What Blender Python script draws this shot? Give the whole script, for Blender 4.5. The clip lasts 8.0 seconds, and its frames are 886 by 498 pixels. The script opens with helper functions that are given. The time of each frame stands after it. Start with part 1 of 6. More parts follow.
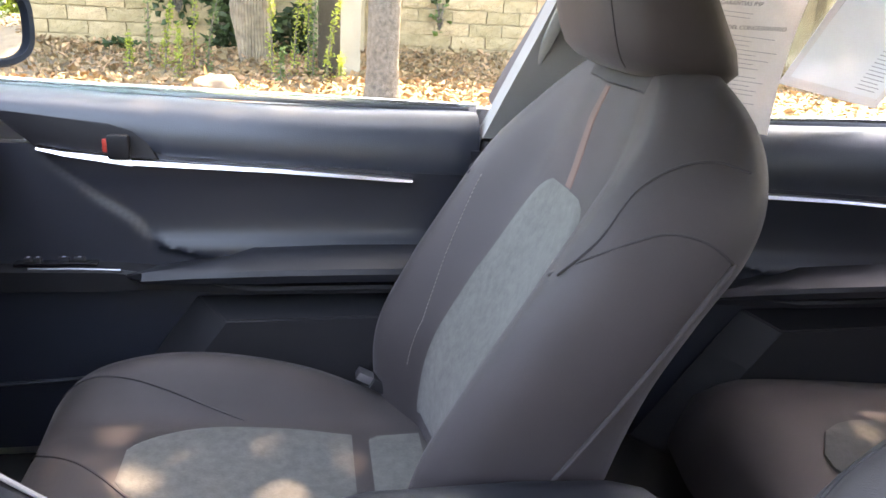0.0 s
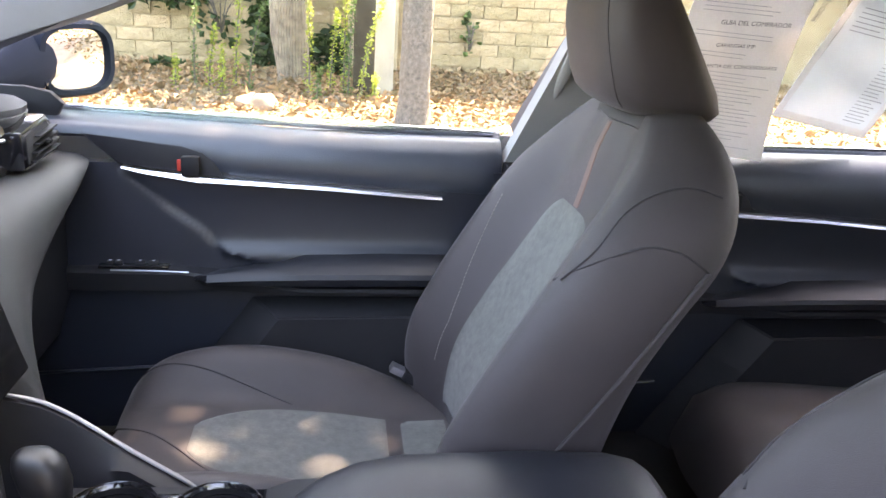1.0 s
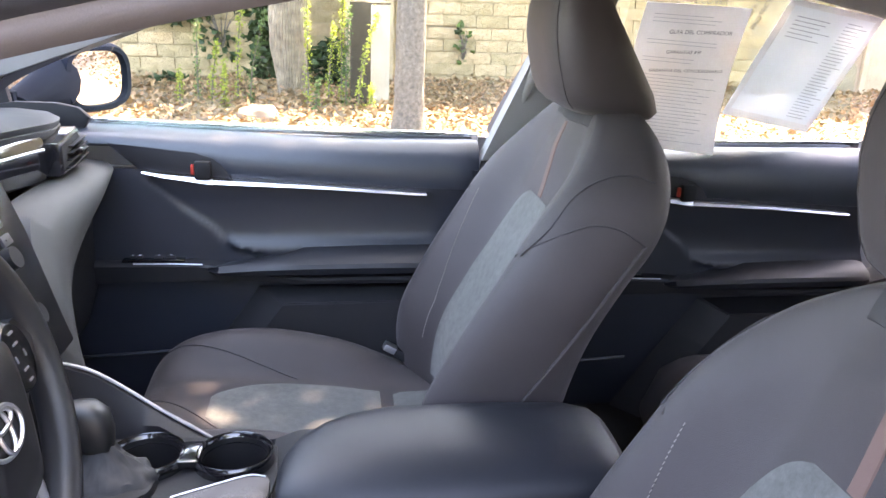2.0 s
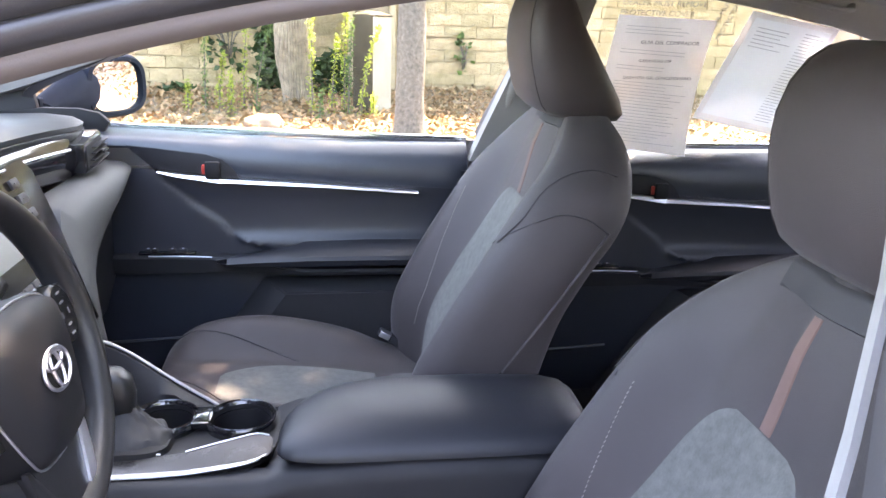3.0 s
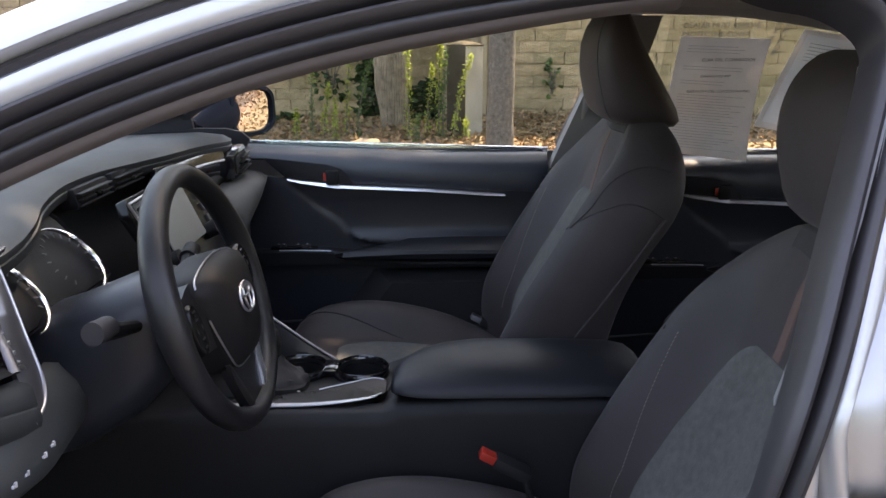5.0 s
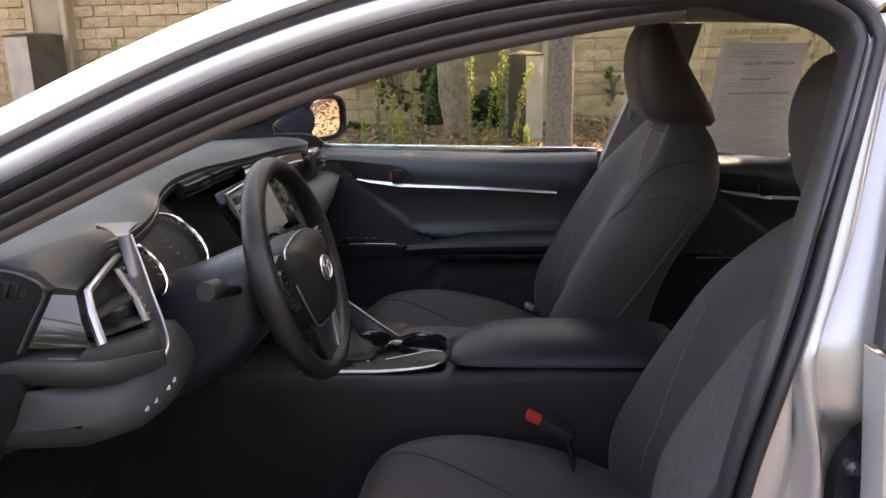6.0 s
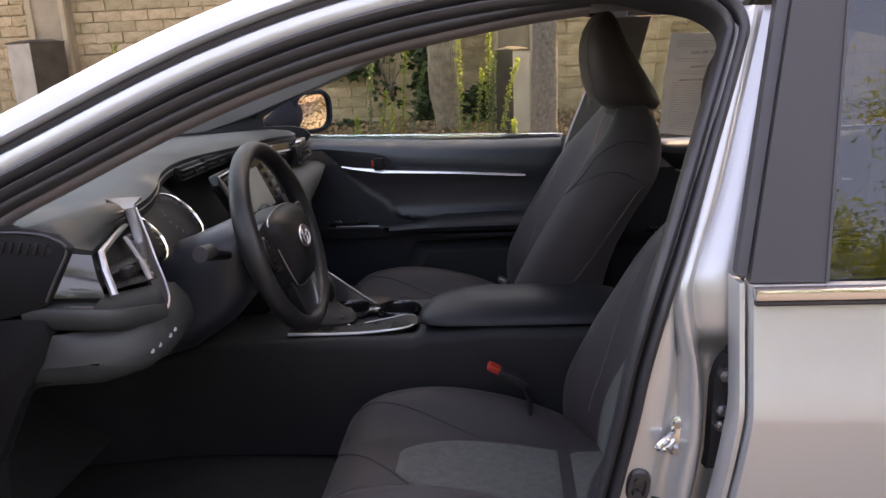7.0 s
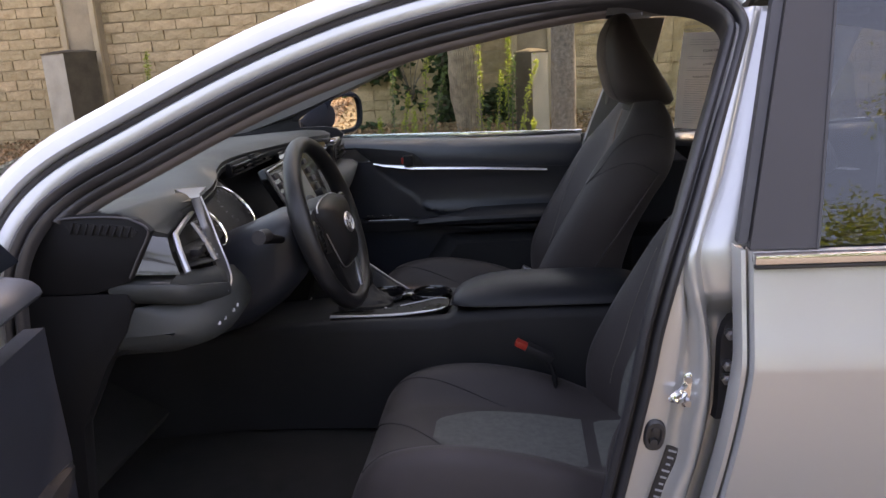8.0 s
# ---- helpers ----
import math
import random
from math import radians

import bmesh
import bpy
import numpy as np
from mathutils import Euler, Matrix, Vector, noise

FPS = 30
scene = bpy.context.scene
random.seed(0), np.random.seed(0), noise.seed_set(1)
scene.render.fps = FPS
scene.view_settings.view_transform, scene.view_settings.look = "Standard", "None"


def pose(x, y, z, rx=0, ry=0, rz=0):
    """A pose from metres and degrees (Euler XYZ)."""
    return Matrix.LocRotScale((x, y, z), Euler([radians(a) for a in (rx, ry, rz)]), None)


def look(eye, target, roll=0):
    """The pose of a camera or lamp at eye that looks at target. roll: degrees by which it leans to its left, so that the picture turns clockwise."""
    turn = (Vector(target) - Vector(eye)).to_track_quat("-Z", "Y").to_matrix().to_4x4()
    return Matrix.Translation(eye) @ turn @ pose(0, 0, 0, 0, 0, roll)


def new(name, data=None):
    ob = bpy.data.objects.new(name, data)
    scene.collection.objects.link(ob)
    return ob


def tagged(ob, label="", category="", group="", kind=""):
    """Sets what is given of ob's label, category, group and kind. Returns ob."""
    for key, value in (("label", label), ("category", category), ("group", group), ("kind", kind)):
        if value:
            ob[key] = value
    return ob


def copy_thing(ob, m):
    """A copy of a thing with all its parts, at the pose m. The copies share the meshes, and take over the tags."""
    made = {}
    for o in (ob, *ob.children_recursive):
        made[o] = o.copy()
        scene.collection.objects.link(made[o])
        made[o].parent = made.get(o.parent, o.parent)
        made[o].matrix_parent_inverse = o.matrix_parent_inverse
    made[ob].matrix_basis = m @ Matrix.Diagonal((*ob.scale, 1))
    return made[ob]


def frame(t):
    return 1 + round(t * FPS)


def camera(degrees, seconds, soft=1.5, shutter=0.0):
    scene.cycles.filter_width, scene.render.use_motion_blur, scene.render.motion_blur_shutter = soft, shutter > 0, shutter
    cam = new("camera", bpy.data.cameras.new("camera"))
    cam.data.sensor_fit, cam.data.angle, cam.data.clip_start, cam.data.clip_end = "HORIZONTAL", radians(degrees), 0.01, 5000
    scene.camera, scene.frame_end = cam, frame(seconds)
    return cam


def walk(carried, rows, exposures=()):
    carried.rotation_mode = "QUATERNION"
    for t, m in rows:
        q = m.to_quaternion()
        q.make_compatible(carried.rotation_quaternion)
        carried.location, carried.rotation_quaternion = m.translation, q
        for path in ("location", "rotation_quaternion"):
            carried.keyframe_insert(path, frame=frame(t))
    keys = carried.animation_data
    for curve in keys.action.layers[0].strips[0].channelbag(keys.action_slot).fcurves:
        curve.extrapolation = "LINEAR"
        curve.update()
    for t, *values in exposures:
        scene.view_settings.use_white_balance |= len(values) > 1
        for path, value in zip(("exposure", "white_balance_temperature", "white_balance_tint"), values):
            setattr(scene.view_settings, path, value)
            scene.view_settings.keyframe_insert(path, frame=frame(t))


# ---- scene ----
cam = camera(59.7, 8.0)
PATH = [
    (0, (-0.282, -0.595, 1.166), (0.061, 1.258, 0.498), 3.3),
    (0.5, (-0.276, -0.656, 1.196), (-0.014, 1.216, 0.543), 3.1),
    (1, (-0.309, -0.769, 1.219), (-0.036, 1.107, 0.582), 3.5),
    (2.5, (-0.284, -1.034, 1.248), (-0.023, 0.854, 0.639), 1.6),
    (3, (-0.279, -1.109, 1.25), (-0.028, 0.784, 0.656), 1.9),
    (3.5, (-0.293, -1.191, 1.246), (-0.105, 0.713, 0.662), 1.3),
    (4, (-0.306, -1.26, 1.247), (-0.16, 0.653, 0.681), 1.0),
    (5.5, (-0.282, -1.501, 1.252), (-0.364, 0.43, 0.737), -0.9),
    (6, (-0.268, -1.599, 1.251), (-0.42, 0.331, 0.748), -1.3),
    (6.5, (-0.225, -1.672, 1.251), (-0.361, 0.261, 0.752), -1.1),
    (7, (-0.176, -1.802, 1.243), (-0.336, 0.126, 0.735), -2.6),
    (7.5, (-0.185, -1.906, 1.252), (-0.398, 0.018, 0.748), -3.9),
    (8, (-0.192, -1.957, 1.241), (-0.401, -0.031, 0.745), -3.6),
]
EXPOSURES = [(0.0, 5.0, 9600, 27), (1.0, 5.05, 9300, 27), (2.5, 5.2, 8700, 28), (3.5, 5.15, 8700, 28), (4.0, 4.7, 8900, 28), (5.5, 2.9, 9800, 26), (6.0, 3.3, 10800, 31), (7.0, 3.1, 10400, 31), (8.0, 2.95, 9900, 29)]
walk(cam, [(t, look(eye, target, roll)) for t, eye, target, roll in PATH], EXPOSURES)

# ---- world and sun ----
SUN_DIR = Vector((0.34, 0.50, 1.0)).normalized()
world = bpy.data.worlds.new("sky")
scene.world = world
world.use_nodes = True
wn = world.node_tree.nodes
sky = wn.new("ShaderNodeTexSky")
sky.sky_type, sky.sun_disc = "NISHITA", False
sky.sun_elevation = math.asin(SUN_DIR.z)
sky.sun_rotation = math.atan2(SUN_DIR.x, SUN_DIR.y)
wn["Background"].inputs["Strength"].default_value = 0.15
world.node_tree.links.new(sky.outputs[0], wn["Background"].inputs[0])
sun = new("sun", bpy.data.lights.new("sun", "SUN"))
sun.data.energy, sun.data.angle, sun.data.color = 3.2, radians(0.5), (1.0, 0.94, 0.84)
sun.rotation_mode = "QUATERNION"
sun.rotation_quaternion = SUN_DIR.to_track_quat("Z", "Y")


# ---- materials ----
def material(name, color, rough=0.5, metal=0.0, second=None, scale=8.0, fine=220.0, bump=0.1, depth=0.002, coat=0.0, mix=0.5, sheen=0.0, island=0.0, spec=0.5, wave=None):
    """Principled surface: two scales of noise in the colour, grain in the gloss and the relief."""
    m = bpy.data.materials.new(name)
    m.use_nodes = True
    nt, ns = m.node_tree, m.node_tree.nodes
    p = ns["Principled BSDF"]
    p.inputs["Roughness"].default_value, p.inputs["Metallic"].default_value = rough, metal
    p.inputs["Coat Weight"].default_value, p.inputs["Sheen Weight"].default_value = coat, sheen
    p.inputs["Specular IOR Level"].default_value = spec
    second = second or [c * 0.72 for c in color]
    co = ns.new("ShaderNodeTexCoord")
    big, small = ns.new("ShaderNodeTexNoise"), ns.new("ShaderNodeTexNoise")
    big.inputs["Scale"].default_value, small.inputs["Scale"].default_value = scale, fine
    big.inputs["Detail"].default_value, small.inputs["Detail"].default_value = 5.0, 3.0
    for n in (big, small):
        nt.links.new(co.outputs["Object"], n.inputs["Vector"])
    add = ns.new("ShaderNodeMath")
    add.operation = "MULTIPLY_ADD"
    nt.links.new(small.outputs["Fac"], add.inputs[0])
    add.inputs[1].default_value = 0.45
    nt.links.new(big.outputs["Fac"], add.inputs[2])
    ramp = ns.new("ShaderNodeMapRange")
    ramp.inputs["From Min"].default_value, ramp.inputs["From Max"].default_value = 0.45, 1.0
    ramp.inputs["To Max"].default_value = mix * 2
    nt.links.new(add.outputs[0], ramp.inputs["Value"])
    blend = ns.new("ShaderNodeMix")
    blend.data_type = "RGBA"
    blend.inputs["A"].default_value, blend.inputs["B"].default_value = (*color, 1), (*second, 1)
    nt.links.new(ramp.outputs[0], blend.inputs["Factor"])
    last = blend.outputs["Result"]
    if island:
        geo, info, hue = ns.new("ShaderNodeNewGeometry"), ns.new("ShaderNodeObjectInfo"), ns.new("ShaderNodeHueSaturation")
        s = ns.new("ShaderNodeMath")
        nt.links.new(geo.outputs["Random Per Island"], s.inputs[0])
        nt.links.new(info.outputs["Random"], s.inputs[1])
        f = ns.new("ShaderNodeMath")
        f.operation = "FRACT"
        nt.links.new(s.outputs[0], f.inputs[0])
        r = ns.new("ShaderNodeMapRange")
        r.inputs["To Min"].default_value, r.inputs["To Max"].default_value = 1 - island, 1 + island
        nt.links.new(f.outputs[0], r.inputs["Value"])
        nt.links.new(r.outputs[0], hue.inputs["Value"])
        h = ns.new("ShaderNodeMapRange")
        h.inputs["To Min"].default_value, h.inputs["To Max"].default_value = 0.5 + 0.03 * island, 0.5 - 0.03 * island
        nt.links.new(f.outputs[0], h.inputs["Value"])
        nt.links.new(h.outputs[0], hue.inputs["Hue"])
        nt.links.new(last, hue.inputs["Color"])
        last = hue.outputs["Color"]
    nt.links.new(last, p.inputs["Base Color"])
    rr = ns.new("ShaderNodeMapRange")
    rr.inputs["To Min"].default_value, rr.inputs["To Max"].default_value = max(0.02, rough - 0.08), min(1.0, rough + 0.08)
    nt.links.new(add.outputs[0], rr.inputs["Value"])
    nt.links.new(rr.outputs[0], p.inputs["Roughness"])
    if bump:
        b = ns.new("ShaderNodeBump")
        b.inputs["Strength"].default_value, b.inputs["Distance"].default_value = bump, depth
        source = small.outputs["Fac"]
        if wave:
            w = ns.new("ShaderNodeTexWave")
            w.bands_direction = wave[0]
            w.inputs["Scale"].default_value, w.inputs["Distortion"].default_value, w.inputs["Detail"].default_value = wave[1], wave[2], 3.0
            nt.links.new(co.outputs["Object"], w.inputs["Vector"])
            source = w.outputs["Fac"]
        nt.links.new(source, b.inputs["Height"])
        nt.links.new(b.outputs[0], p.inputs["Normal"])
    return m


def glass_material(name, tint=(0.9, 0.95, 0.92), rough=0.0, mirror=0.03):
    """Thin sheet: mostly clear, with a weak mirror on it."""
    m = bpy.data.materials.new(name)
    m.use_nodes = True
    nt, ns = m.node_tree, m.node_tree.nodes
    ns.remove(ns["Principled BSDF"])
    clear, gloss, mix, lw = ns.new("ShaderNodeBsdfTransparent"), ns.new("ShaderNodeBsdfGlossy"), ns.new("ShaderNodeMixShader"), ns.new("ShaderNodeLayerWeight")
    clear.inputs[0].default_value = (*tint, 1)
    gloss.inputs["Roughness"].default_value = rough
    power, scale = ns.new("ShaderNodeMath"), ns.new("ShaderNodeMath")
    power.operation, scale.operation = "POWER", "MULTIPLY_ADD"
    power.inputs[1].default_value = 5.0
    nt.links.new(lw.outputs["Facing"], power.inputs[0])
    nt.links.new(power.outputs[0], scale.inputs[0])
    scale.inputs[1].default_value, scale.inputs[2].default_value = 1 - mirror, mirror
    nt.links.new(scale.outputs[0], mix.inputs[0])
    nt.links.new(clear.outputs[0], mix.inputs[1])
    nt.links.new(gloss.outputs[0], mix.inputs[2])
    nt.links.new(mix.outputs[0], ns["Material Output"].inputs[0])
    return m


def thin_paper(name, color, dark=0.92, scale=5):
    """Sheet that lets daylight through."""
    m = material(name, color, 0.8, second=[c * dark for c in color], scale=scale, fine=300, bump=0.05)
    nt, ns = m.node_tree, m.node_tree.nodes
    tr, mix = ns.new("ShaderNodeBsdfTranslucent"), ns.new("ShaderNodeMixShader")
    nt.links.new(ns["Principled BSDF"].inputs["Base Color"].links[0].from_socket, tr.inputs[0])
    mix.inputs[0].default_value = 0.42
    nt.links.new(ns["Principled BSDF"].outputs[0], mix.inputs[1])
    nt.links.new(tr.outputs[0], mix.inputs[2])
    nt.links.new(mix.outputs[0], ns["Material Output"].inputs[0])
    return m


def leaf_material(name, color, second):
    """Thin leaf that glows a little when the sun stands behind it."""
    m = material(name, color, 0.5, second=second, scale=40, fine=200, bump=0.1, island=0.35)
    nt, ns = m.node_tree, m.node_tree.nodes
    tr, mix = ns.new("ShaderNodeBsdfTranslucent"), ns.new("ShaderNodeMixShader")
    nt.links.new(ns["Principled BSDF"].inputs["Base Color"].links[0].from_socket, tr.inputs[0])
    mix.inputs[0].default_value = 0.45
    nt.links.new(ns["Principled BSDF"].outputs[0], mix.inputs[1])
    nt.links.new(tr.outputs[0], mix.inputs[2])
    nt.links.new(mix.outputs[0], ns["Material Output"].inputs[0])
    return m


CLOTH = material("seat_cloth", (0.0355, 0.0275, 0.0285), 0.60, second=(0.0245, 0.0190, 0.0198), scale=5, fine=900, bump=0.5, depth=0.0008, sheen=0.06, spec=0.42)
SUEDE = material("seat_suede", (0.104, 0.103, 0.096), 0.95, second=(0.070, 0.069, 0.065), scale=70, fine=260, bump=0.4, depth=0.0009, sheen=0.15, spec=0.2)
SEAM = material("seam_thread", (0.036, 0.032, 0.034), 0.9, fine=1200)
COPPER = material("copper_piping", (0.125, 0.068, 0.055), 0.8, fine=900, sheen=0.1)
STITCH = material("pale_stitch", (0.22, 0.19, 0.17), 0.8, fine=900)
PLASTIC = material("dark_plastic", (0.013, 0.013, 0.015), 0.55, second=(0.008, 0.008, 0.010), scale=6, fine=1400, bump=0.25, depth=0.0006, spec=0.3)
SOFT = material("soft_dash_skin", (0.027, 0.031, 0.032), 0.52, second=(0.020, 0.023, 0.024), scale=7, fine=1300, bump=0.28, depth=0.0006)
PAD = material("grey_dash_pad", (0.021, 0.022, 0.022), 0.58, second=(0.016, 0.0165, 0.0165), scale=7, fine=1300, bump=0.2, depth=0.0005)
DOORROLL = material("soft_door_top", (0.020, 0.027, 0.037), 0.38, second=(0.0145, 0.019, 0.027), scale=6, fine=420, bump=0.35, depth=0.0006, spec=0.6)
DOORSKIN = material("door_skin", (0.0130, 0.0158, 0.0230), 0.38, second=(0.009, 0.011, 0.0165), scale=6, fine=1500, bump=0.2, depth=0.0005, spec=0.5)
ARMSKIN = material("door_armrest_skin", (0.012, 0.013, 0.017), 0.46, second=(0.008, 0.009, 0.012), scale=9, fine=1100, bump=0.25, depth=0.0005, spec=0.35)
LEATHER = material("black_leatherette", (0.0105, 0.0115, 0.0150), 0.44, second=(0.0075, 0.008, 0.011), scale=9, fine=1100, bump=0.3, depth=0.0005, spec=0.34)
WHEELSKIN = material("wheel_skin", (0.009, 0.009, 0.0105), 0.40, second=(0.006, 0.006, 0.007), scale=12, fine=1500, bump=0.25, depth=0.0004, spec=0.45)
GLOSS = material("piano_black", (0.008, 0.008, 0.009), 0.10, fine=500, bump=0.0, coat=0.6)
CHROME = material("chrome", (0.82, 0.82, 0.84), 0.12, 1.0, second=(0.74, 0.74, 0.77), scale=20, bump=0.0)
BRUSHED = material("brushed_bright_trim", (0.84, 0.84, 0.86), 0.32, 1.0, second=(0.76, 0.76, 0.79), scale=20, fine=900, bump=0.04, depth=0.0002)
SATIN = material("satin_silver_trim", (0.50, 0.50, 0.52), 0.36, 1.0, second=(0.40, 0.40, 0.43), scale=16, fine=900, bump=0.05, depth=0.0003)
SATIN_DARK = material("dark_satin_trim", (0.040, 0.040, 0.042), 0.24, 1.0, second=(0.030, 0.030, 0.032), scale=16, fine=900, bump=0.05, depth=0.0003)
FIN = material("satin_fin", (0.22, 0.22, 0.23), 0.42, 1.0, second=(0.17, 0.17, 0.18), scale=16, fine=900, bump=0.05, depth=0.0003)
PANEL = material("black_panel_glass", (0.006, 0.006, 0.006), 0.16, second=(0.004, 0.004, 0.004), fine=500, bump=0.0, spec=0.32)
SHELL = material("mirror_shell", (0.006, 0.010, 0.016), 0.7, 0.0, second=(0.0045, 0.0075, 0.012), scale=5, fine=1500, bump=0.05, depth=0.0003, spec=0.1)
DASHLOW = material("black_dash_plastic", (0.008, 0.008, 0.0092), 0.54, second=(0.0055, 0.0055, 0.0065), scale=6, fine=1400, bump=0.22, depth=0.0005, spec=0.22)
FLAP = material("dark_flap_cloth", (0.024, 0.021, 0.023), 0.7, second=(0.018, 0.016, 0.017), scale=5, fine=900, bump=0.3, depth=0.0006)
RUBBER = material("black_rubber", (0.027, 0.026, 0.029), 0.42, second=(0.019, 0.018, 0.020), scale=12, fine=800, bump=0.2, depth=0.0006, spec=0.55)
PAINT = material("silver_paint", (0.51, 0.514, 0.512), 0.28, 0.55, second=(0.47, 0.474, 0.472), scale=3, fine=2500, bump=0.02, depth=0.0002, coat=0.45)
POST = material("weathered_post", (0.33, 0.295, 0.235), 0.92, second=(0.21, 0.185, 0.15), scale=6, fine=120, bump=0.6, depth=0.004)
GRIME_SHADE = material("grimy_shaded_concrete", (0.078, 0.063, 0.044), 0.95, second=(0.042, 0.034, 0.025), scale=7, fine=110, bump=0.6, depth=0.004, spec=0.2)
ROCK = material("tan_rock", (0.21, 0.150, 0.105), 0.9, second=(0.13, 0.092, 0.064), scale=9, fine=120, bump=0.6, depth=0.006)
SHADED_PILLAR = material("shaded_pillar_trim", (0.13, 0.112, 0.112), 0.8, second=(0.11, 0.095, 0.095), scale=7, fine=1000, bump=0.2, depth=0.0006)
HUBSKIN = material("airbag_skin", (0.008, 0.008, 0.0095), 0.5, second=(0.0055, 0.0055, 0.0065), scale=12, fine=1500, bump=0.25, depth=0.0004, spec=0.25)
SASH = material("black_sash_film", (0.034, 0.031, 0.033), 0.5, second=(0.028, 0.026, 0.028), scale=5, fine=900, bump=0.05, depth=0.0003, spec=0.4)
LIGHTTRIM = material("pale_pillar_trim", (0.24, 0.235, 0.23), 0.75, second=(0.20, 0.195, 0.19), scale=7, fine=1000, bump=0.2, depth=0.0006)
HEADLINER = material("grey_headliner", (0.42, 0.41, 0.40), 0.95, second=(0.36, 0.35, 0.34), scale=9, fine=900, bump=0.3, depth=0.0008)
CARPET = material("black_carpet", (0.010, 0.009, 0.009), 0.95, second=(0.006, 0.006, 0.006), scale=20, fine=700, bump=0.6, depth=0.003)
RED = material("red_plastic", (0.45, 0.03, 0.018), 0.38, fine=400, bump=0.05)
SCREEN = material("display_glass", (0.18, 0.18, 0.165), 0.42, second=(0.16, 0.16, 0.148), scale=4, fine=600, bump=0.0)
PAPER = thin_paper("white_paper", (0.80, 0.775, 0.765), 0.80, 10)
INK = material("grey_ink", (0.10, 0.10, 0.11), 0.8, fine=300, bump=0.0)
PALEINK = material("pale_ink", (0.42, 0.42, 0.45), 0.8, fine=300, bump=0.0)
BLUEPAPER = thin_paper("bluish_form_paper", (0.80, 0.815, 0.83))
MIRROR = material("mirror_silver", (0.78, 0.78, 0.78), 0.0, 1.0, second=(0.76, 0.76, 0.76), bump=0.0)
for link in list(MIRROR.node_tree.links):
    if link.to_socket.name == "Roughness":
        MIRROR.node_tree.links.remove(link)
GLASS = glass_material("clear_glass")
TINT = glass_material("tinted_glass", (0.42, 0.45, 0.46), 0.0, 0.07)
FILM = glass_material("clear_film", (0.93, 0.93, 0.91), 0.12, 0.03)
ASPHALT = material("asphalt", (0.050, 0.047, 0.043), 0.9, second=(0.036, 0.034, 0.031), scale=1.5, fine=120, bump=0.5, depth=0.004)
SOIL = material("dry_soil", (0.20, 0.145, 0.09), 0.95, second=(0.12, 0.085, 0.052), scale=6, fine=60, bump=0.7, depth=0.012)
LITTER = material("dead_leaf", (0.30, 0.185, 0.088), 0.8, second=(0.165, 0.098, 0.05), scale=30, fine=200, bump=0.2, island=0.5)
BLOCK = material("tan_block", (0.43, 0.318, 0.19), 0.95, second=(0.27, 0.192, 0.11), scale=17, fine=55, bump=0.9, depth=0.010, island=0.16, spec=0.2)
MORTAR = material("mortar", (0.37, 0.285, 0.185), 0.95, second=(0.27, 0.205, 0.13), scale=8, fine=120, bump=0.6, depth=0.005)
CONCRETE = material("pale_concrete", (0.34, 0.26, 0.168), 0.9, second=(0.16, 0.122, 0.084), scale=4, fine=130, bump=0.5, depth=0.004)
BARK = material("grey_bark", (0.34, 0.265, 0.19), 0.95, second=(0.15, 0.112, 0.08), scale=16, fine=60, bump=0.9, depth=0.02, wave=("X", 16.0, 4.0))
BARK_DARK = material("dark_bark", (0.19, 0.155, 0.125), 0.95, second=(0.07, 0.055, 0.045), scale=45, fine=110, bump=1.0, depth=0.015)
LEAF = leaf_material("green_leaf", (0.10, 0.16, 0.045), (0.06, 0.11, 0.03))
LEAF_YELLOW = leaf_material("yellow_green_leaf", (0.30, 0.34, 0.05), (0.20, 0.26, 0.04))
LEAF_DARK = leaf_material("dark_ivy_leaf", (0.035, 0.07, 0.02), (0.022, 0.05, 0.016))


# ---- mesh helpers ----
def thing(name, at, label, category, group="", kind=""):
    ob = new(name)
    ob.location = at
    ob.empty_display_size = 0.1
    return tagged(ob, label, category, group, kind)


def mesh_of(name, bm, mat, sharp=35):
    bmesh.ops.recalc_face_normals(bm, faces=bm.faces)
    me = bpy.data.meshes.new(name)
    bm.to_mesh(me)
    bm.free()
    for p in me.polygons:
        p.use_smooth = True
    me.set_sharp_from_angle(angle=radians(sharp))
    for m in (mat if isinstance(mat, (list, tuple)) else [mat]):
        me.materials.append(m)
    return me


def part(name, bm, mat, parent, label="", sharp=35):
    """Links a bmesh, in world coordinates, as one mesh under a thing or a part."""
    ob = new(name, mesh_of(name, bm, mat, sharp))
    if parent is not None:
        ob.parent = parent
        if parent.type == "EMPTY":
            ob.matrix_parent_inverse = Matrix.Translation(-parent.location)
    if label:
        ob["label"] = label
    return ob


def V(*a):
    return Vector(a)


def spline(pts, n=8):
    """Catmull-Rom through the points, n steps a piece."""
    p = [Vector(q) for q in pts]
    p = [2 * p[0] - p[1]] + p + [2 * p[-1] - p[-2]]
    out = []
    for i in range(1, len(p) - 2):
        a, b, c, d = p[i - 1:i + 3]
        for k in range(n):
            t = k / n
            out.append(0.5 * (2 * b + (c - a) * t + (2 * a - 5 * b + 4 * c - d) * t * t + (3 * b - a - 3 * c + d) * t ** 3))
    return out + [p[-2]]


def lerp_table(rows, v):
    """Smooth value from rows of (v, value)."""
    if v <= rows[0][0]:
        return rows[0][1]
    for (a, x), (b, y) in zip(rows, rows[1:]):
        if v <= b:
            t = (v - a) / (b - a)
            return x + (y - x) * t
    return rows[-1][1]


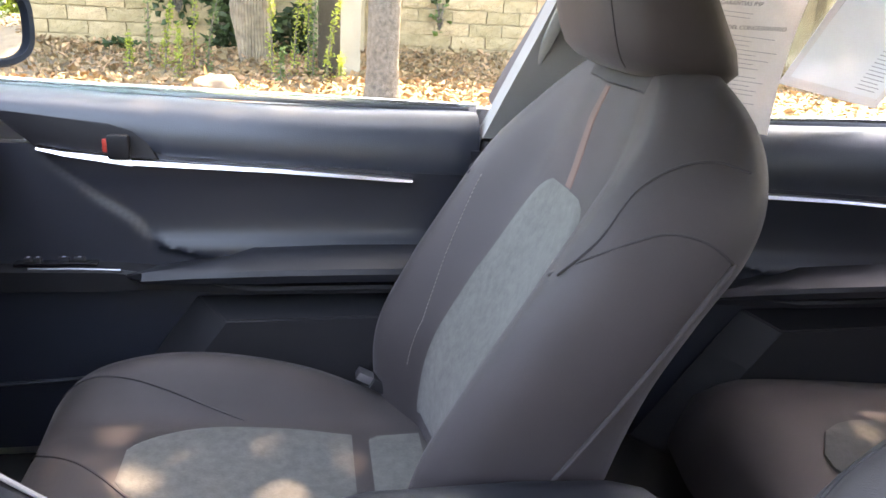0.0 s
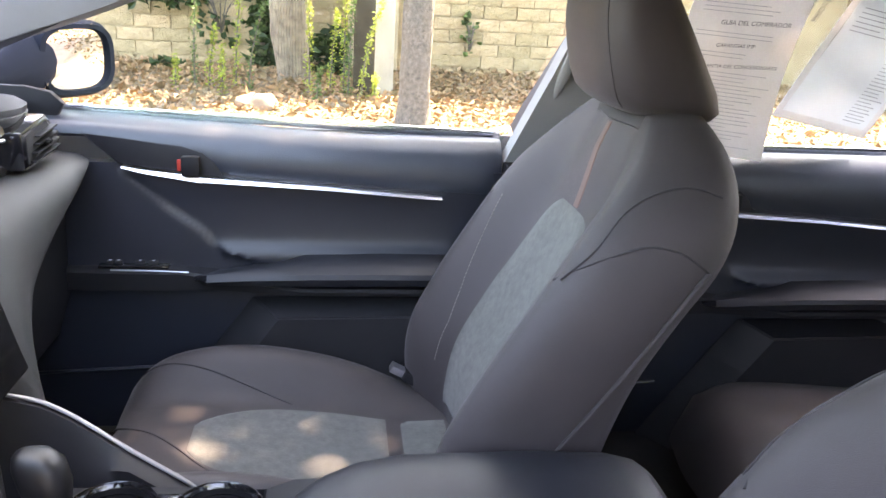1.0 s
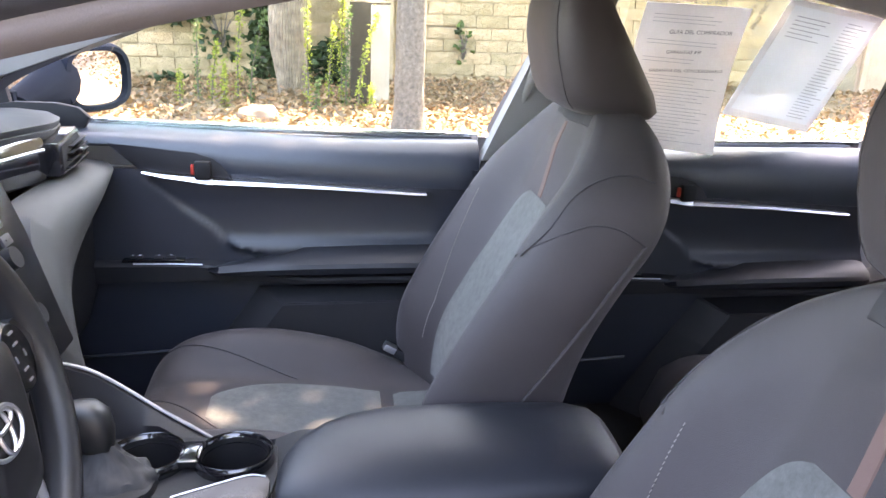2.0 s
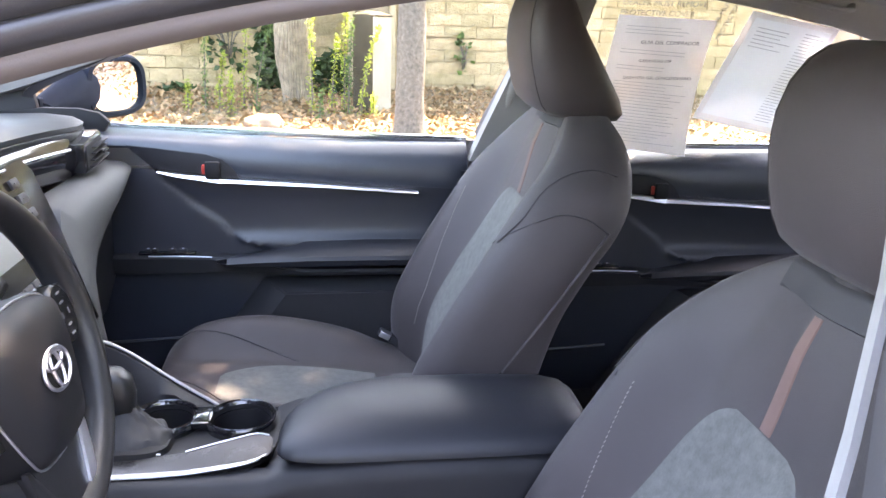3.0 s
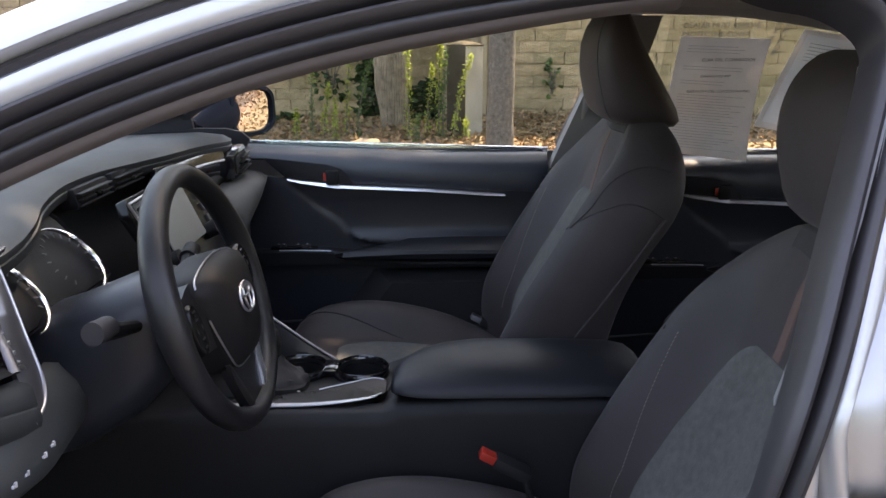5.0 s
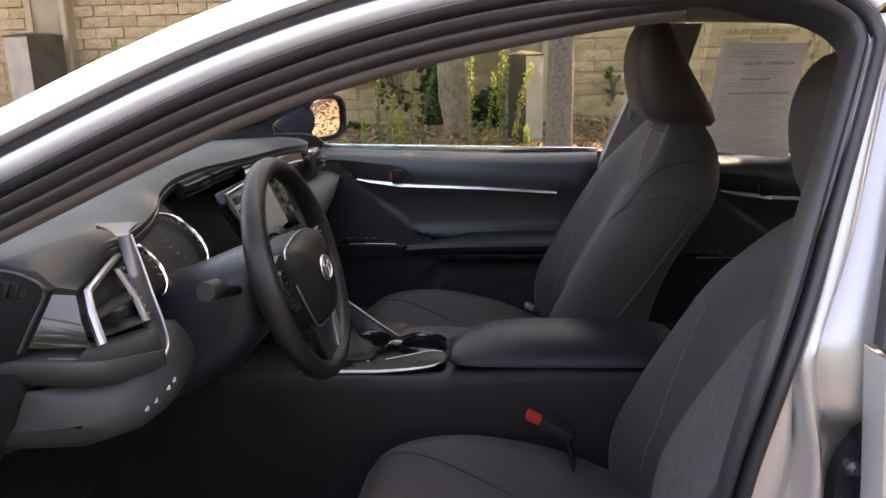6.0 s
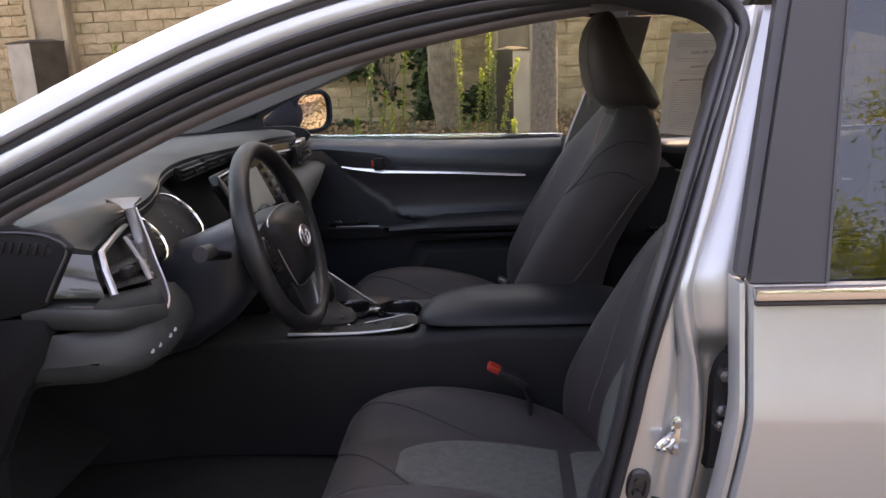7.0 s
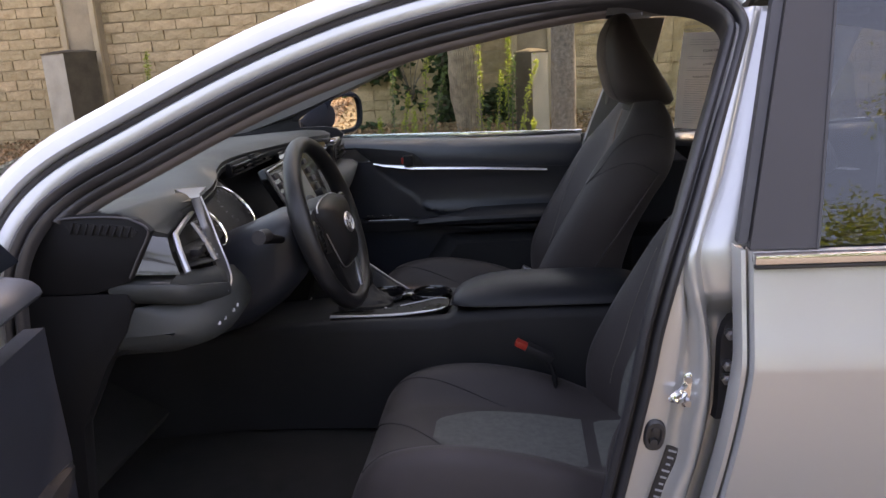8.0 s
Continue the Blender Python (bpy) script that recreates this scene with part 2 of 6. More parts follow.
def smooth_table(rows, v):
    pts = [Vector((a, b, 0)) for a, b in rows]
    if v <= pts[0].x:
        return pts[0].y
    if v >= pts[-1].x:
        return pts[-1].y
    for i in range(len(pts) - 1):
        if v <= pts[i + 1].x:
            h = pts[i + 1].x - pts[i].x
            t = (v - pts[i].x) / h
            d = lambda j: (pts[min(j + 1, len(pts) - 1)].y - pts[max(j - 1, 0)].y) / (pts[min(j + 1, len(pts) - 1)].x - pts[max(j - 1, 0)].x)
            y0, y1, m0, m1 = pts[i].y, pts[i + 1].y, d(i) * h, d(i + 1) * h
            return (2 * t ** 3 - 3 * t * t + 1) * y0 + (t ** 3 - 2 * t * t + t) * m0 + (3 * t * t - 2 * t ** 3) * y1 + (t ** 3 - t * t) * m1


def loft(bm, rings, closed=True, caps=True):
    vs = [[bm.verts.new(p) for p in r] for r in rings]
    n = len(vs[0])
    for a, b in zip(vs, vs[1:]):
        for i in range(n if closed else n - 1):
            j = (i + 1) % n
            bm.faces.new((a[i], a[j], b[j], b[i]))
    if closed and caps:
        bm.faces.new(vs[0])
        bm.faces.new(vs[-1])
    return vs


def tube(bm, pts, r, n=8, flat=1.0, up=(0, 0, 1), closed=False, taper=None):
    """Round or oval bar along the points."""
    pts = [Vector(p) for p in pts]
    rings, m = [], len(pts)
    for i, p in enumerate(pts):
        a = pts[(i - 1) % m] if closed or i else pts[0]
        b = pts[(i + 1) % m] if closed or i < m - 1 else pts[-1]
        t = (b - a).normalized()
        u = Vector(up) - t * t.dot(Vector(up))
        if u.length < 1e-4:
            u = Vector((1, 0, 0)) - t * t.x
        u.normalize()
        w = t.cross(u)
        k = taper(i / max(1, m - 1)) if taper else 1.0
        rings.append([p + k * r * (math.cos(2 * math.pi * j / n) * w + flat * math.sin(2 * math.pi * j / n) * u) for j in range(n)])
    if closed:
        rings.append(rings[0])
        vs = [[bm.verts.new(p) for p in q] for q in rings[:-1]]
        vs.append(vs[0])
        for a, b in zip(vs, vs[1:]):
            for i in range(n):
                j = (i + 1) % n
                bm.faces.new((a[i], a[j], b[j], b[i]))
    else:
        loft(bm, rings)


def block(bm, size, at, bevel=0.004, turn=None, seg=2):
    """Bevelled box."""
    m = Matrix.Translation(at) @ (turn or Matrix()) @ Matrix.Diagonal((*size, 1))
    r = bmesh.ops.create_cube(bm, size=1.0, matrix=m)
    if bevel:
        es = {e for v in r["verts"] for e in v.link_edges}
        bmesh.ops.bevel(bm, geom=list(es), offset=bevel, segments=seg, profile=0.6, affect="EDGES")


def prism(bm, outline, a, b, axis="y", bevel=0.0, seg=2):
    """Outline of two coordinates drawn out along an axis from a to b."""
    def at(p, d):
        return {"y": (p[0], d, p[1]), "x": (d, p[0], p[1]), "z": (p[0], p[1], d)}[axis]
    lo, hi = [bm.verts.new(at(p, a)) for p in outline], [bm.verts.new(at(p, b)) for p in outline]
    n = len(outline)
    fs = [bm.faces.new(lo), bm.faces.new(hi)]
    for i in range(n):
        fs.append(bm.faces.new((lo[i], lo[(i + 1) % n], hi[(i + 1) % n], hi[i])))
    if bevel:
        bmesh.ops.bevel(bm, geom=list({e for f in fs for e in f.edges}), offset=bevel, segments=seg, profile=0.6, affect="EDGES")


def sheet(bm, rows, thick, way):
    """Grid of points with a thickness along way."""
    way = Vector(way)
    a = [[bm.verts.new(p) for p in r] for r in rows]
    b = [[bm.verts.new(Vector(p) + way * thick) for p in r] for r in rows]
    nr, nc = len(rows), len(rows[0])
    for i in range(nr - 1):
        for j in range(nc - 1):
            bm.faces.new((a[i][j], a[i][j + 1], a[i + 1][j + 1], a[i + 1][j]))
            bm.faces.new((b[i][j], b[i + 1][j], b[i + 1][j + 1], b[i][j + 1]))
    for i in range(nr - 1):
        for j in (0, nc - 1):
            bm.faces.new((a[i][j], a[i + 1][j], b[i + 1][j], b[i][j]))
    for j in range(nc - 1):
        for i in (0, nr - 1):
            bm.faces.new((a[i][j], b[i][j], b[i][j + 1], a[i][j + 1]))


def square_ring(cx, cy, hx, hy, z, n=28, power=3.0):
    out = []
    for i in range(n):
        a = 2 * math.pi * i / n
        c, s = math.cos(a), math.sin(a)
        out.append(V(cx + hx * math.copysign(abs(c) ** (2 / power), c), cy + hy * math.copysign(abs(s) ** (2 / power), s), z))
    return out


def bump01(v, a, b):
    """Smooth step from 0 at a to 1 at b."""
    t = min(1.0, max(0.0, (v - a) / (b - a)))
    return t * t * (3 - 2 * t)


B = bmesh.new


# ---- ground, bank and wall ----
def bank_height(x, y):
    h = smooth_table([(2.3, 0.0), (2.5, 0.12), (3.6, 0.40), (4.6, 0.50), (5.8, 0.56)], y)
    return h + (0.03 * noise.noise((x * 1.3, y * 1.3, 0)) + 0.012 * noise.noise((x * 6, y * 6, 3))) * bump01(y, 2.4, 3.0)


def build_ground():
    bm = B()
    xs = [-300, -60, -20, -8, -4, 0, 4, 8, 20, 60, 300]
    sheet(bm, [[V(x, y, 0) for x in xs] for y in (-300, -60, -20, -8, -3, 0, 2.3, 8, 60, 300)], 0.2, (0, 0, -1))
    tagged(part("ground", bm, ASPHALT, None), "pale sunlit worn asphalt parking ground", "ground", kind="structure")
    bm = B()
    xs = [-14 + 0.16 * i for i in range(142)]
    sheet(bm, [[V(x, y, bank_height(x, y) + 0.004) for x in xs] for y in [2.28 + 0.15 * j for j in range(25)]], 0.25, (0, 0, -1))
    tagged(part("ground_bank", bm, SOIL, None), "dry brown soil bank below the block wall", "ground", kind="structure")


WALL_Y = 5.70


def build_wall():
    bm = B()
    block(bm, (26, 0.16, 3.0), (-1, WALL_Y + 0.10, 1.40), 0.01)
    wall = tagged(part("wall_north", bm, MORTAR, None), "tan rough-faced concrete block garden wall with mortar joints", "wall", kind="structure")
    return wall


def build_wall_blocks(wall):
    """Courses of rough blocks, each standing a little proud of the joints."""
    rng = random.Random(5)
    shapes = []
    for k in range(6):
        bm = B()
        w, h = 0.265, 0.092
        rows = []
        for j in range(4):
            rows.append([V(-w / 2 + w * i / 5 + rng.uniform(-1, 1) * 0.002, (0.0 if 0 < i < 5 and 0 < j < 3 else 0.003) + rng.uniform(-0.003, 0.003),
                           -h / 2 + h * j / 3 + rng.uniform(-1, 1) * 0.0035) for i in range(6)])
        sheet(bm, rows, 0.05, (0, 1, 0))
        shapes.append(mesh_of("block", bm, BLOCK, 50))
    rest, made = B(), 0
    for r in range(29):
        z = 0.46 + 0.100 * r
        for c in range(44):
            x = -8.6 + 0.274 * c + (0.137 if r % 2 else 0)
            y = WALL_Y - 0.002 + rng.uniform(-0.004, 0.004)
            near = -4.2 < x < 1.5 and 0.5 < z < 2.0
            if near and made < 300:
                ob = new("block", shapes[(made * 5 + r) % 6])
                ob.location = (x + rng.uniform(-0.006, 0.006), y, z + rng.uniform(-0.004, 0.004))
                ob.rotation_euler = (rng.uniform(-0.03, 0.03), rng.uniform(-0.012, 0.012), rng.uniform(-0.012, 0.012))
                ob.parent = wall
                made += 1
            else:
                src = shapes[rng.randrange(6)]
                vs = [rest.verts.new(v.co + V(x, y, z)) for v in src.vertices]
                for p in src.polygons:
                    rest.faces.new([vs[i] for i in p.vertices])
    tagged(part("blocks", rest, BLOCK, wall), kind="stuff")


# ---- car body ----
OPEN = [(-1.045, -0.800, 0.36), (-1.045, -0.800, 0.52), (-1.043, -0.800, 0.69), (-1.034, -0.800, 0.81), (-1.018, -0.797, 0.92), (-0.990, -0.770, 0.99),
        (-0.942, -0.735, 1.036), (-0.830, -0.709, 1.090), (-0.685, -0.677, 1.157), (-0.569, -0.655, 1.203), (-0.443, -0.634, 1.243),
        (-0.299, -0.617, 1.275), (-0.157, -0.608, 1.293), (-0.02, -0.606, 1.298), (0.075, -0.608, 1.294), (0.120, -0.616, 1.279), (0.142, -0.628, 1.255), (0.134, -0.645, 1.22),
        (0.080, -0.715, 1.08), (0.041, -0.765, 0.98), (0.012, -0.790, 0.90), (-0.014, -0.795, 0.80), (-0.032, -0.795, 0.705), (-0.078, -0.795, 0.50), (-0.110, -0.795, 0.36)]


A_LOW = [(-1.30, 0.765, 0.965), (-1.16, 0.755, 1.000), (-1.00, 0.735, 1.048), (-0.87, 0.715, 1.094), (-0.72, 0.690, 1.149), (-0.55, 0.660, 1.217), (-0.40, 0.635, 1.262), (-0.25, 0.615, 1.292), (-0.10, 0.605, 1.307)]


def opening_frame(side=-1):
    """Points, ways outward in the side's face and ways out of the car, along the edge of the front opening."""
    pts = spline([V(x, -side * y, z) for x, y, z in OPEN], 6)
    mid = V(-0.45, side * 0.75, 0.8)
    out = []
    for i, p in enumerate(pts):
        t = (pts[min(i + 1, len(pts) - 1)] - pts[max(i - 1, 0)]).normalized()
        lean = 0.5 * bump01(p.z, 0.86, 1.0)
        n = V(0, side, lean).normalized()
        o = n.cross(t).normalized()
        if o.dot(p - mid) < 0:
            o = -o
        out.append((p, o, n))
    return out


def band(frame_rows, profile, name, mat, parent, label=""):
    """Profile of (outward, out of the car) swept along the opening."""
    bm = B()
    def wide(p, d):
        k = bump01(1.30 - p.z, 0.0, 0.08) if p.x > 0.0 else 0.0
        return d if d < 0.034 or name == "weatherstrip" else 0.034 + (d - 0.034) * (1 - 0.42 * k)
    def deep(p, h):
        return h - 0.035 * bump01(p.x, -0.03, 0.07) if h == -0.012 else h
    loft(bm, [[p + o * wide(p, d) + n * deep(p, h) for d, h in profile] for p, o, n in frame_rows])
    return part(name, bm, mat, parent, label, sharp=50)


def build_body():
    car = thing("sedan", (-0.3, 0, 0), "silver sedan body shell, parked, with the driver's doorway open", "car")
    rows = opening_frame(-1)
    band(rows, [(0.001, -0.012), (0.0, 0.003), (0.003, 0.010), (0.008, 0.013), (0.012, 0.011), (0.0145, 0.003), (0.0155, -0.004), (0.018, -0.004), (0.019, 0.004), (0.022, 0.013), (0.027, 0.016), (0.032, 0.014), (0.035, 0.006), (0.036, -0.012)], "weatherstrip", RUBBER, car, "black rubber door seal")
    high = [(p, o, n) for i, (p, o, n) in enumerate(rows) if i < 75 or (p.x > 0.1 and p.z > 1.262)]
    band(high, [(0.034, -0.03), (0.034, -0.004), (0.039, 0.004), (0.050, 0.010), (0.060, 0.011), (0.065, 0.006), (0.066, -0.03)], "door_flange", PAINT, car)
    band(high, [(0.063, -0.03), (0.063, -0.006), (0.066, 0.004), (0.072, 0.008), (0.078, 0.006), (0.082, 0.000), (0.082, -0.03)], "outer_weatherstrip", RUBBER, car, "black rubber strip in the door jamb")
    cut = [r for r in high if r[0].z > 0.93]
    band(cut, [(0.080, -0.03), (0.080, 0.0175), (0.0815, 0.0205), (0.084, 0.0205), (0.106, 0.0165), (0.110, 0.0145), (0.130, 0.000), (0.136, -0.03)], "roof_rail", PAINT, car, "silver painted pillar and roof rail")
    # the pillar: flange, channel, bent ridge, broad panel and the hollow of the rear door's hinges
    bm = B()
    jamb = ((0.36, -0.072, -0.040, 0.000, 0.028, 0.036, 0.075), (0.44, -0.057, -0.024, 0.016, 0.042, 0.050, 0.085), (0.52, -0.041, -0.003, 0.036, 0.061, 0.069, 0.098), (0.57, -0.030, 0.013, 0.055, 0.074, 0.082, 0.108), (0.632, -0.015, 0.027, 0.062, 0.086, 0.094, 0.118),
            (0.692, -0.003, 0.036, 0.072, 0.092, 0.099, 0.122), (0.752, 0.010, 0.044, 0.073, 0.092, 0.100, 0.125), (0.808, 0.020, 0.049, 0.070, 0.085, 0.095, 0.128), (0.845, 0.029, 0.048, 0.062, 0.079, 0.090, 0.129), (0.875, 0.037, 0.047, 0.056, 0.074, 0.086, 0.130), (0.91, 0.046, 0.050, 0.053, 0.071, 0.083, 0.132), (0.94, 0.056, 0.058, 0.061, 0.078, 0.090, 0.140),
            (1.034, 0.088, 0.090, 0.092, 0.117, 0.128, 0.177), (1.139, 0.124, 0.126, 0.128, 0.152, 0.165, 0.210), (1.248, 0.162, 0.164, 0.166, 0.186, 0.203, 0.240), (1.30, 0.178, 0.180, 0.182, 0.202, 0.220, 0.258))
    tables = [[(r[0], r[k]) for r in jamb] for k in range(1, 7)]
    rows_j = []
    for i in range(93):
        z = 0.36 + 0.01 * i
        s, a, b, c, d, e = (smooth_table(t, z) for t in tables)
        lean = 0.795 + smooth_table([(0.36, -0.795), (0.80, -0.795), (0.87, -0.793), (0.93, -0.784), (0.98, -0.763), (1.05, -0.729), (1.30, -0.604)], z)
        hollow = 0.045 * (1 - bump01(z, 0.80, 0.86))
        prof = [(s - 0.012, -0.775), (s - 0.004, -0.797), (s + 0.003, -0.800), (a - 0.004, -0.802), (a + 0.001, -0.799), (a + 0.008, -0.786), ((a + b) / 2, -0.783), (b - 0.008, -0.788), (b - 0.001, -0.803), (b + 0.006, -0.808), ((b + c) / 2 + 0.002, -0.809), (c - 0.004, -0.806), (c + 0.001, -0.798), ((c + d) / 2, -0.788 + 0.3 * hollow), (d, -0.790 + hollow), (d + 0.006, -0.794 + hollow), (e, -0.798 + hollow), (e + 0.04, -0.79 + hollow)]
        rows_j.append([V(x, y + lean, z) for x, y in prof])
    sheet(bm, rows_j, 0.01, (0, 1, 0))
    part("pillar_jamb", bm, PAINT, car, "pressed silver door jamb with a bent ridge", 60)
    bm = B()
    loft(bm, [[V(x0, -0.772, z), V(x0 + 0.004, -0.786, z), V(x1, -0.786, z), V(x1, -0.765, z)] for x0, x1, z in ((0.100, 0.135, 0.640), (0.104, 0.15, 0.665), (0.105, 0.15, 0.73), (0.106, 0.15, 0.775), (0.112, 0.15, 0.80), (0.122, 0.15, 0.815))])
    part("hinge_cover", bm, RUBBER, car, "black filler for the shade in the jamb's hinge hollow")
    low_a = [r for r in rows if r[0].x < -0.9 and r[0].z <= 1.0]
    band(low_a, [(0.077, -0.04), (0.077, 0.0), (0.085, 0.006), (0.12, 0.004), (0.17, -0.01), (0.17, -0.04)], "hinge_pillar", PAINT, car)
    # dark wall behind the hinge gap of the rear door
    bm = B()
    loft(bm, [[V(x0, y, z), V(x1, y, z), V(x1, y + 0.05, z), V(x0, y + 0.05, z)] for x0, x1, y, z in ((0.04, 0.14, -0.745, 0.30), (0.06, 0.16, -0.742, 0.70), (0.13, 0.19, -0.75, 0.95), (0.24, 0.30, -0.59, 1.30))])
    part("pillar_core", bm, PAINT, car)
    # inner pillar trim beside the driver's seat
    for s in (-1, 1):
        bm = B()
        if s > 0:
            loft(bm, [[V(x, s * (0.735 - (z - 0.9) * 0.40 + d), z) for x, z in [(0.020, 0.90), (0.045, 0.975), (0.085, 1.09), (0.132, 1.24), (0.15, 1.30), (0.26, 1.30), (0.24, 1.20), (0.20, 0.98), (0.19, 0.90)]] for d in (-0.02, 0.0, 0.03)])
        else:
            loft(bm, [[V(x, y, z), V(x - 0.002 - 0.36 * w, y - w, z + 0.1 * w), V(x + 0.006 - 0.36 * w, y - w, z + 0.1 * w), V(x + 0.010, y, z)] for x, y, z, w in ((0.061, -0.667, 0.884, 0.024), (0.105, -0.620, 0.946, 0.024), (0.144, -0.575, 1.053, 0.023), (0.172, -0.532, 1.14, 0.021), (0.192, -0.498, 1.216, 0.020))])
        part("b_pillar_trim", bm, LIGHTTRIM, car, "pale grey upper pillar trim")
        if s > 0:
            bm = B()
            tube(bm, spline([(0.092, 0.664, 1.035), (0.105, 0.630, 1.10), (0.124, 0.589, 1.19)], 6), 0.010, 10, 0.5, (0, -1, 0.5), taper=lambda t: 0.5 + 0.6 * math.sin(math.pi * t))
            part("belt_guide", bm, LIGHTTRIM, car, "pale belt guide in the pillar trim")
        bm = B()
        prism(bm, [(-0.02 if s > 0 else 0.04, 0.30), (0.18, 0.30), (0.19, 0.897), (0.022 if s > 0 else 0.06, 0.897)], s * 0.70, s * 0.745, "y", 0.008)
        part("b_pillar_lower_trim", bm, PLASTIC, car)
    # windscreen pillars' inner trim
    lip = [(p, o, n, 1 - bump01(p.x, -0.30, 0.06)) for p, o, n in rows[:78] if p.z > 1.0]
    bm = B()
    loft(bm, [[p + o * (0.003 + (d - 0.003) * k) + n * h for d, h in ((-0.010, -0.030), (-0.012, -0.012), (-0.009, -0.004), (-0.004, -0.001), (0.001, -0.002), (0.003, -0.006), (0.006, -0.030))] for p, o, n, k in lip])
    part("seal_lip", bm, RUBBER, car, "black inner lip of the door seal", 60)
    bm = B()
    loft(bm, [[p + o * (0.003 + (d - 0.003) * k) + n * h for d, h in ((-0.014, -0.045), (-0.017, -0.030), (-0.014, -0.020), (-0.009, -0.018), (-0.004, -0.030), (-0.004, -0.045))] for p, o, n, k in lip])
    part("a_pillar_trim", bm, SHADED_PILLAR, car, "mauve-grey windscreen pillar trim, darkened in colour as shade", 60)
    bm = B()
    low = spline(A_LOW, 6)
    loft(bm, [[p + V(0, 0.012, -0.004), p + V(0, -0.014, 0.004), p + V(-0.012, -0.034, 0.040), p + V(-0.03, -0.048, 0.085), p + V(-0.04, -0.03, 0.105), p + V(-0.02, 0.03, 0.06)] for p in low])
    part("a_pillar_trim", bm, LIGHTTRIM, car, "grey windscreen pillar trim")
    bm = B()
    prism(bm, [(-1.34, 0.955), (-0.972, 0.955), (-0.966, 1.010), (-0.975, 1.072), (-1.02, 1.062), (-1.34, 0.985)], 0.742, 0.760, "y", 0.004)
    part("sail_panel", bm, PLASTIC, car, "black sail panel ahead of the side window")
    bm = B()
    tube(bm, spline([(0.66, 0.592, 1.315), (0.672, 0.572, 1.300), (0.71, 0.564, 1.292), (0.80, 0.574, 1.278), (0.85, 0.584, 1.276), (0.865, 0.604, 1.288)], 5), 0.010, 10, 0.7)
    part("grab_handle", bm, HEADLINER, car, "grey folding grab handle")
    bm = B()
    top_edge = spline([(0.20, 0.618, 1.306), (0.32, 0.619, 1.303), (0.47, 0.622, 1.297), (0.62, 0.631, 1.278), (0.71, 0.638, 1.264), (0.85, 0.651, 1.238), (0.93, 0.659, 1.221), (1.05, 0.675, 1.190)], 4)
    loft(bm, [[p, p + V(0, -0.012, 0.004), p + V(0, -0.045, 0.040), p + V(0, -0.075, 0.085), p + V(0, -0.02, 0.09), p + V(0, 0.02, 0.02)] for p in top_edge])
    part("roof_side_trim", bm, HEADLINER, car, "grey headliner trim over the rear window", 60)
    rows_p = opening_frame(1)
    band([r for r in rows_p if r[0].z > 0.94], [(0.016, 0.000), (0.016, 0.03), (0.034, 0.035), (0.034, 0.000)], "window_surround", RUBBER, car, "black window surround")
    band([r for r in rows_p if r[0].z > 0.94], [(0.028, 0.030), (0.028, 0.045), (0.10, 0.045), (0.115, 0.030)], "roof_rail", PAINT, car)
    # roof skin and headliner
    for name, dz, mat, lab in (("roof", 0.0, PAINT, "silver roof skin"), ("headliner", -0.045, HEADLINER, "grey cloth headliner")):
        bm = B()
        rr = []
        for x in [-0.34, -0.2, 0.0, 0.3, 0.7, 1.05, 1.3]:
            top = smooth_table([(-0.34, 1.395), (0.0, 1.425), (0.4, 1.43), (0.9, 1.405), (1.3, 1.35)], x)
            rr.append([V(x, 0.585 * u, top + dz - (0.085 if dz == 0 else 0.065) * abs(u) ** 3) for u in [-1 + i / 8 for i in range(17)]])
        sheet(bm, rr, 0.012, (0, 0, 1))
        part(name, bm, mat, car, lab)
    # windscreen, cowl, bonnet, floor, bulkhead and tail, which close the shell
    bm = B()
    sheet(bm, [[V(-1.42, 0.70 * u, 0.985 + 0.02 * (1 - u * u)) for u in (-1, -0.5, 0, 0.5, 1)], [V(-0.88 - 0.03 * (1 - u * u), 0.64 * u, 1.165) for u in (-1, -0.5, 0, 0.5, 1)], [V(-0.35, 0.58 * u, 1.375 - 0.06 * u * u) for u in (-1, -0.5, 0, 0.5, 1)]], 0.005, (-0.3, 0, 1))
    ws = part("windscreen", bm, GLASS, car, "clear windscreen")
    ws.visible_shadow = False
    bm = B()
    sheet(bm, [[V(x, 0.78 * u, z - 0.05 * u * u - 0.10 * max(0, abs(u) - 0.8) * 5) for u in [-1 + i / 5 for i in range(11)]] for x, z in ((-1.40, 1.0), (-1.7, 0.97), (-2.1, 0.91), (-2.45, 0.82), (-2.6, 0.65))], 0.01, (0, 0, -1))
    part("bonnet", bm, PAINT, car, "silver bonnet")
    for s in (-1, 1):
        bm = B()
        sheet(bm, [[V(x, s * (0.86 + b), z) for x, b in ((-2.55, -0.1), (-2.1, 0.0), (-1.5, 0.03), (-1.17, 0.02))] for z in (0.30, 0.5, 0.7, 0.88)], 0.012, (0, -s, 0))
        part("wing", bm, PAINT, car, "silver front wing")
        bm = B()
        block(bm, (2.9, 0.10, 0.13), (0.35, s * 0.80, 0.305), 0.03)
        part("sill", bm, PAINT, car)
        bm = B()
        sheet(bm, [[V(x, s * (0.87 - 0.5 * max(0, z - 0.93)), z) for x in (0.99, 1.2, 1.6, 2.1)] for z in (0.30, 0.6, 0.93)], 0.012, (0, -s, 0))
        part("rear_quarter", bm, PAINT, car)
    bm = B()
    block(bm, (3.3, 1.50, 0.04), (0.25, 0, 0.26), 0.01)
    part("floor_carpet", bm, CARPET, car, "black floor carpet")
    bm = B()
    block(bm, (0.04, 1.50, 0.72), (-1.36, 0, 0.60), 0.01)
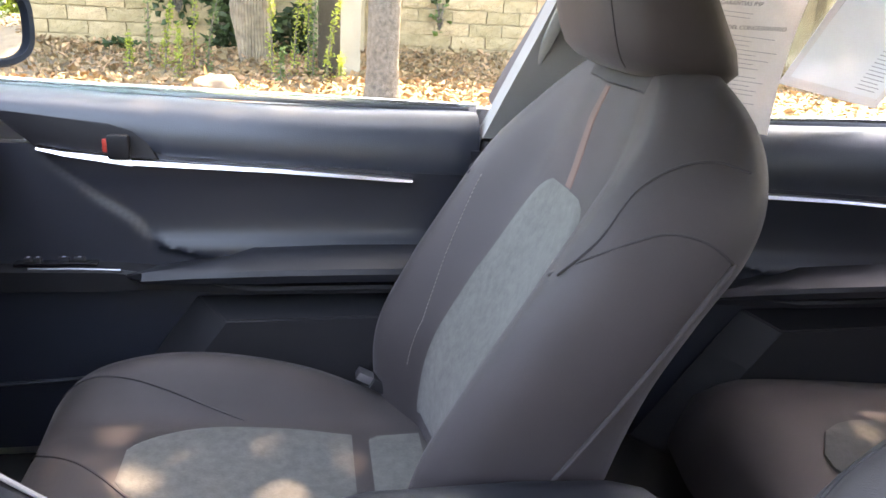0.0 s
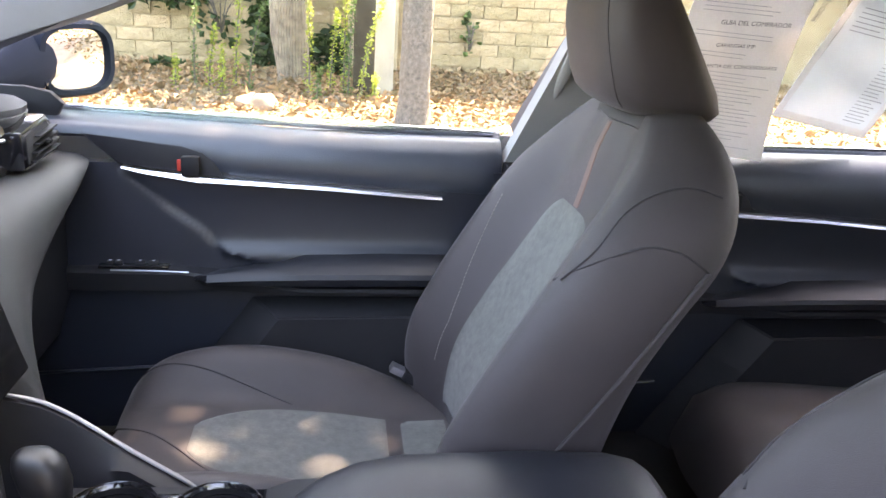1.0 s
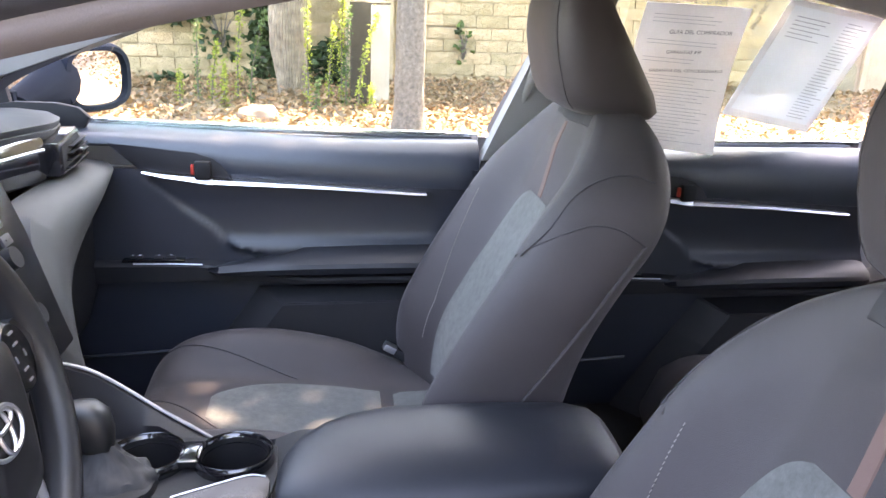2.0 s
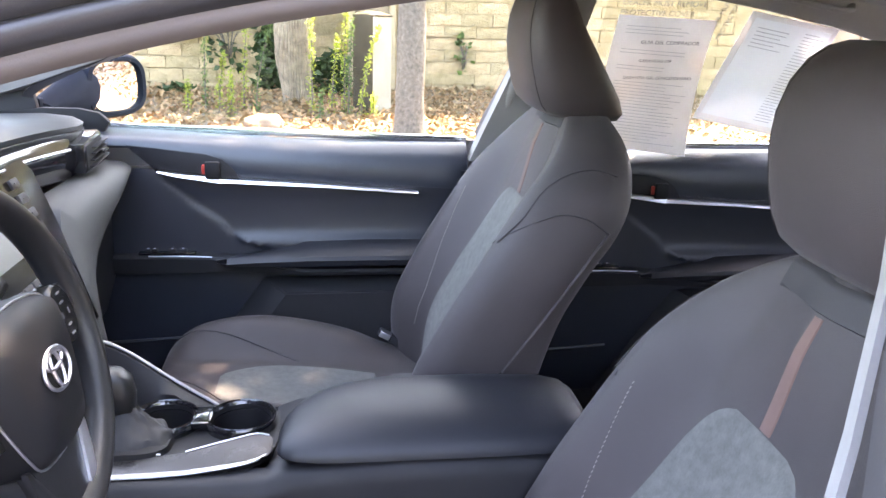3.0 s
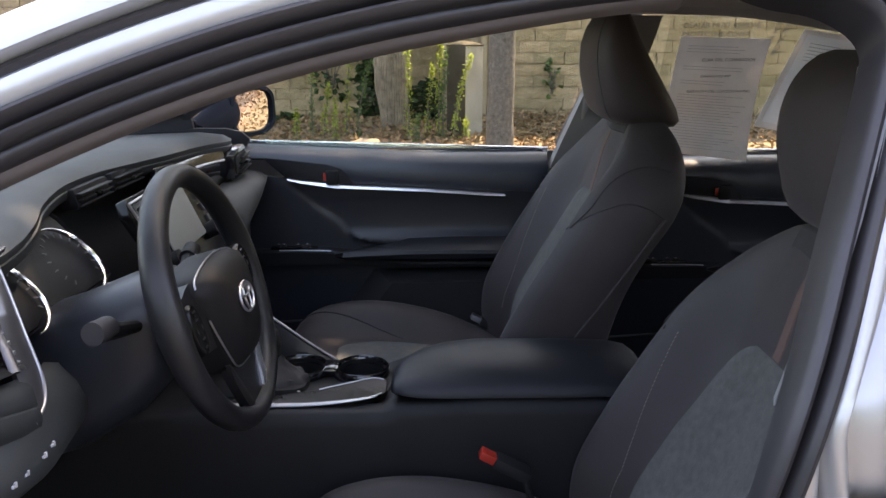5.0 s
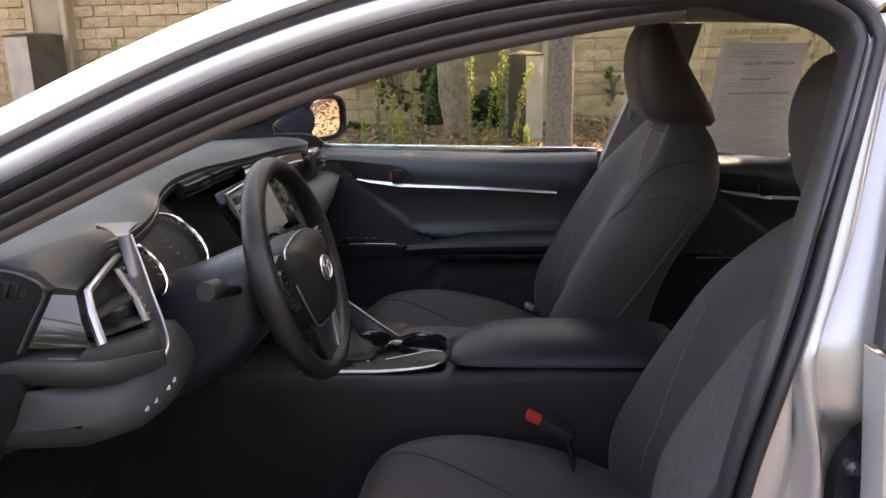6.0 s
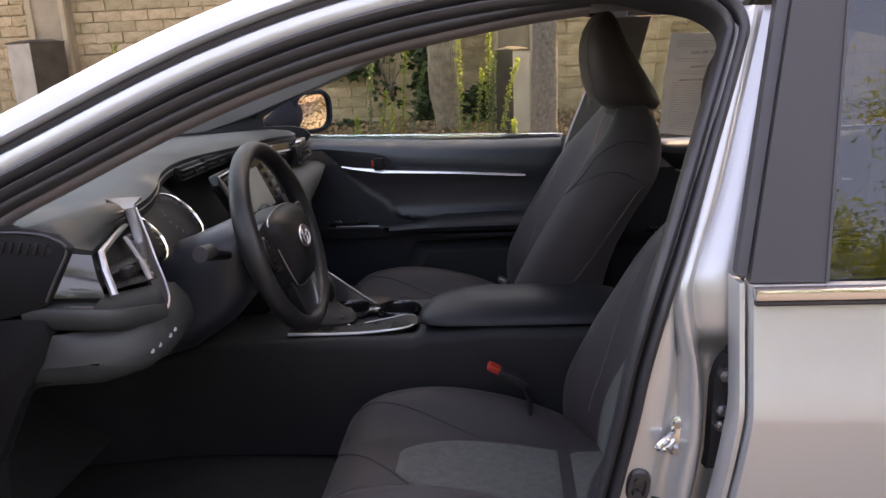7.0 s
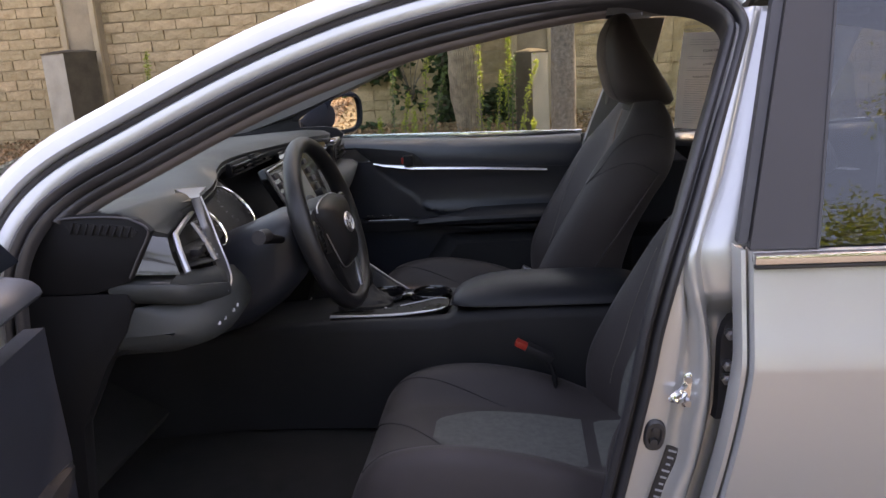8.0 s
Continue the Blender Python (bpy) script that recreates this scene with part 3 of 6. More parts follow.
    block(bm, (0.25, 1.50, 0.04), (-1.25, 0, 0.42), 0.01, Matrix.Rotation(radians(35), 4, "Y"))
    part("bulkhead", bm, CARPET, car)
    bm = B()
    block(bm, (0.60, 1.40, 0.03), (1.42, 0, 0.96), 0.01)
    block(bm, (0.03, 1.5, 0.75), (1.70, 0, 0.60), 0.01)
    part("parcel_shelf", bm, CARPET, car)
    bm = B()
    sheet(bm, [[V(1.30, 0.58 * u, 1.345) for u in (-1, 0, 1)], [V(1.85, 0.62 * u, 1.03) for u in (-1, 0, 1)]], 0.005, (0.3, 0, 1))
    part("rear_screen", bm, TINT, car, "tinted rear screen")
    bm = B()
    block(bm, (0.7, 1.5, 0.04), (2.1, 0, 0.99), 0.02)
    part("boot_lid", bm, PAINT, car)
    # wheels
    for x in (-1.72, 1.10):
        for s in (-1, 1):
            bm = B()
            ring = [(0.20, 0.09), (0.30, 0.105), (0.325, 0.08), (0.33, 0.0), (0.325, -0.08), (0.30, -0.105), (0.20, -0.09)]
            rings = [[V(x + r * math.cos(a), s * 0.78 + h, 0.33 + r * math.sin(a)) for r, h in ring] for a in [2 * math.pi * k / 32 for k in range(33)]]
            loft(bm, rings, False)
            tyre = part("wheel", bm, RUBBER, car, "black tyre with a silver rim")
            bm = B()
            for k in range(10):
                a = math.pi * 2 * k / 10
                tube(bm, [(x, s * 0.84, 0.33), (x + 0.2 * math.cos(a), s * 0.85, 0.33 + 0.2 * math.sin(a))], 0.018, 6)
            part("rim", bm, SATIN, tyre, "silver spoked rim")
    # striker, buffer and hinge bolts of the jamb
    bm = B()
    loft(bm, [square_ring(0, 0, 0.011 * k, 0.030 * k, h, 20, 2.6) for k, h in ((1, 0), (1, 0.004), (0.85, 0.006))])
    bmesh.ops.transform(bm, matrix=Matrix.Translation((0.060, -0.784, 0.692)) @ Matrix.Rotation(radians(90), 4, "X") @ Matrix.Rotation(radians(-6), 4, "Z"), verts=bm.verts)
    tube(bm, spline([(0.056, -0.788, 0.701), (0.042, -0.812, 0.701), (0.028, -0.822, 0.694), (0.042, -0.812, 0.686), (0.056, -0.788, 0.684)], 5), 0.0050, 8)
    striker = part("striker", bm, CHROME, car, "zinc-plated door striker")
    for z in (0.712, 0.671):
        bm = B()
        tube(bm, [(0.060, -0.788, z), (0.060, -0.795, z)], 0.006, 6)
        part("screw", bm, SATIN, striker)
    bm = B()
    loft(bm, [square_ring(0, 0, 0.017 * k, 0.027 * k, h, 20, 2.6) for k, h in ((1, 0), (1, 0.006), (0.86, 0.010), (0.6, 0.010), (0.52, 0.005))])
    for s in (-1, 1):
        bmesh.ops.create_cone(bm, cap_ends=True, segments=16, radius1=0.0075, radius2=0.006, depth=0.006, matrix=Matrix.Translation((0, s * 0.011, 0.008)))
    bmesh.ops.transform(bm, matrix=Matrix.Translation((0.006, -0.799, 0.622)) @ Matrix.Rotation(radians(90), 4, "X") @ Matrix.Rotation(radians(-8), 4, "Z"), verts=bm.verts)
    part("rubber_buffer", bm, RUBBER, car, "black rubber door buffer")
    for x, z in ((0.123, 0.787), (0.120, 0.735), (0.119, 0.712)):
        bm = B()
        tube(bm, [(x, -0.782, z), (x, -0.797, z)], 0.009, 6)
        tube(bm, [(x, -0.797, z), (x, -0.804, z)], 0.005, 8)
        part("hinge_bolt", bm, SATIN, car)
    tilt = Matrix.Rotation(radians(17), 4, "Y")
    bm = B()
    block(bm, (0.030, 0.004, 0.115), (0.026, -0.785, 0.535), 0.001, tilt)
    lab = part("jamb_label", bm, SASH, car, "black placard with pale bars")
    bm = B()
    for k in range(9):
        block(bm, (0.007 + 0.003 * (k % 3), 0.002, 0.003), (0.009 + 0.0036 * k, -0.788, 0.488 + 0.012 * k), 0.0, tilt)
    block(bm, (0.006, 0.002, 0.055), (0.033, -0.788, 0.520), 0.0, tilt)
    part("print_bar", bm, PALEINK, lab)
    return car


# ---- doors ----
def side_y(z, side):
    """Outer face of the side: leaning glass, a shoulder that looks up, a pressed line and a flank that looks down."""
    out = smooth_table([(0.30, 0.832), (0.45, 0.864), (0.60, 0.881), (0.70, 0.888), (0.766, 0.8912), (0.770, 0.8908), (0.786, 0.8872), (0.800, 0.8836), (0.84, 0.8730), (0.94, 0.851)], z)
    return side * (out - 0.5 * max(0.0, z - 0.94))


def build_rear_door_outside(car):
    def edge(z):
        return smooth_table([(0.30, 0.045), (0.50, 0.085), (0.62, 0.108), (0.70, 0.120), (0.78, 0.128), (0.95, 0.131)], z)
    bm = B()
    zs = [0.30 + 0.02 * i for i in range(21)] + [0.71 + 0.004 * i for i in range(26)] + [0.82, 0.84, 0.86, 0.88, 0.90, 0.92, 0.935]
    rows = []
    for z in zs:
        e = edge(z)
        crease = 0.0
        roll = [(0.010, 0.030), (0.001, 0.020), (0.0, 0.010), (0.004, 0.002), (0.012, 0.0)]
        rows.append([V(e + a, side_y(z, -1) - crease + b, z) for a, b in roll] + [V(e + d, side_y(z, -1) - crease, z) for d in (0.05, 0.15, 0.3, 0.5, 0.75)])
    sheet(bm, rows, 0.012, (0, 1, 0))
    door = part("door", bm, PAINT, car, "closed silver rear door with a pressed crease")
    bm = B()
    rows = []
    for z in zs:
        e = edge(z)
        rows.append([V(e - 0.012, side_y(z, -1) + 0.028, z), V(e - 0.010, side_y(z, -1) + 0.014, z), V(e - 0.004, side_y(z, -1) + 0.012, z)])
    sheet(bm, rows, 0.03, (0, 1, 0))
    part("door_edge", bm, PAINT, door)
    bm = B()
    prism(bm, [(0.131, 0.921), (0.95, 0.921), (0.95, 0.936), (0.131, 0.936)], -0.874, -0.855, "y", 0.004)
    part("belt_moulding", bm, CHROME, door, "bright chrome belt moulding")
    bm = B()
    block(bm, (0.80, 0.012, 0.006), (0.532, -0.866, 0.917), 0.002)
    part("belt_seal", bm, RUBBER, door)

    def slab(outline, out, thick):
        m = B()
        a = [m.verts.new((x, side_y(z, -1) - out, z)) for x, z in outline]
        b = [m.verts.new((x, side_y(z, -1) - out + thick, z)) for x, z in outline]
        n = len(a)
        m.faces.new(a), m.faces.new(b)
        for i in range(n):
            m.faces.new((a[i], a[(i + 1) % n], b[(i + 1) % n], b[i]))
        return m
    part("sash", slab([(0.131, 0.937), (0.222, 0.937), (0.300, 1.33), (0.232, 1.33)], -0.004, 0.02), SASH, door, "black door sash")
    part("sash_seal", slab([(0.117, 0.945), (0.130, 0.945), (0.231, 1.33), (0.214, 1.33)], -0.012, 0.02), RUBBER, door)
    part("door_glass", slab([(0.226, 0.937), (0.90, 0.945), (0.86, 1.10), (0.70, 1.30), (0.302, 1.33)], -0.012, 0.005), TINT, door, "dark tinted rear window glass", 1)
    part("glass_run", slab([(0.222, 0.937), (0.226, 0.937), (0.304, 1.33), (0.300, 1.33)], -0.002, 0.016), RUBBER, door)
    bm = B()
    prism(bm, [(0.13, 0.33), (0.90, 0.33), (0.90, 0.93), (0.13, 0.93)], -0.80, -0.74, "y", 0.02)
    part("inner_panel", bm, DOORSKIN, door)
    return door


def build_inner_door(car, dx, dz, x0, x1, strip, arm0, label, front):
    """Passenger-side door from inside: roll under the glass, chrome strip, latch, armrest, lower pocket."""
    zz = 0.675 + dz
    # body of the panel: a raised front part and a hollow field behind a slanting seam
    def face(x, h):
        seam = lerp_table([(-0.02, -0.43), (0.01, -0.455), (0.03, -0.53), (0.075, -0.565), (0.12, -0.626), (0.185, -0.698), (0.25, -0.75)], h) + dx
        ahead = lerp_table([(-0.36, 0.712), (-0.06, 0.704), (0.0, 0.701), (0.05, 0.702), (0.12, 0.704), (0.26, 0.705)], h)
        behind = smooth_table([(-0.36, 0.712), (-0.06, 0.704), (0.0, 0.694), (0.020, 0.690), (0.034, 0.693), (0.044, 0.700), (0.056, 0.706), (0.09, 0.709), (0.13, 0.708), (0.155, 0.705), (0.18, 0.704)], h)
        k = bump01(x - seam, -0.003, 0.006)
        groove = 0.004 * math.exp(-((x - seam) / 0.004) ** 2) if h > 0.03 else 0
        return ahead + (behind - ahead) * k + groove
    bm = B()
    hs = [-0.36, -0.25, -0.12, -0.06, -0.03] + [-0.02 + 0.007 * i for i in range(33)]
    xn = 110
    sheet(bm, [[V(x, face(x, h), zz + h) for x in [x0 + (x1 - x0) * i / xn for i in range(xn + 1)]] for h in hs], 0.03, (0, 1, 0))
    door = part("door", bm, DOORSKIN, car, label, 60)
    # padded roll under the window
    belt = 0.929 + dz * 0.3 + (0 if front else 0.002)
    prof = [(0.80, 0.006), (0.765, 0.010), (0.742, 0.006), (0.722, -0.008), (0.708, -0.030), (0.700, -0.060), (0.697, -0.095), (0.702, -0.118), (0.72, -0.125), (0.80, -0.125)]
    bm = B()
    rings = []
    xs = [x0 + (x1 - x0) * i / 40 for i in range(41)]
    for x in xs:
        up = (0.030 * bump01(-x, 0.2, 0.95)) if front else 0.0
        k = 1 - 0.25 * bump01(x, x1 - 0.03, x1)
        bottom = lerp_table([(-0.75, 0.925), (-0.70, 0.915), (-0.61, 0.903), (-0.56, 0.880), (-0.52, 0.858), (-0.104, 0.834), (0.02, 0.829)], x - dx) + dz
        q = (belt + up - bottom) / 0.125
        rings.append([V(x, 0.75 + (y - 0.75) * k, belt + up + h * q) for y, h in prof])
    loft(bm, rings)
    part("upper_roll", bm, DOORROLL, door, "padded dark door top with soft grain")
    # window channel outside the roll
    bm = B()
    block(bm, (x1 - x0 + 0.02, 0.012, 0.018), ((x0 + x1) / 2, 0.806, belt + 0.012 + (0.010 if front else 0)), 0.004, Matrix.Rotation(radians(1.6 if front else 0), 4, "Y"))
    part("belt_moulding", bm, CHROME, door, "bright chrome belt moulding")
    # chrome strip: thick before the latch, thin behind
    s0, s1, sm = strip
    z0, zm, z1 = 0.872 + dz, 0.853 + dz, 0.828 + dz
    bm = B()
    loft(bm, [[V(x, y, z + hh) for y, hh in ((0.694, -h / 2), (0.688, -h * 0.5), (0.6865, -h * 0.36), (0.690, h * 0.40), (0.694, h / 2), (0.715, h / 2), (0.715, -h / 2))] for x, _, z, h in
              ((s0, 0, z0 + 0.002, 0.003), (s0 + 0.04, 0, z0 - 0.006, 0.007), (sm - 0.02, 0, zm + 0.003, 0.013), (sm, 0, zm, 0.012))])
    part("latch_trim", bm, BRUSHED, door, "bright chrome wedge under the latch")
    bm = B()
    loft(bm, [[V(x, y, z + hh) for y, hh in ((0.694, -h / 2), (0.688, -h * 0.5), (0.6865, -h * 0.36), (0.690, h * 0.40), (0.694, h / 2), (0.715, h / 2), (0.715, -h / 2))] for x, z, h in
              ((sm + 0.001, zm, 0.009), ((sm + s1) / 2, (zm + z1) / 2 + 0.002, 0.007), (s1 - 0.03, z1 + 0.001, 0.006), (s1, z1 - 0.001, 0.003))])
    part("chrome_strip", bm, BRUSHED, door, "long thin chrome strip")
    # latch: bowl, lever, red lock tab
    lx, lz = sm - 0.04, zm + 0.024
    bm = B()
    prism(bm, [(sm - 0.212, zm + 0.082), (sm - 0.150, zm + 0.026), (sm - 0.004, zm + 0.007), (sm + 0.040, zm + 0.003), (sm + 0.022, zm + 0.034), (sm + 0.002, zm + 0.050), (sm - 0.035, zm + 0.062), (sm - 0.145, zm + 0.074)], 0.697, 0.704, "y", 0.0015)
    part("latch_panel", bm, PLASTIC, door, "dark recessed latch panel")
    bm = B()
    block(bm, (0.034, 0.018, 0.040), (lx + 0.022, 0.686, lz + 0.003), 0.006)
    part("latch_lever", bm, DASHLOW, door, "black latch lever")
    bm = B()
    block(bm, (0.008, 0.010, 0.022), (lx + 0.001, 0.689, lz + 0.004), 0.003)
    part("lock_tab", bm, RED, door, "red lock tab")
    # armrest and switch shelf
    bm = B()
    rings = []
    a0 = arm0
    for x, top, nose, low in ((a0 - 0.005, -0.010, 0.668, -0.016), (a0 + 0.02, -0.006, 0.650, -0.020), (a0 + 0.10, 0.006, 0.642, -0.018), (a0 + 0.15, 0.010, 0.638, -0.017), (a0 + 0.20, 0.014, 0.636, -0.016), (a0 + 0.35, 0.016, 0.636, -0.015), (x1 - 0.02, 0.016, 0.638, -0.015), (x1, 0.012, 0.65, -0.014)):
        rings.append([V(x, y, zz + h) for y, h in ((0.74, top + 0.022 * bump01(x, a0 + 0.1, a0 + 0.24)), (0.695, top + 0.020 * bump01(x, a0 + 0.1, a0 + 0.22)), (0.66, top + 0.004), (nose + 0.004, top - 0.006), (nose, (top + low) / 2), (nose + 0.006, low), (nose + 0.03, low - 0.006), (0.74, low - 0.008))])
    loft(bm, rings)
    part("armrest", bm, ARMSKIN, door, "padded black armrest")
    bm = B()
    rings = []
    for x, top, nose, low in ((x0, -0.02, 0.70, -0.05), (x0 + 0.10, -0.004, 0.690, -0.05), (a0 - 0.18, -0.002, 0.682, -0.045), (a0 - 0.03, 0.000, 0.672, -0.040), (a0 + 0.02, -0.005, 0.668, -0.036), (a0 + 0.2, -0.03, 0.66, -0.045), (x1, -0.03, 0.66, -0.045)):
        rings.append([V(x, y, zz + h) for y, h in ((0.74, top + 0.006), (0.70, top + 0.004), (nose + 0.004, top), (nose, top - 0.006), (nose + 0.004, low), (0.74, low - 0.01))])
    loft(bm, rings)
    part("switch_shelf", bm, PLASTIC, door, "dark shelf with window switches")
    bm = B()
    block(bm, (0.13, 0.05, 0.006), (a0 - 0.12, 0.708, zz + 0.004), 0.002)
    part("switch_plate", bm, GLOSS, door, "black switch plate")
    for k, sx in enumerate((-0.165, -0.15, -0.11, -0.085)):
        bm = B()
        block(bm, (0.012 if k < 2 else 0.018, 0.018, 0.008), (a0 + sx, 0.702, zz + 0.009), 0.002)
        block(bm, (0.005, 0.003, 0.001), (a0 + sx, 0.699, zz + 0.0135), 0.0)
        for f in bm.faces:
            f.material_index = 1 if f.calc_center_median().z > zz + 0.0132 else 0
        part("switch", bm, [PLASTIC, PALEINK], door)
    bm = B()
    tube(bm, [(a0 - 0.16, 0.676, zz + 0.001), (a0 - 0.08, 0.672, zz + 0.002), (a0 - 0.015, 0.668, zz + 0.001)], 0.0016, 6)
    part("shelf_line", bm, SATIN, door)
    # lower pocket
    bm = B()
    px = a0 + 0.15
    rim = [(px - 0.05, -0.072), (x1, -0.066), (x1, -0.36), (px - 0.25, -0.36), (px - 0.11, -0.157)]
    field = [(px + 0.004, -0.088), (x1, -0.082), (x1, -0.36), (px - 0.19, -0.36), (px - 0.052, -0.170)]
    a = [bm.verts.new((x, 0.634, zz + h + 0.008)) for x, h in field]
    b = [bm.verts.new((x, 0.702, zz + h + 0.012)) for x, h in rim]
    bm.faces.new(a), bm.faces.new(b)
    for i in range(5):
        bm.faces.new((a[i], a[(i + 1) % 5], b[(i + 1) % 5], b[i]))
    bmesh.ops.bevel(bm, geom=list(bm.edges), offset=0.003, segments=2, affect="EDGES")
    part("map_pocket", bm, PLASTIC, door, "dark raised map pocket")
    bm = B()
    tube(bm, [(x0, 0.702, zz - 0.235), (px - 0.22, 0.70, zz - 0.215)], 0.004, 6)
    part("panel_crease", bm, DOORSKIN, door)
    return door


def door_glass(door, outline, name, mat, label):
    bm = B()
    a = [bm.verts.new((x, 0.795 - 0.5 * (z - 0.95), z)) for x, z in outline]
    b = [bm.verts.new((x, 0.799 - 0.5 * (z - 0.95), z)) for x, z in outline]
    n = len(a)
    bm.faces.new(a), bm.faces.new(b)
    for i in range(n):
        bm.faces.new((a[i], a[(i + 1) % n], b[(i + 1) % n], b[i]))
    g = part(name, bm, mat, door, label, 1)
    g.visible_shadow = False
    return g


def door_skin_outside(door, x0, x1):
    bm = B()
    sheet(bm, [[V(x, side_y(z, 1), z) for x in (x0, x0 * 0.6 + x1 * 0.4, x1)] for z in (0.30, 0.45, 0.62, 0.78, 0.93)], 0.012, (0, -1, 0))
    part("outer_panel", bm, PAINT, door, "silver painted outer panel")


def build_mirror(door):
    """Passenger mirror on its foot, turned towards the cabin."""
    c = V(-0.862, 0.985, 1.035)
    n = V(0.86, -0.50, -0.012).normalized()
    u = n.cross(V(0, 0, 1)).normalized()
    w = u.cross(n) * -1
    if w.z < 0:
        w = -w
    def ring(k, d, sx=1.0):
        out = []
        for i in range(32):
            a = 2 * math.pi * i / 32
            ca, sa = math.cos(a), math.sin(a)
            p = (0.098 * math.copysign(abs(ca) ** 0.62, ca), 0.074 * math.copysign(abs(sa) ** 0.62, sa))
            out.append(c + u * p[0] * k * sx + w * p[1] * k - n * d)
        return out
    bm = B()
    loft(bm, [ring(0.82, -0.002), ring(0.86, -0.014), ring(0.98, -0.014), ring(1.08, 0.002), ring(1.10, 0.05), ring(0.92, 0.09), ring(0.55, 0.115)])
    part("mirror_housing", bm, SHELL, door, "dark steel-blue mirror housing")
    bm = B()
    loft(bm, [ring(0.84, -0.0040), ring(0.84, -0.0035)])
    part("mirror_glass", bm, MIRROR, door, "mirror glass")
    bm = B()
    loft(bm, [[V(x + rx * math.cos(a), y, z + rz * math.sin(a)) for a in [2 * math.pi * k / 16 for k in range(16)]] for x, y, z, rx, rz in ((-0.985, 0.785, 0.998, 0.040, 0.018), (-0.965, 0.82, 1.005, 0.036, 0.030), (-0.940, 0.865, 1.018, 0.036, 0.050), (-0.925, 0.905, 1.028, 0.036, 0.066), (-0.915, 0.95, 1.035, 0.034, 0.072))])
    prism(bm, [(-1.10, 0.955), (-0.965, 0.955), (-0.968, 1.025), (-1.00, 1.035)], 0.770, 0.795, "y", 0.006)
    part("mirror_foot", bm, SHELL, door, "dark steel-blue mirror foot and sail")




def build_driver_door():
    """Driver's door: the mirror image of the passenger's, swung open on its front edge."""
    hinge = V(-1.085, -0.865, 0.62)
    ob = thing("car_door", hinge, "open silver driver's door with dark padded inner panel", "car door")
    panel = build_inner_door(ob, 0.0, 0.0, -0.98, 0.015, (-0.705, -0.104, -0.562), -0.575, "dark padded inner panel with chrome strip", True)
    door_glass(panel, DOOR_GLASS, "door_glass", GLASS, "clear side window")
    door_skin_outside(panel, -1.07, 0.10)
    build_mirror(panel)
    bm = B()
    tube(bm, spline([V(x, 0.797 - 0.5 * (z - 0.95), z) for x, z in ((-0.96, 0.95), (-0.72, 1.155), (-0.50, 1.25), (-0.30, 1.31), (-0.08, 1.325), (0.10, 1.315), (0.145, 1.29), (0.06, 1.0), (0.035, 0.93))], 6), 0.016, 8)
    part("window_frame", bm, SASH, panel, "black window frame")
    swing = Matrix.Translation(hinge) @ Matrix.Rotation(radians(-78), 4, "Z") @ Matrix.Translation(-hinge) @ Matrix.Diagonal((1, -1, 1, 1))
    for o in ob.children_recursive:
        o.data.transform(swing)
        o.data.flip_normals()
    return ob


DOOR_GLASS = [(-0.92, 0.925), (0.03, 0.922), (0.055, 1.0), (0.14, 1.30), (-0.10, 1.318), (-0.32, 1.30), (-0.50, 1.245), (-0.72, 1.15)]


# ---- seats ----
SEAT_Y = 0.392


def back_front(z):
    return smooth_table([(0.40, -0.10), (0.50, -0.098), (0.60, -0.078), (0.70, -0.030), (0.80, 0.020), (0.904, 0.068), (1.0, 0.105), (1.085, 0.140)], z)


def back_rear(z):
    return smooth_table([(0.40, 0.03), (0.604, 0.070), (0.723, 0.105), (0.816, 0.154), (0.886, 0.200), (0.95, 0.220), (1.03, 0.218), (1.085, 0.194)], z)


def back_half(z):
    return smooth_table([(0.40, 0.262), (0.60, 0.272), (0.80, 0.278), (0.90, 0.270), (0.96, 0.252), (1.01, 0.218), (1.05, 0.165), (1.075, 0.12), (1.085, 0.08)], z)


def bolster(z):
    return smooth_table([(0.40, 0.05), (0.55, 0.080), (0.70, 0.086), (0.82, 0.076), (0.92, 0.058), (1.0, 0.022), (1.085, 0.0)], z)


def back_point(u, z, lift=0.0):
    """Front of the backrest: u from -1 to 1 across, at height z."""
    a = abs(u)
    b = bolster(z) * bump01(a, 0.40, 0.84) - lerp_table([(0.80, 0.012), (0.90, 0.005), (1.0, -0.010)], z) * (1 - bump01(a, 0.0, 0.5)) - 0.030 * bump01(a, 0.86, 1.0) ** 2
    return V(back_front(z) - b - lift, SEAT_Y + u * back_half(z) * 0.985, z)


def back_side(x, z):
    """Half width of the backrest's side wall at x."""
    f, r = back_point(1.0, z).x, back_rear(z)
    t = (x - f) / (r - f)
    return back_half(z) * (0.985 + 0.05 * math.sin(math.pi * min(1.0, max(0.0, t))) - 0.05 * bump01(t, 0.75, 1.0))


def wing_point(x, z, s):
    """On the side wall, or on the bolster's rounded front where x lies ahead of the wall."""
    if x < back_point(1.0, z).x:
        lo, hi = 0.84, 1.0
        for k in range(20):
            u = (lo + hi) / 2
            lo, hi = (u, hi) if back_point(u, z).x < x else (lo, u)
        return back_point(s * lo, z, 0.0006)
    return V(x, SEAT_Y + s * (back_side(x, z) + 0.0006), z)


def cushion_mid(x):
    return smooth_table([(-0.71, 0.395), (-0.695, 0.442), (-0.66, 0.476), (-0.60, 0.486), (-0.47, 0.478), (-0.32, 0.460), (-0.20, 0.448), (-0.06, 0.453)], x)


def cushion_half(x):
    return smooth_table([(-0.72, 0.185), (-0.695, 0.225), (-0.64, 0.252), (-0.52, 0.265), (-0.30, 0.268), (-0.06, 0.255)], x)


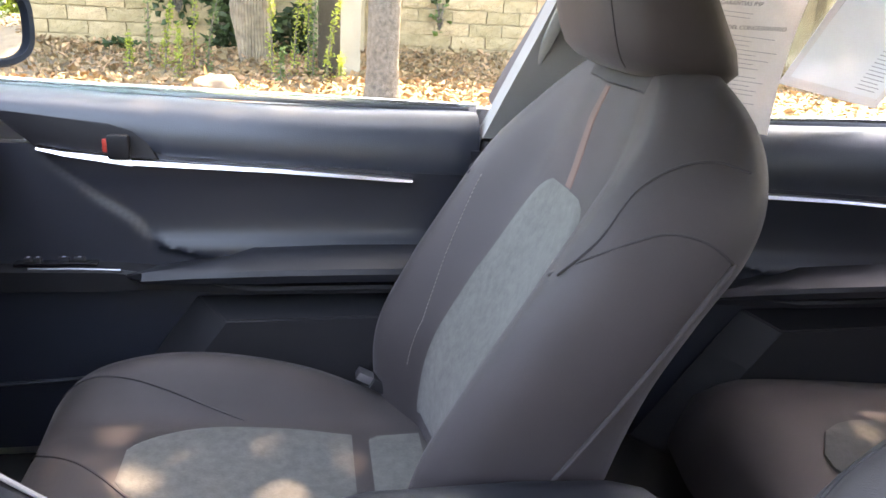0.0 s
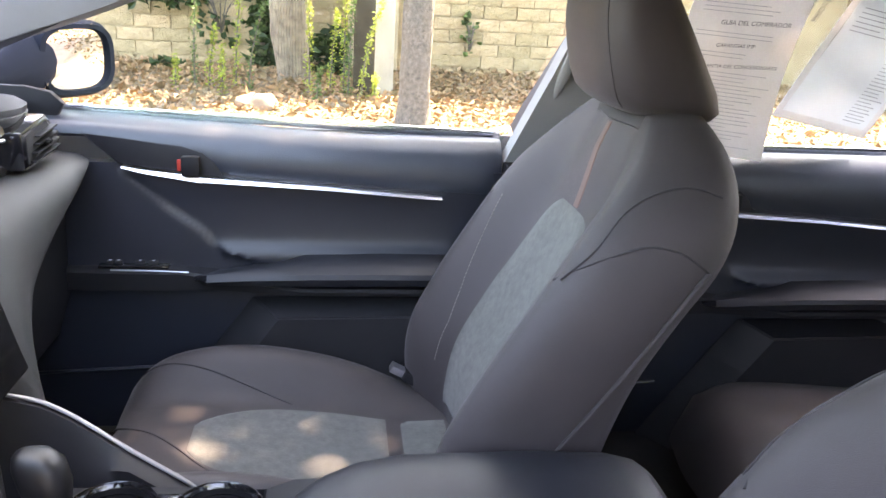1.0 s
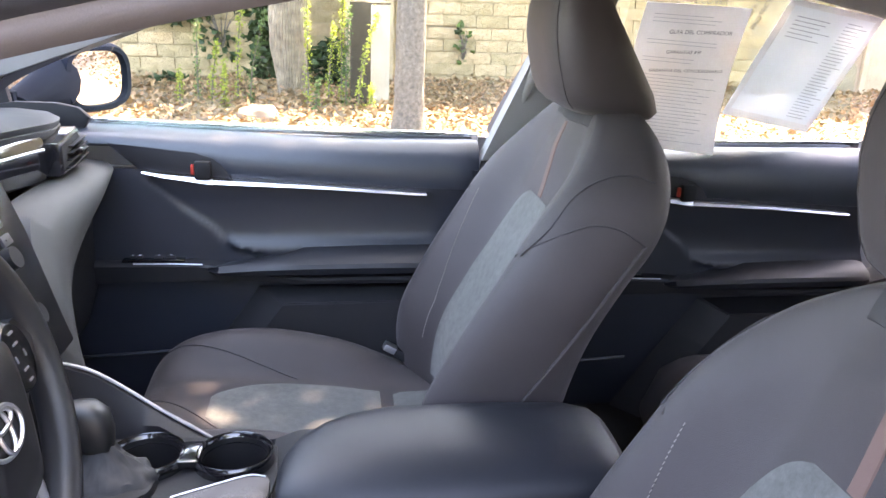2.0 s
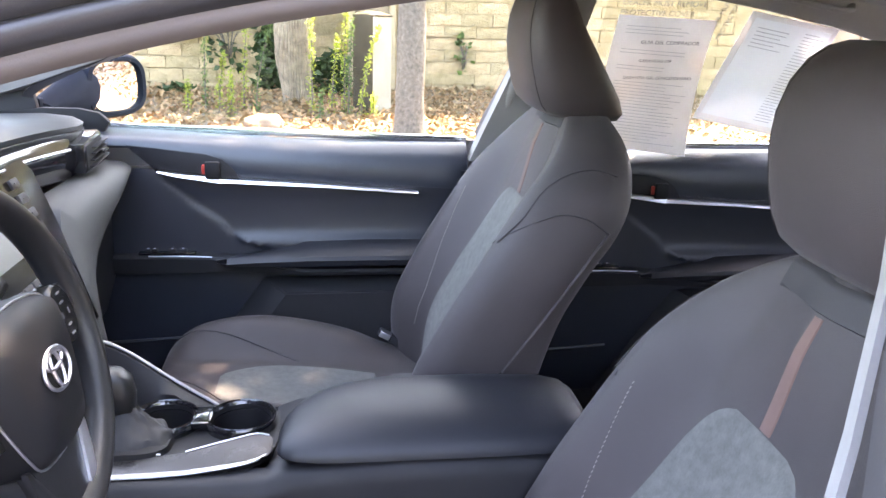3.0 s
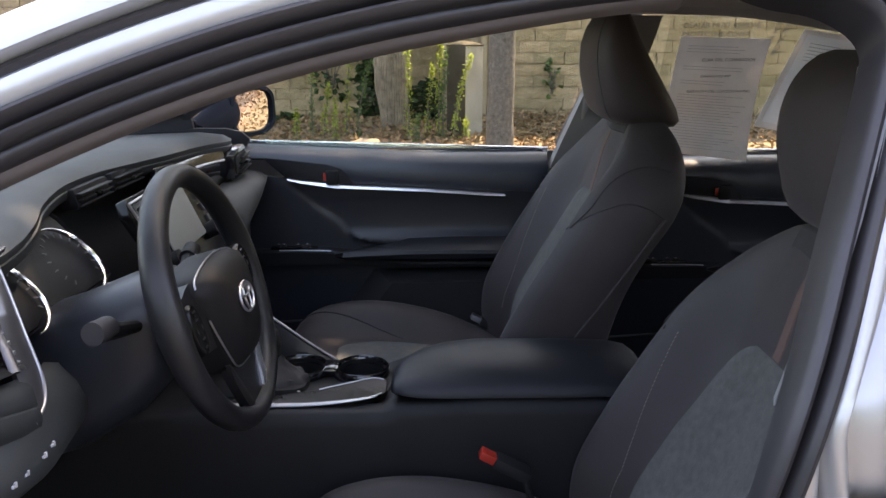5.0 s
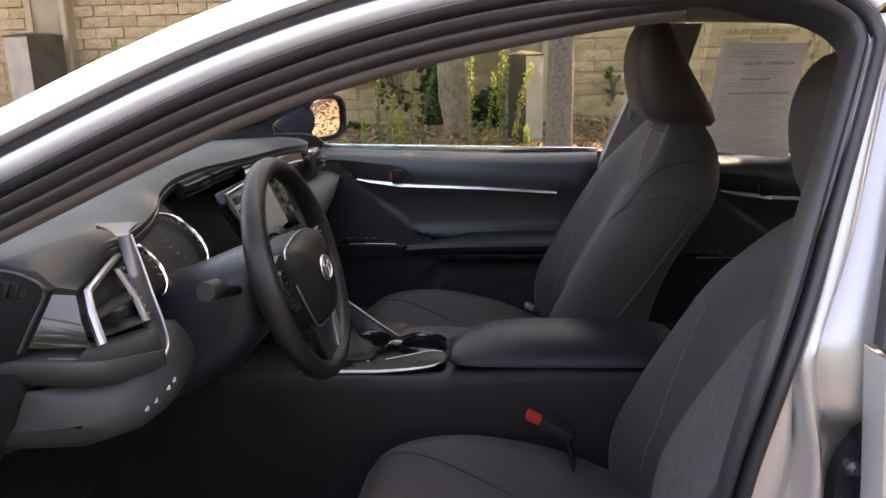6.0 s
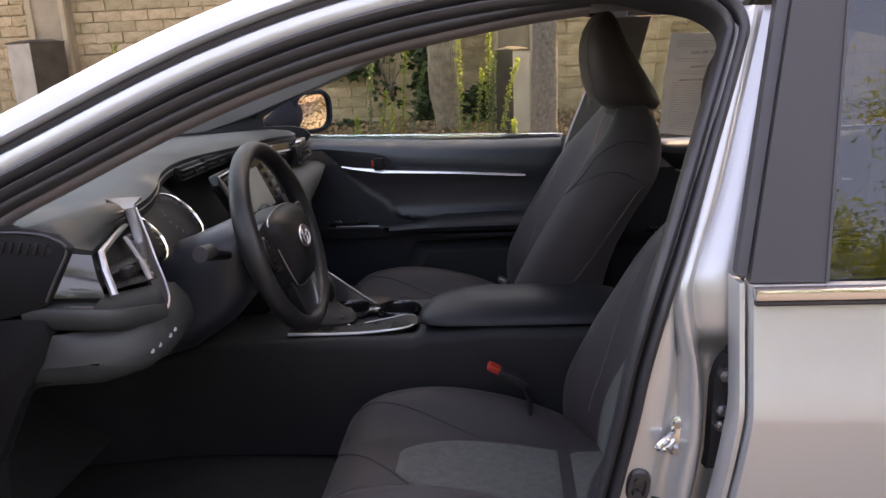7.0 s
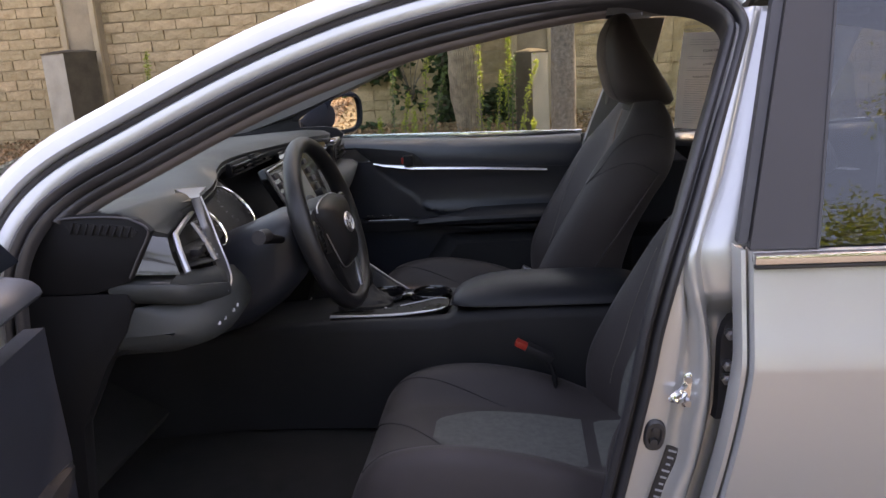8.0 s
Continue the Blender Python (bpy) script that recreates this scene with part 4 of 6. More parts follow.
def cushion_bolster(x):
    return smooth_table([(-0.71, 0.0), (-0.67, 0.024), (-0.60, 0.052), (-0.49, 0.073), (-0.37, 0.073), (-0.26, 0.056), (-0.16, 0.020), (-0.06, 0.0)], x)


def cushion_point(u, x, lift=0.0):
    a = abs(u)
    h = cushion_bolster(x) * (bump01(a, 0.40, 0.76) - bump01(a, 0.80, 1.02)) - 0.06 * bump01(a, 0.84, 1.0) ** 2
    return V(x, SEAT_Y + u * cushion_half(x), cushion_mid(x) + h + lift)


def patch(fn, lo, hi, edges, n=26, m=18, lift=0.003):
    """Panel sewn on a surface: v from lo to hi, u between two edges, its rim sunk into the seam."""
    bm = B()
    rows = []
    for i in range(n + 1):
        v = lo + (hi - lo) * i / n
        a, b = edges(v)
        row = []
        for j in range(m + 1):
            t = j / m
            rim = min(t, 1 - t) * m * 0.5
            rim_v = min(i, n - i) * 0.5
            row.append(fn(a + (b - a) * t, v, lift * (min(1.0, rim, rim_v) * 2 - 1)))
        rows.append(row)
    sheet(bm, rows, 0.004, (0.6, 0, -0.5) if fn is back_point else (0, 0, -1))
    return bm


def build_seat():
    seat = thing("bucket_seat", (-0.3, SEAT_Y, 0.28), "dark cloth front seat with grey suede panels and copper piping", "car seat", "front car seats")
    bm = B()
    rings = []
    us = [-1 + 2 * i / 34 for i in range(35)]
    zs = [0.40 + 0.685 * i / 46 for i in range(47)]
    for z in zs:
        w = back_half(z)
        front = [back_point(u, z) for u in us]
        xr, xf = back_rear(z), front[-1].x
        walls = [xf + (xr - xf) * t for t in (0.15, 0.35, 0.55, 0.75, 0.90, 0.97)]
        right = [V(x, SEAT_Y + back_side(x, z), z) for x in walls]
        left = [V(x, SEAT_Y - back_side(x, z), z) for x in reversed(walls)]
        back = [V(xr + 0.012 * (1 - u * u), SEAT_Y + u * w * 0.90, z) for u in (1.0, 0.7, 0.35, 0.0, -0.35, -0.7, -1.0)]
        rings.append(front + right + back + left)
    loft(bm, rings)
    part("backrest", bm, CLOTH, seat, "reclined bolstered backrest", 60)
    part("back_insert", patch(back_point, 0.47, 0.905, lambda z: [s * smooth_table([(0.47, 0.54), (0.60, 0.55), (0.70, 0.54), (0.80, 0.495), (0.85, 0.44), (0.88, 0.37), (0.896, 0.27), (0.905, 0.13)], z) for s in (-1, 1)], 60), SUEDE, seat, "lighter grey suede centre panel", 60)
    bm = B()
    sheet(bm, [[back_point(u, z, h) for u, h in ((-0.042, 0.0), (-0.036, 0.0016), (0.0, 0.0022), (0.036, 0.0016), (0.042, 0.0))] for z in [0.900 + 0.0056 * i for i in range(26)]], 0.003, (1, 0, -0.3))
    part("copper_stripe", bm, COPPER, seat, "copper-coloured centre piping")
    # seams of the wings
    for s in (-1, 1):
        bm = B()
        for k in range(46):
            z = 0.55 + 0.32 * k / 46
            u = max(0.58, 0.73 - 0.62 * (0.87 - z))
            tube(bm, [back_point(s * u, z, 0.0006), back_point(s * u, z + 0.0042, 0.0006)], 0.0008, 4)
        part("stitch_line", bm, STITCH, seat, "dotted pale stitching")
        for name, pts in (("wing_seam", [(-0.029, 0.861), (0.009, 0.889), (0.051, 0.912), (0.088, 0.923), (0.127, 0.917), (0.158, 0.898), (0.172, 0.886)]),
                          ("side_seam", [(-0.017, 0.867), (0.023, 0.910), (0.062, 0.958), (0.102, 0.985), (0.146, 0.994), (0.186, 0.984)])):
            bm = B()
            tube(bm, spline([wing_point(x, z, s) for x, z in pts], 6), 0.0017, 6)
            part(name, bm, SEAM, seat)
        bm = B()
        tube(bm, spline([wing_point(x, z, s) for x, z in ((-0.06, 0.56), (-0.027, 0.606), (0.044, 0.706), (0.111, 0.804), (0.150, 0.862), (0.172, 0.889))], 6), 0.0036, 8)
        part("side_piping", bm, CLOTH, seat, "raised dark piping along the back panel")
    part("shoulder_flap", patch(back_point, 1.040, 1.082, lambda z: [-0.112 / back_half(z), 0.112 / back_half(z)], 14, 16, 0.005), FLAP, seat, "sewn flap under the head restraint", 60)
    # head restraint
    bm = B()
    rings = []
    for z, xf, xr, hw in ((1.064, 0.105, 0.212, 0.085), (1.072, 0.082, 0.242, 0.117), (1.085, 0.066, 0.250, 0.133), (1.11, 0.055, 0.240, 0.139), (1.15, 0.046, 0.212, 0.139), (1.19, 0.041, 0.185, 0.137), (1.23, 0.043, 0.159, 0.131), (1.265, 0.052, 0.143, 0.121), (1.29, 0.066, 0.132, 0.107), (1.305, 0.080, 0.123, 0.088), (1.312, 0.092, 0.115, 0.062)):
        rings.append([V(p.x, p.y, p.z - 0.11 * (p.x - 0.10) * (1 - bump01(z, 1.06, 1.25))) for p in square_ring((xf + xr) / 2, SEAT_Y, (xr - xf) / 2, hw, z, 36, 3.2)])
    loft(bm, rings)
    head = part("headrest", bm, CLOTH, seat, "dark cloth head restraint", 60)
    for i in (14, 22):
        bm = B()
        tube(bm, spline([r[i] for r in rings[1:-1]], 4), 0.0007, 5)
        part("edge_seam", bm, SEAM, head)
    for s in (-1, 1):
        bm = B()
        tube(bm, [(0.155, SEAT_Y + s * 0.07, 1.03), (0.152, SEAT_Y + s * 0.07, 1.085)], 0.006, 8)
        part("headrest_post", bm, CHROME, seat, "chrome headrest post")
        bm = B()
        tube(bm, [(0.155, SEAT_Y + s * 0.07, 1.055), (0.154, SEAT_Y + s * 0.07, 1.076)], 0.014, 10)
        part("post_collar", bm, PLASTIC, seat)
    bm = B()
    loft(bm, [square_ring(0.151, SEAT_Y + 0.004, 0.010 * k, 0.026 * k, 1.0805 + h, 20, 2.4) for k, h in ((1, 0), (1, 0.003), (0.8, 0.005))])
    collar = part("collar_plate", bm, PLASTIC, seat, "black headrest collar plate")
    bm = B()
    block(bm, (0.007, 0.010, 0.008), (0.148, SEAT_Y + 0.016, 1.088), 0.002)
    part("release_button", bm, CHROME, collar, "small chrome release button")
    # cushion
    bm = B()
    rings = []
    xs = [-0.715 + 0.655 * i / 42 for i in range(43)]
    for x in xs:
        top = [cushion_point(u, x) for u in us]
        w = cushion_half(x)
        low = lerp_table([(-0.715, 0.37), (-0.68, 0.34), (-0.5, 0.33)], x)
        rings.append(top + [V(x, SEAT_Y + u * w, low) for u in (0.99, 0.5, 0, -0.5, -0.99)])
    loft(bm, rings)
    part("cushion", bm, CLOTH, seat, "bolstered dark cloth cushion", 60)
    part("cushion_insert", patch(cushion_point, -0.555, -0.205, lambda x: [s * smooth_table([(-0.555, 0.05), (-0.545, 0.17), (-0.52, 0.28), (-0.47, 0.39), (-0.41, 0.45), (-0.30, 0.47), (-0.205, 0.44)], x) for s in (-1, 1)], 40, 24), SUEDE, seat, "lighter grey suede cushion panel", 60)
    part("rear_insert", patch(cushion_point, -0.201, -0.09, lambda x: [-0.44, 0.44], 8), SUEDE, seat, "grey suede strip at the cushion's rear", 60)
    for s in (-1, 1):
        bm = B()
        tube(bm, [cushion_point(s * u, x, 0.0005) for u, x in [(0.80 - 0.34 * (k / 16) ** 0.8, -0.675 + 0.29 * k / 16) for k in range(17)]], 0.0018, 6)
        part("cushion_seam", bm, SEAM, seat)
    bm = B()
    tube(bm, [cushion_point(p.x, p.y, 0.0005) for p in spline([(0.45, -0.700, 0), (0.20, -0.665, 0), (0.03, -0.605, 0), (-0.12, -0.562, 0), (-0.33, -0.505, 0), (-0.46, -0.43, 0)], 6)], 0.0018, 6)
    part("front_seam", bm, SEAM, seat)
    # base skirt and rails
    bm = B()
    block(bm, (0.50, 0.48, 0.10), (-0.36, SEAT_Y, 0.345), 0.03)
    part("seat_skirt", bm, PLASTIC, seat, "dark plastic seat skirt")
    for s in (-1, 1):
        bm = B()
        block(bm, (0.52, 0.035, 0.03), (-0.36, SEAT_Y + s * 0.20, 0.293), 0.005)
        part("seat_rail", bm, SATIN, seat, "steel seat rail")
    # hinge cover outboard, and recline lever
    for s in (-1, 1):
        bm = B()
        loft(bm, [square_ring(-0.11, 0.47, 0.075 * k, 0.06 * k, d, 20, 2.4) for k, d in ((1, 0.24), (1, 0.268), (0.9, 0.276))])
        bmesh.ops.transform(bm, matrix=Matrix(((1, 0, 0, 0), (0, 0, s, SEAT_Y), (0, 1, 0, 0), (0, 0, 0, 1))), verts=bm.verts)
        part("hinge_cover", bm, PLASTIC, seat, "dark plastic hinge cover")
    return seat


def build_buckle(x, y, z, name, label, red):
    ob = thing(name, (x, y, 0.35), label, "seat belt")
    lean = Matrix.Rotation(radians(-62), 4, "Y")
    bm = B()
    block(bm, (0.016, 0.026, 0.034), (x, y, z), 0.004, lean)
    part("buckle_button", bm, RED if red else SATIN, ob)
    bm = B()
    block(bm, (0.022, 0.036, 0.070), (x + 0.040, y, z - 0.022), 0.006, lean)
    part("buckle_body", bm, PLASTIC, ob, "black buckle shell")
    bm = B()
    tube(bm, [(x + 0.06, y, z - 0.035), (x + 0.075, y, z - 0.08), (x + 0.08, y, 0.36)], 0.006, 6, 2.0, (0, 1, 0))
    part("buckle_stalk", bm, PLASTIC, ob)


def build_rear_seat():
    seat = thing("rear_bench_seat", (1.0, 0, 0.28), "dark cloth rear bench seat with suede centre panels", "car seat")
    def mid(x):
        return smooth_table([(0.38, 0.33), (0.395, 0.39), (0.44, 0.428), (0.54, 0.438), (0.90, 0.41), (1.15, 0.39)], x)
    bm = B()
    rings = []
    vs = [-0.70 + 1.40 * i / 40 for i in range(41)]
    for i in range(21):
        x = 0.38 + 0.77 * i / 20
        rings.append([V(x + 0.07 * bump01(abs(y), 0.45, 0.72), y, mid(x) + 0.028 * math.cos((abs(y) - 0.50) * 9) * bump01(abs(y), 0.1, 0.3) * bump01(x, 0.38, 0.5) - 0.05 * bump01(abs(y), 0.63, 0.71)) for y in vs] + [V(x, 0.70, 0.27), V(x, 0, 0.27), V(x, -0.70, 0.27)])
    loft(bm, rings)
    part("cushion", bm, CLOTH, seat, "wide dark cloth cushion", 60)
    bm = B()
    rings = []
    for i in range(21):
        z = 0.36 + 0.62 * i / 20
        x = 1.03 + 0.22 * (z - 0.36) / 0.62
        k = bump01(z, 0.86, 0.98)
        rings.append([V(x - 0.035 * math.cos((abs(y) - 0.42) * 8) * bump01(abs(y), 0.08, 0.2) + 0.10 * bump01(abs(y), 0.58, 0.70) + 0.06 * k, y, z) for y in vs] + [V(x + 0.2, 0.70, z), V(x + 0.2, -0.70, z)])
    loft(bm, rings)
    part("backrest", bm, CLOTH, seat, "tall dark cloth backrest", 60)
    for s in (-1, 1):
        bm = B()
        rows = []
        for i in range(13):
            x = 0.56 + 0.43 * i / 12
            w = 0.10 * math.sqrt(max(0.02, 1 - (1 - min(1, i / 4)) ** 2))
            rows.append([V(x, s * 0.36 + w * u, mid(x) + 0.028 * math.cos((abs(s * 0.36 + w * u) - 0.50) * 9) + 0.004) for u in [-1 + j / 5 for j in range(11)]])
        sheet(bm, rows, 0.006, (0, 0, -1))
        part("cushion_insert", bm, SUEDE, seat, "lighter grey suede panel")
        bm = B()
        rings = [square_ring(1.30, s * 0.40, 0.05 * k, 0.12 * k2, z, 24, 3) for z, k, k2 in ((0.97, 0.7, 0.8), (0.99, 1, 1), (1.08, 1, 1), (1.13, 0.8, 0.9), (1.14, 0.4, 0.6))]
        loft(bm, rings)
        part("headrest", bm, CLOTH, seat, "dark cloth rear headrest", 60)


# ---- dashboard ----
def dash_edge(y):
    """Rear edge of the dash top: x and z at y."""
    return (smooth_table([(-0.76, -0.868), (-0.70, -0.858), (-0.60, -0.842), (-0.53, -0.824), (-0.46, -0.820), (-0.38, -0.838), (-0.30, -0.868), (-0.14, -0.908), (0.0, -0.912), (0.12, -0.890), (0.25, -0.852), (0.50, -0.812), (0.58, -0.820), (0.66, -0.845), (0.72, -0.880), (0.76, -0.930)], y),
            smooth_table([(-0.76, 0.998), (-0.62, 1.000), (-0.53, 0.999), (-0.46, 1.008), (-0.30, 1.022), (0.0, 1.020), (0.12, 1.018), (0.35, 1.018), (0.58, 1.004), (0.66, 0.998), (0.72, 0.988), (0.76, 0.970)], y))


def build_dashboard():
    dash = thing("dashboard", (-1.05, 0, 0.45), "dark soft-grained car dashboard with grey pad and silver vents", "dashboard")
    ys = [-0.748 + 1.496 * i / 60 for i in range(61)]
    bm = B()
    rows = []
    for y in ys:
        x, z = dash_edge(y)
        rows.append([V(-1.42, y * 0.95, 0.975), V(-1.25, y, 0.99 + 0.25 * (z - 0.99)), V(x - 0.20, y, z + 0.006), V(x - 0.08, y, z + 0.010), V(x - 0.02, y, z + 0.004), V(x, y, z - 0.006), V(x - 0.003, y, z - 0.020), V(x - 0.03, y, z - 0.030)])
    sheet(bm, rows, 0.012, (0, 0, -1))
    part("dash_top", bm, SOFT, dash, "dark grey soft dash top", 60)
    # inner carcass under the top
    bm = B()
    rows = []
    for y in ys:
        x, z = dash_edge(y)
        w = min(0.0, -0.86 - (x - 0.045))
        rows.append([V(x - 0.030, y * 0.985, z - 0.018), V(x - 0.045 + w, y * 0.985, z - 0.05 + 0.2 * w), V(x - 0.05 + w, y * 0.985, 0.90), V(-0.88, y * 0.985, 0.82), V(-0.89, y * 0.985, 0.76), V(-0.97, y * 0.985, 0.73), V(-1.10, y * 0.985, 0.72)])
    sheet(bm, rows, 0.02, (-1, 0, 0))
    part("dash_front", bm, PLASTIC, dash, "dark plastic dash front", 60)
    for s in (-1, 1):
        bm = B()
        prism(bm, [(-1.30, 0.995), (-1.0, 1.002), (-0.955, 1.010), (-0.875, 1.009), (-0.832, 1.000), (-0.810, 0.979), (-0.862, 0.893), (-0.93, 0.872), (-1.30, 0.872)], s * 0.735, s * 0.752, "y", 0.004)
        part("end_cap", bm, DASHLOW, dash, "dark dash end cap")
        bm = B()
        prism(bm, [(-1.36, 0.871), (-0.872, 0.871), (-0.868, 0.845), (-0.885, 0.80), (-0.93, 0.74), (-1.00, 0.62), (-1.03, 0.30), (-1.36, 0.30)], s * 0.72, s * 0.7512, "y", 0.003)
        part("kick_panel", bm, DASHLOW, dash, "black kick panel in the footwell")
    # slotted demister outlet in the driver's end
    bm = B()
    prism(bm, [(-0.962, 1.000), (-0.850, 0.990), (-0.834, 0.980), (-0.842, 0.970), (-0.956, 0.982)], -0.7535, -0.7500, "y", 0.001)
    part("outlet_throat", bm, CARPET, dash, "black demister outlet")
    for k in range(9):
        bm = B()
        block(bm, (0.003, 0.005, 0.020), (-0.948 + 0.0125 * k, -0.7545, 0.9895 - 0.0012 * k), 0.001, Matrix.Rotation(radians(28), 4, "Y"))
        part("outlet_slat", bm, PLASTIC, dash)
    bm = B()
    tube(bm, spline([(-1.00, -0.754, 0.980), (-0.985, -0.754, 1.000), (-0.95, -0.754, 1.007), (-0.875, -0.753, 1.006), (-0.836, -0.752, 0.997), (-0.816, -0.752, 0.978), (-0.838, -0.753, 0.938), (-0.860, -0.754, 0.900)], 6), 0.0022, 6)
    part("cap_joint", bm, RUBBER, dash)
    # driver's outer vent: slats between a satin C-shaped bezel and the fin
    va, vb, vc, vd = V(-0.838, -0.528, 0.962), V(-0.812, -0.684, 0.951), V(-0.785, -0.712, 0.898), V(-0.770, -0.575, 0.872)
    back = V(-0.05, 0.012, 0.0)
    bm = B()
    loft(bm, [[va + back * 2, vb + back * 2, vc + back * 2, vd + back * 2], [va + back * 0.5, vb + back * 0.5, vc + back * 0.5, vd + back * 0.5]])
    part("vent_throat", bm, CARPET, dash, "deep black vent throat")
    for t in (0.50, 0.86):
        bm = B()
        a0, b0 = vb.lerp(vc, t) + V(0.0, 0.006, 0), va.lerp(vd, t) + V(0.0, -0.006, 0)
        tube(bm, [a0, a0.lerp(b0, 0.5), b0], 0.011, 8, 0.16, (0.30, 0, 1))
        part("vent_slat", bm, DASHLOW, dash, "black slat")
    bm = B()
    mid = vb.lerp(vc, 0.62).lerp(va.lerp(vd, 0.62), 0.40)
    block(bm, (0.018, 0.026, 0.014), mid + V(0.012, -0.004, 0.002), 0.004)
    part("vent_tab", bm, PLASTIC, dash)
    bm = B()
    for k in range(7):
        p = va.lerp(vd, 0.12 + 0.11 * k) + V(0.010, -0.020, 0.0)
        block(bm, (0.007, 0.005, 0.005), p, 0.001)
    part("vent_wheel", bm, SATIN, dash, "ribbed silver thumbwheel")
    bm = B()
    tube(bm, [va.lerp(vd, t) + V(0.010, -0.036 + 0.010 * math.sin(math.pi * t), 0.0) for t in (0.10, 0.35, 0.60, 0.85)], 0.006, 8, 0.4)
    part("vent_blade", bm, FIN, dash, "grey upright blade beside the thumbwheel")
    bm = B()
    tube(bm, [va + V(0.004, 0, 0.006), va.lerp(vb, 0.5) + V(0.006, 0, 0.006), vb + V(0.008, 0.004, 0.004), vb.lerp(vc, 0.35) + V(0.010, -0.004, 0.0), vc + V(0.008, 0.002, -0.004)], 0.0054, 8, 1.0, taper=lambda t: 0.85 + 0.40 * t)
    part("vent_bezel", bm, SATIN, dash, "satin silver vent bezel")
    # glossy cheek between the end cap and the vent
    bm = B()
    sheet(bm, [[V(-0.832, -0.712, 0.962), V(-0.85, -0.735, 0.935), V(-0.872, -0.745, 0.902)], [vb + V(-0.004, -0.004, 0.002), vb.lerp(vc, 0.5) + V(-0.006, -0.006, 0), vc + V(-0.004, -0.004, -0.006)]], 0.01, (-1, 0.3, 0))
    part("vent_cheek", bm, GLOSS, dash, "glossy cheek beside the vent")
    bm = B()
    sheet(bm, [[V(-0.890, -0.744, 1.008), V(-0.868, -0.742, 1.002), V(-0.838, -0.716, 0.975), vb + V(-0.004, 0, 0.008)], [V(-0.870, -0.64, 1.011), V(-0.848, -0.64, 1.004), V(-0.832, -0.632, 0.984), va.lerp(vb, 0.6) + V(-0.004, 0, 0.010)], [V(-0.85, -0.545, 1.009), V(-0.835, -0.542, 1.003), V(-0.828, -0.536, 0.988), va + V(-0.004, -0.006, 0.012)]], 0.012, (-0.5, 0, -1))
    part("vent_brow", bm, SOFT, dash, "soft brow over the vent", 60)
    # stitched ledge under the vent: flat top, crisp edge, round belly
    bm = B()
    edge = spline([(-0.905, -0.750, 0.888), (-0.85, -0.747, 0.884), (-0.800, -0.731, 0.877), (-0.772, -0.698, 0.866), (-0.757, -0.645, 0.853), (-0.750, -0.596, 0.840)], 6)
    heart = V(-0.90, -0.58, 0.86)
    rings = []
    for p in edge:
        i = (heart - p)
        i.z = 0
        i.normalize()
        up = V(0, 0, 1)
        rings.append([p + i * 0.050 + up * 0.016, p + i * 0.020 + up * 0.006, p + i * 0.002 + up * 0.0005, p - up * 0.004, p + i * -0.001 - up * 0.014, p + i * 0.004 - up * 0.028, p + i * 0.016 - up * 0.038, p + i * 0.05 - up * 0.042])
    loft(bm, rings)
    part("vent_sill", bm, SOFT, dash, "stitched soft ledge under the vent", 40)
    bm = B()
    lip = [edge[k] for k in range(12, len(edge), 3)]
    rows = []
    for k, p in enumerate(lip):
        a = vc.lerp(vd, k / (len(lip) - 1)) + V(-0.006, 0.0, -0.002)
        p = p + V(-0.004, 0.003, 0.0035)
        rows.append([a, a.lerp(p, 0.5) + V(0.003, 0, 0.003), p])
    sheet(bm, rows, 0.006, (-0.5, 0.3, -1))
    part("vent_apron", bm, SOFT, dash, "soft slope under the vent", 60)
    bm = B()
    for p, q in list(zip(edge, edge[1:]))[8::1]:
        i = (heart - p)
        i.z = 0
        i.normalize()
        o = i * 0.008 + V(0, 0, 0.0032)
        tube(bm, [p + o, p.lerp(q, 0.35) + o], 0.0007, 4)
        tube(bm, [p.lerp(q, 0.5) + o, p.lerp(q, 0.85) + o], 0.0007, 4)
    part("stitching", bm, STITCH, dash)
    # satin fin between vent and cluster, spread at its head
    bm = B()
    inner = spline([(-0.814, -0.530, 0.996), (-0.801, -0.534, 0.955), (-0.786, -0.540, 0.905), (-0.769, -0.551, 0.862), (-0.757, -0.574, 0.838), (-0.754, -0.606, 0.826)], 5)
    outer = spline([(-0.824, -0.540, 0.996), (-0.806, -0.558, 0.955), (-0.790, -0.574, 0.912), (-0.776, -0.587, 0.874), (-0.763, -0.597, 0.850), (-0.756, -0.610, 0.829)], 5)
    sheet(bm, [[o, o.lerp(i, 0.5) + V(0.005, 0, 0.001), i] for o, i in zip(outer, inner)], 0.006, (-1, 0, -0.2))
    part("silver_fin", bm, FIN, dash, "satin grey curved fin", 60)
    bm = B()
    tube(bm, [p + V(0.001, 0, 0) for p in inner], 0.0022, 8)
    part("fin_edge", bm, SATIN, dash, "bright edge of the fin")
    bm = B()
    loft(bm, [[V(-0.856, -0.548, 1.016), V(-0.804, -0.520, 1.013), V(-0.808, -0.518, 1.006), V(-0.856, -0.544, 1.008)],
              [V(-0.838, -0.540, 1.004), V(-0.816, -0.528, 1.002), V(-0.820, -0.526, 0.996), V(-0.838, -0.536, 0.998)],
              [V(-0.826, -0.538, 0.990), V(-0.814, -0.532, 0.990), V(-0.816, -0.530, 0.985), V(-0.826, -0.535, 0.985)]])
    part("fin_head", bm, SATIN, dash, "satin silver head of the fin")
    # instrument cluster: hooded recess with two ringed dials
    bm = B()
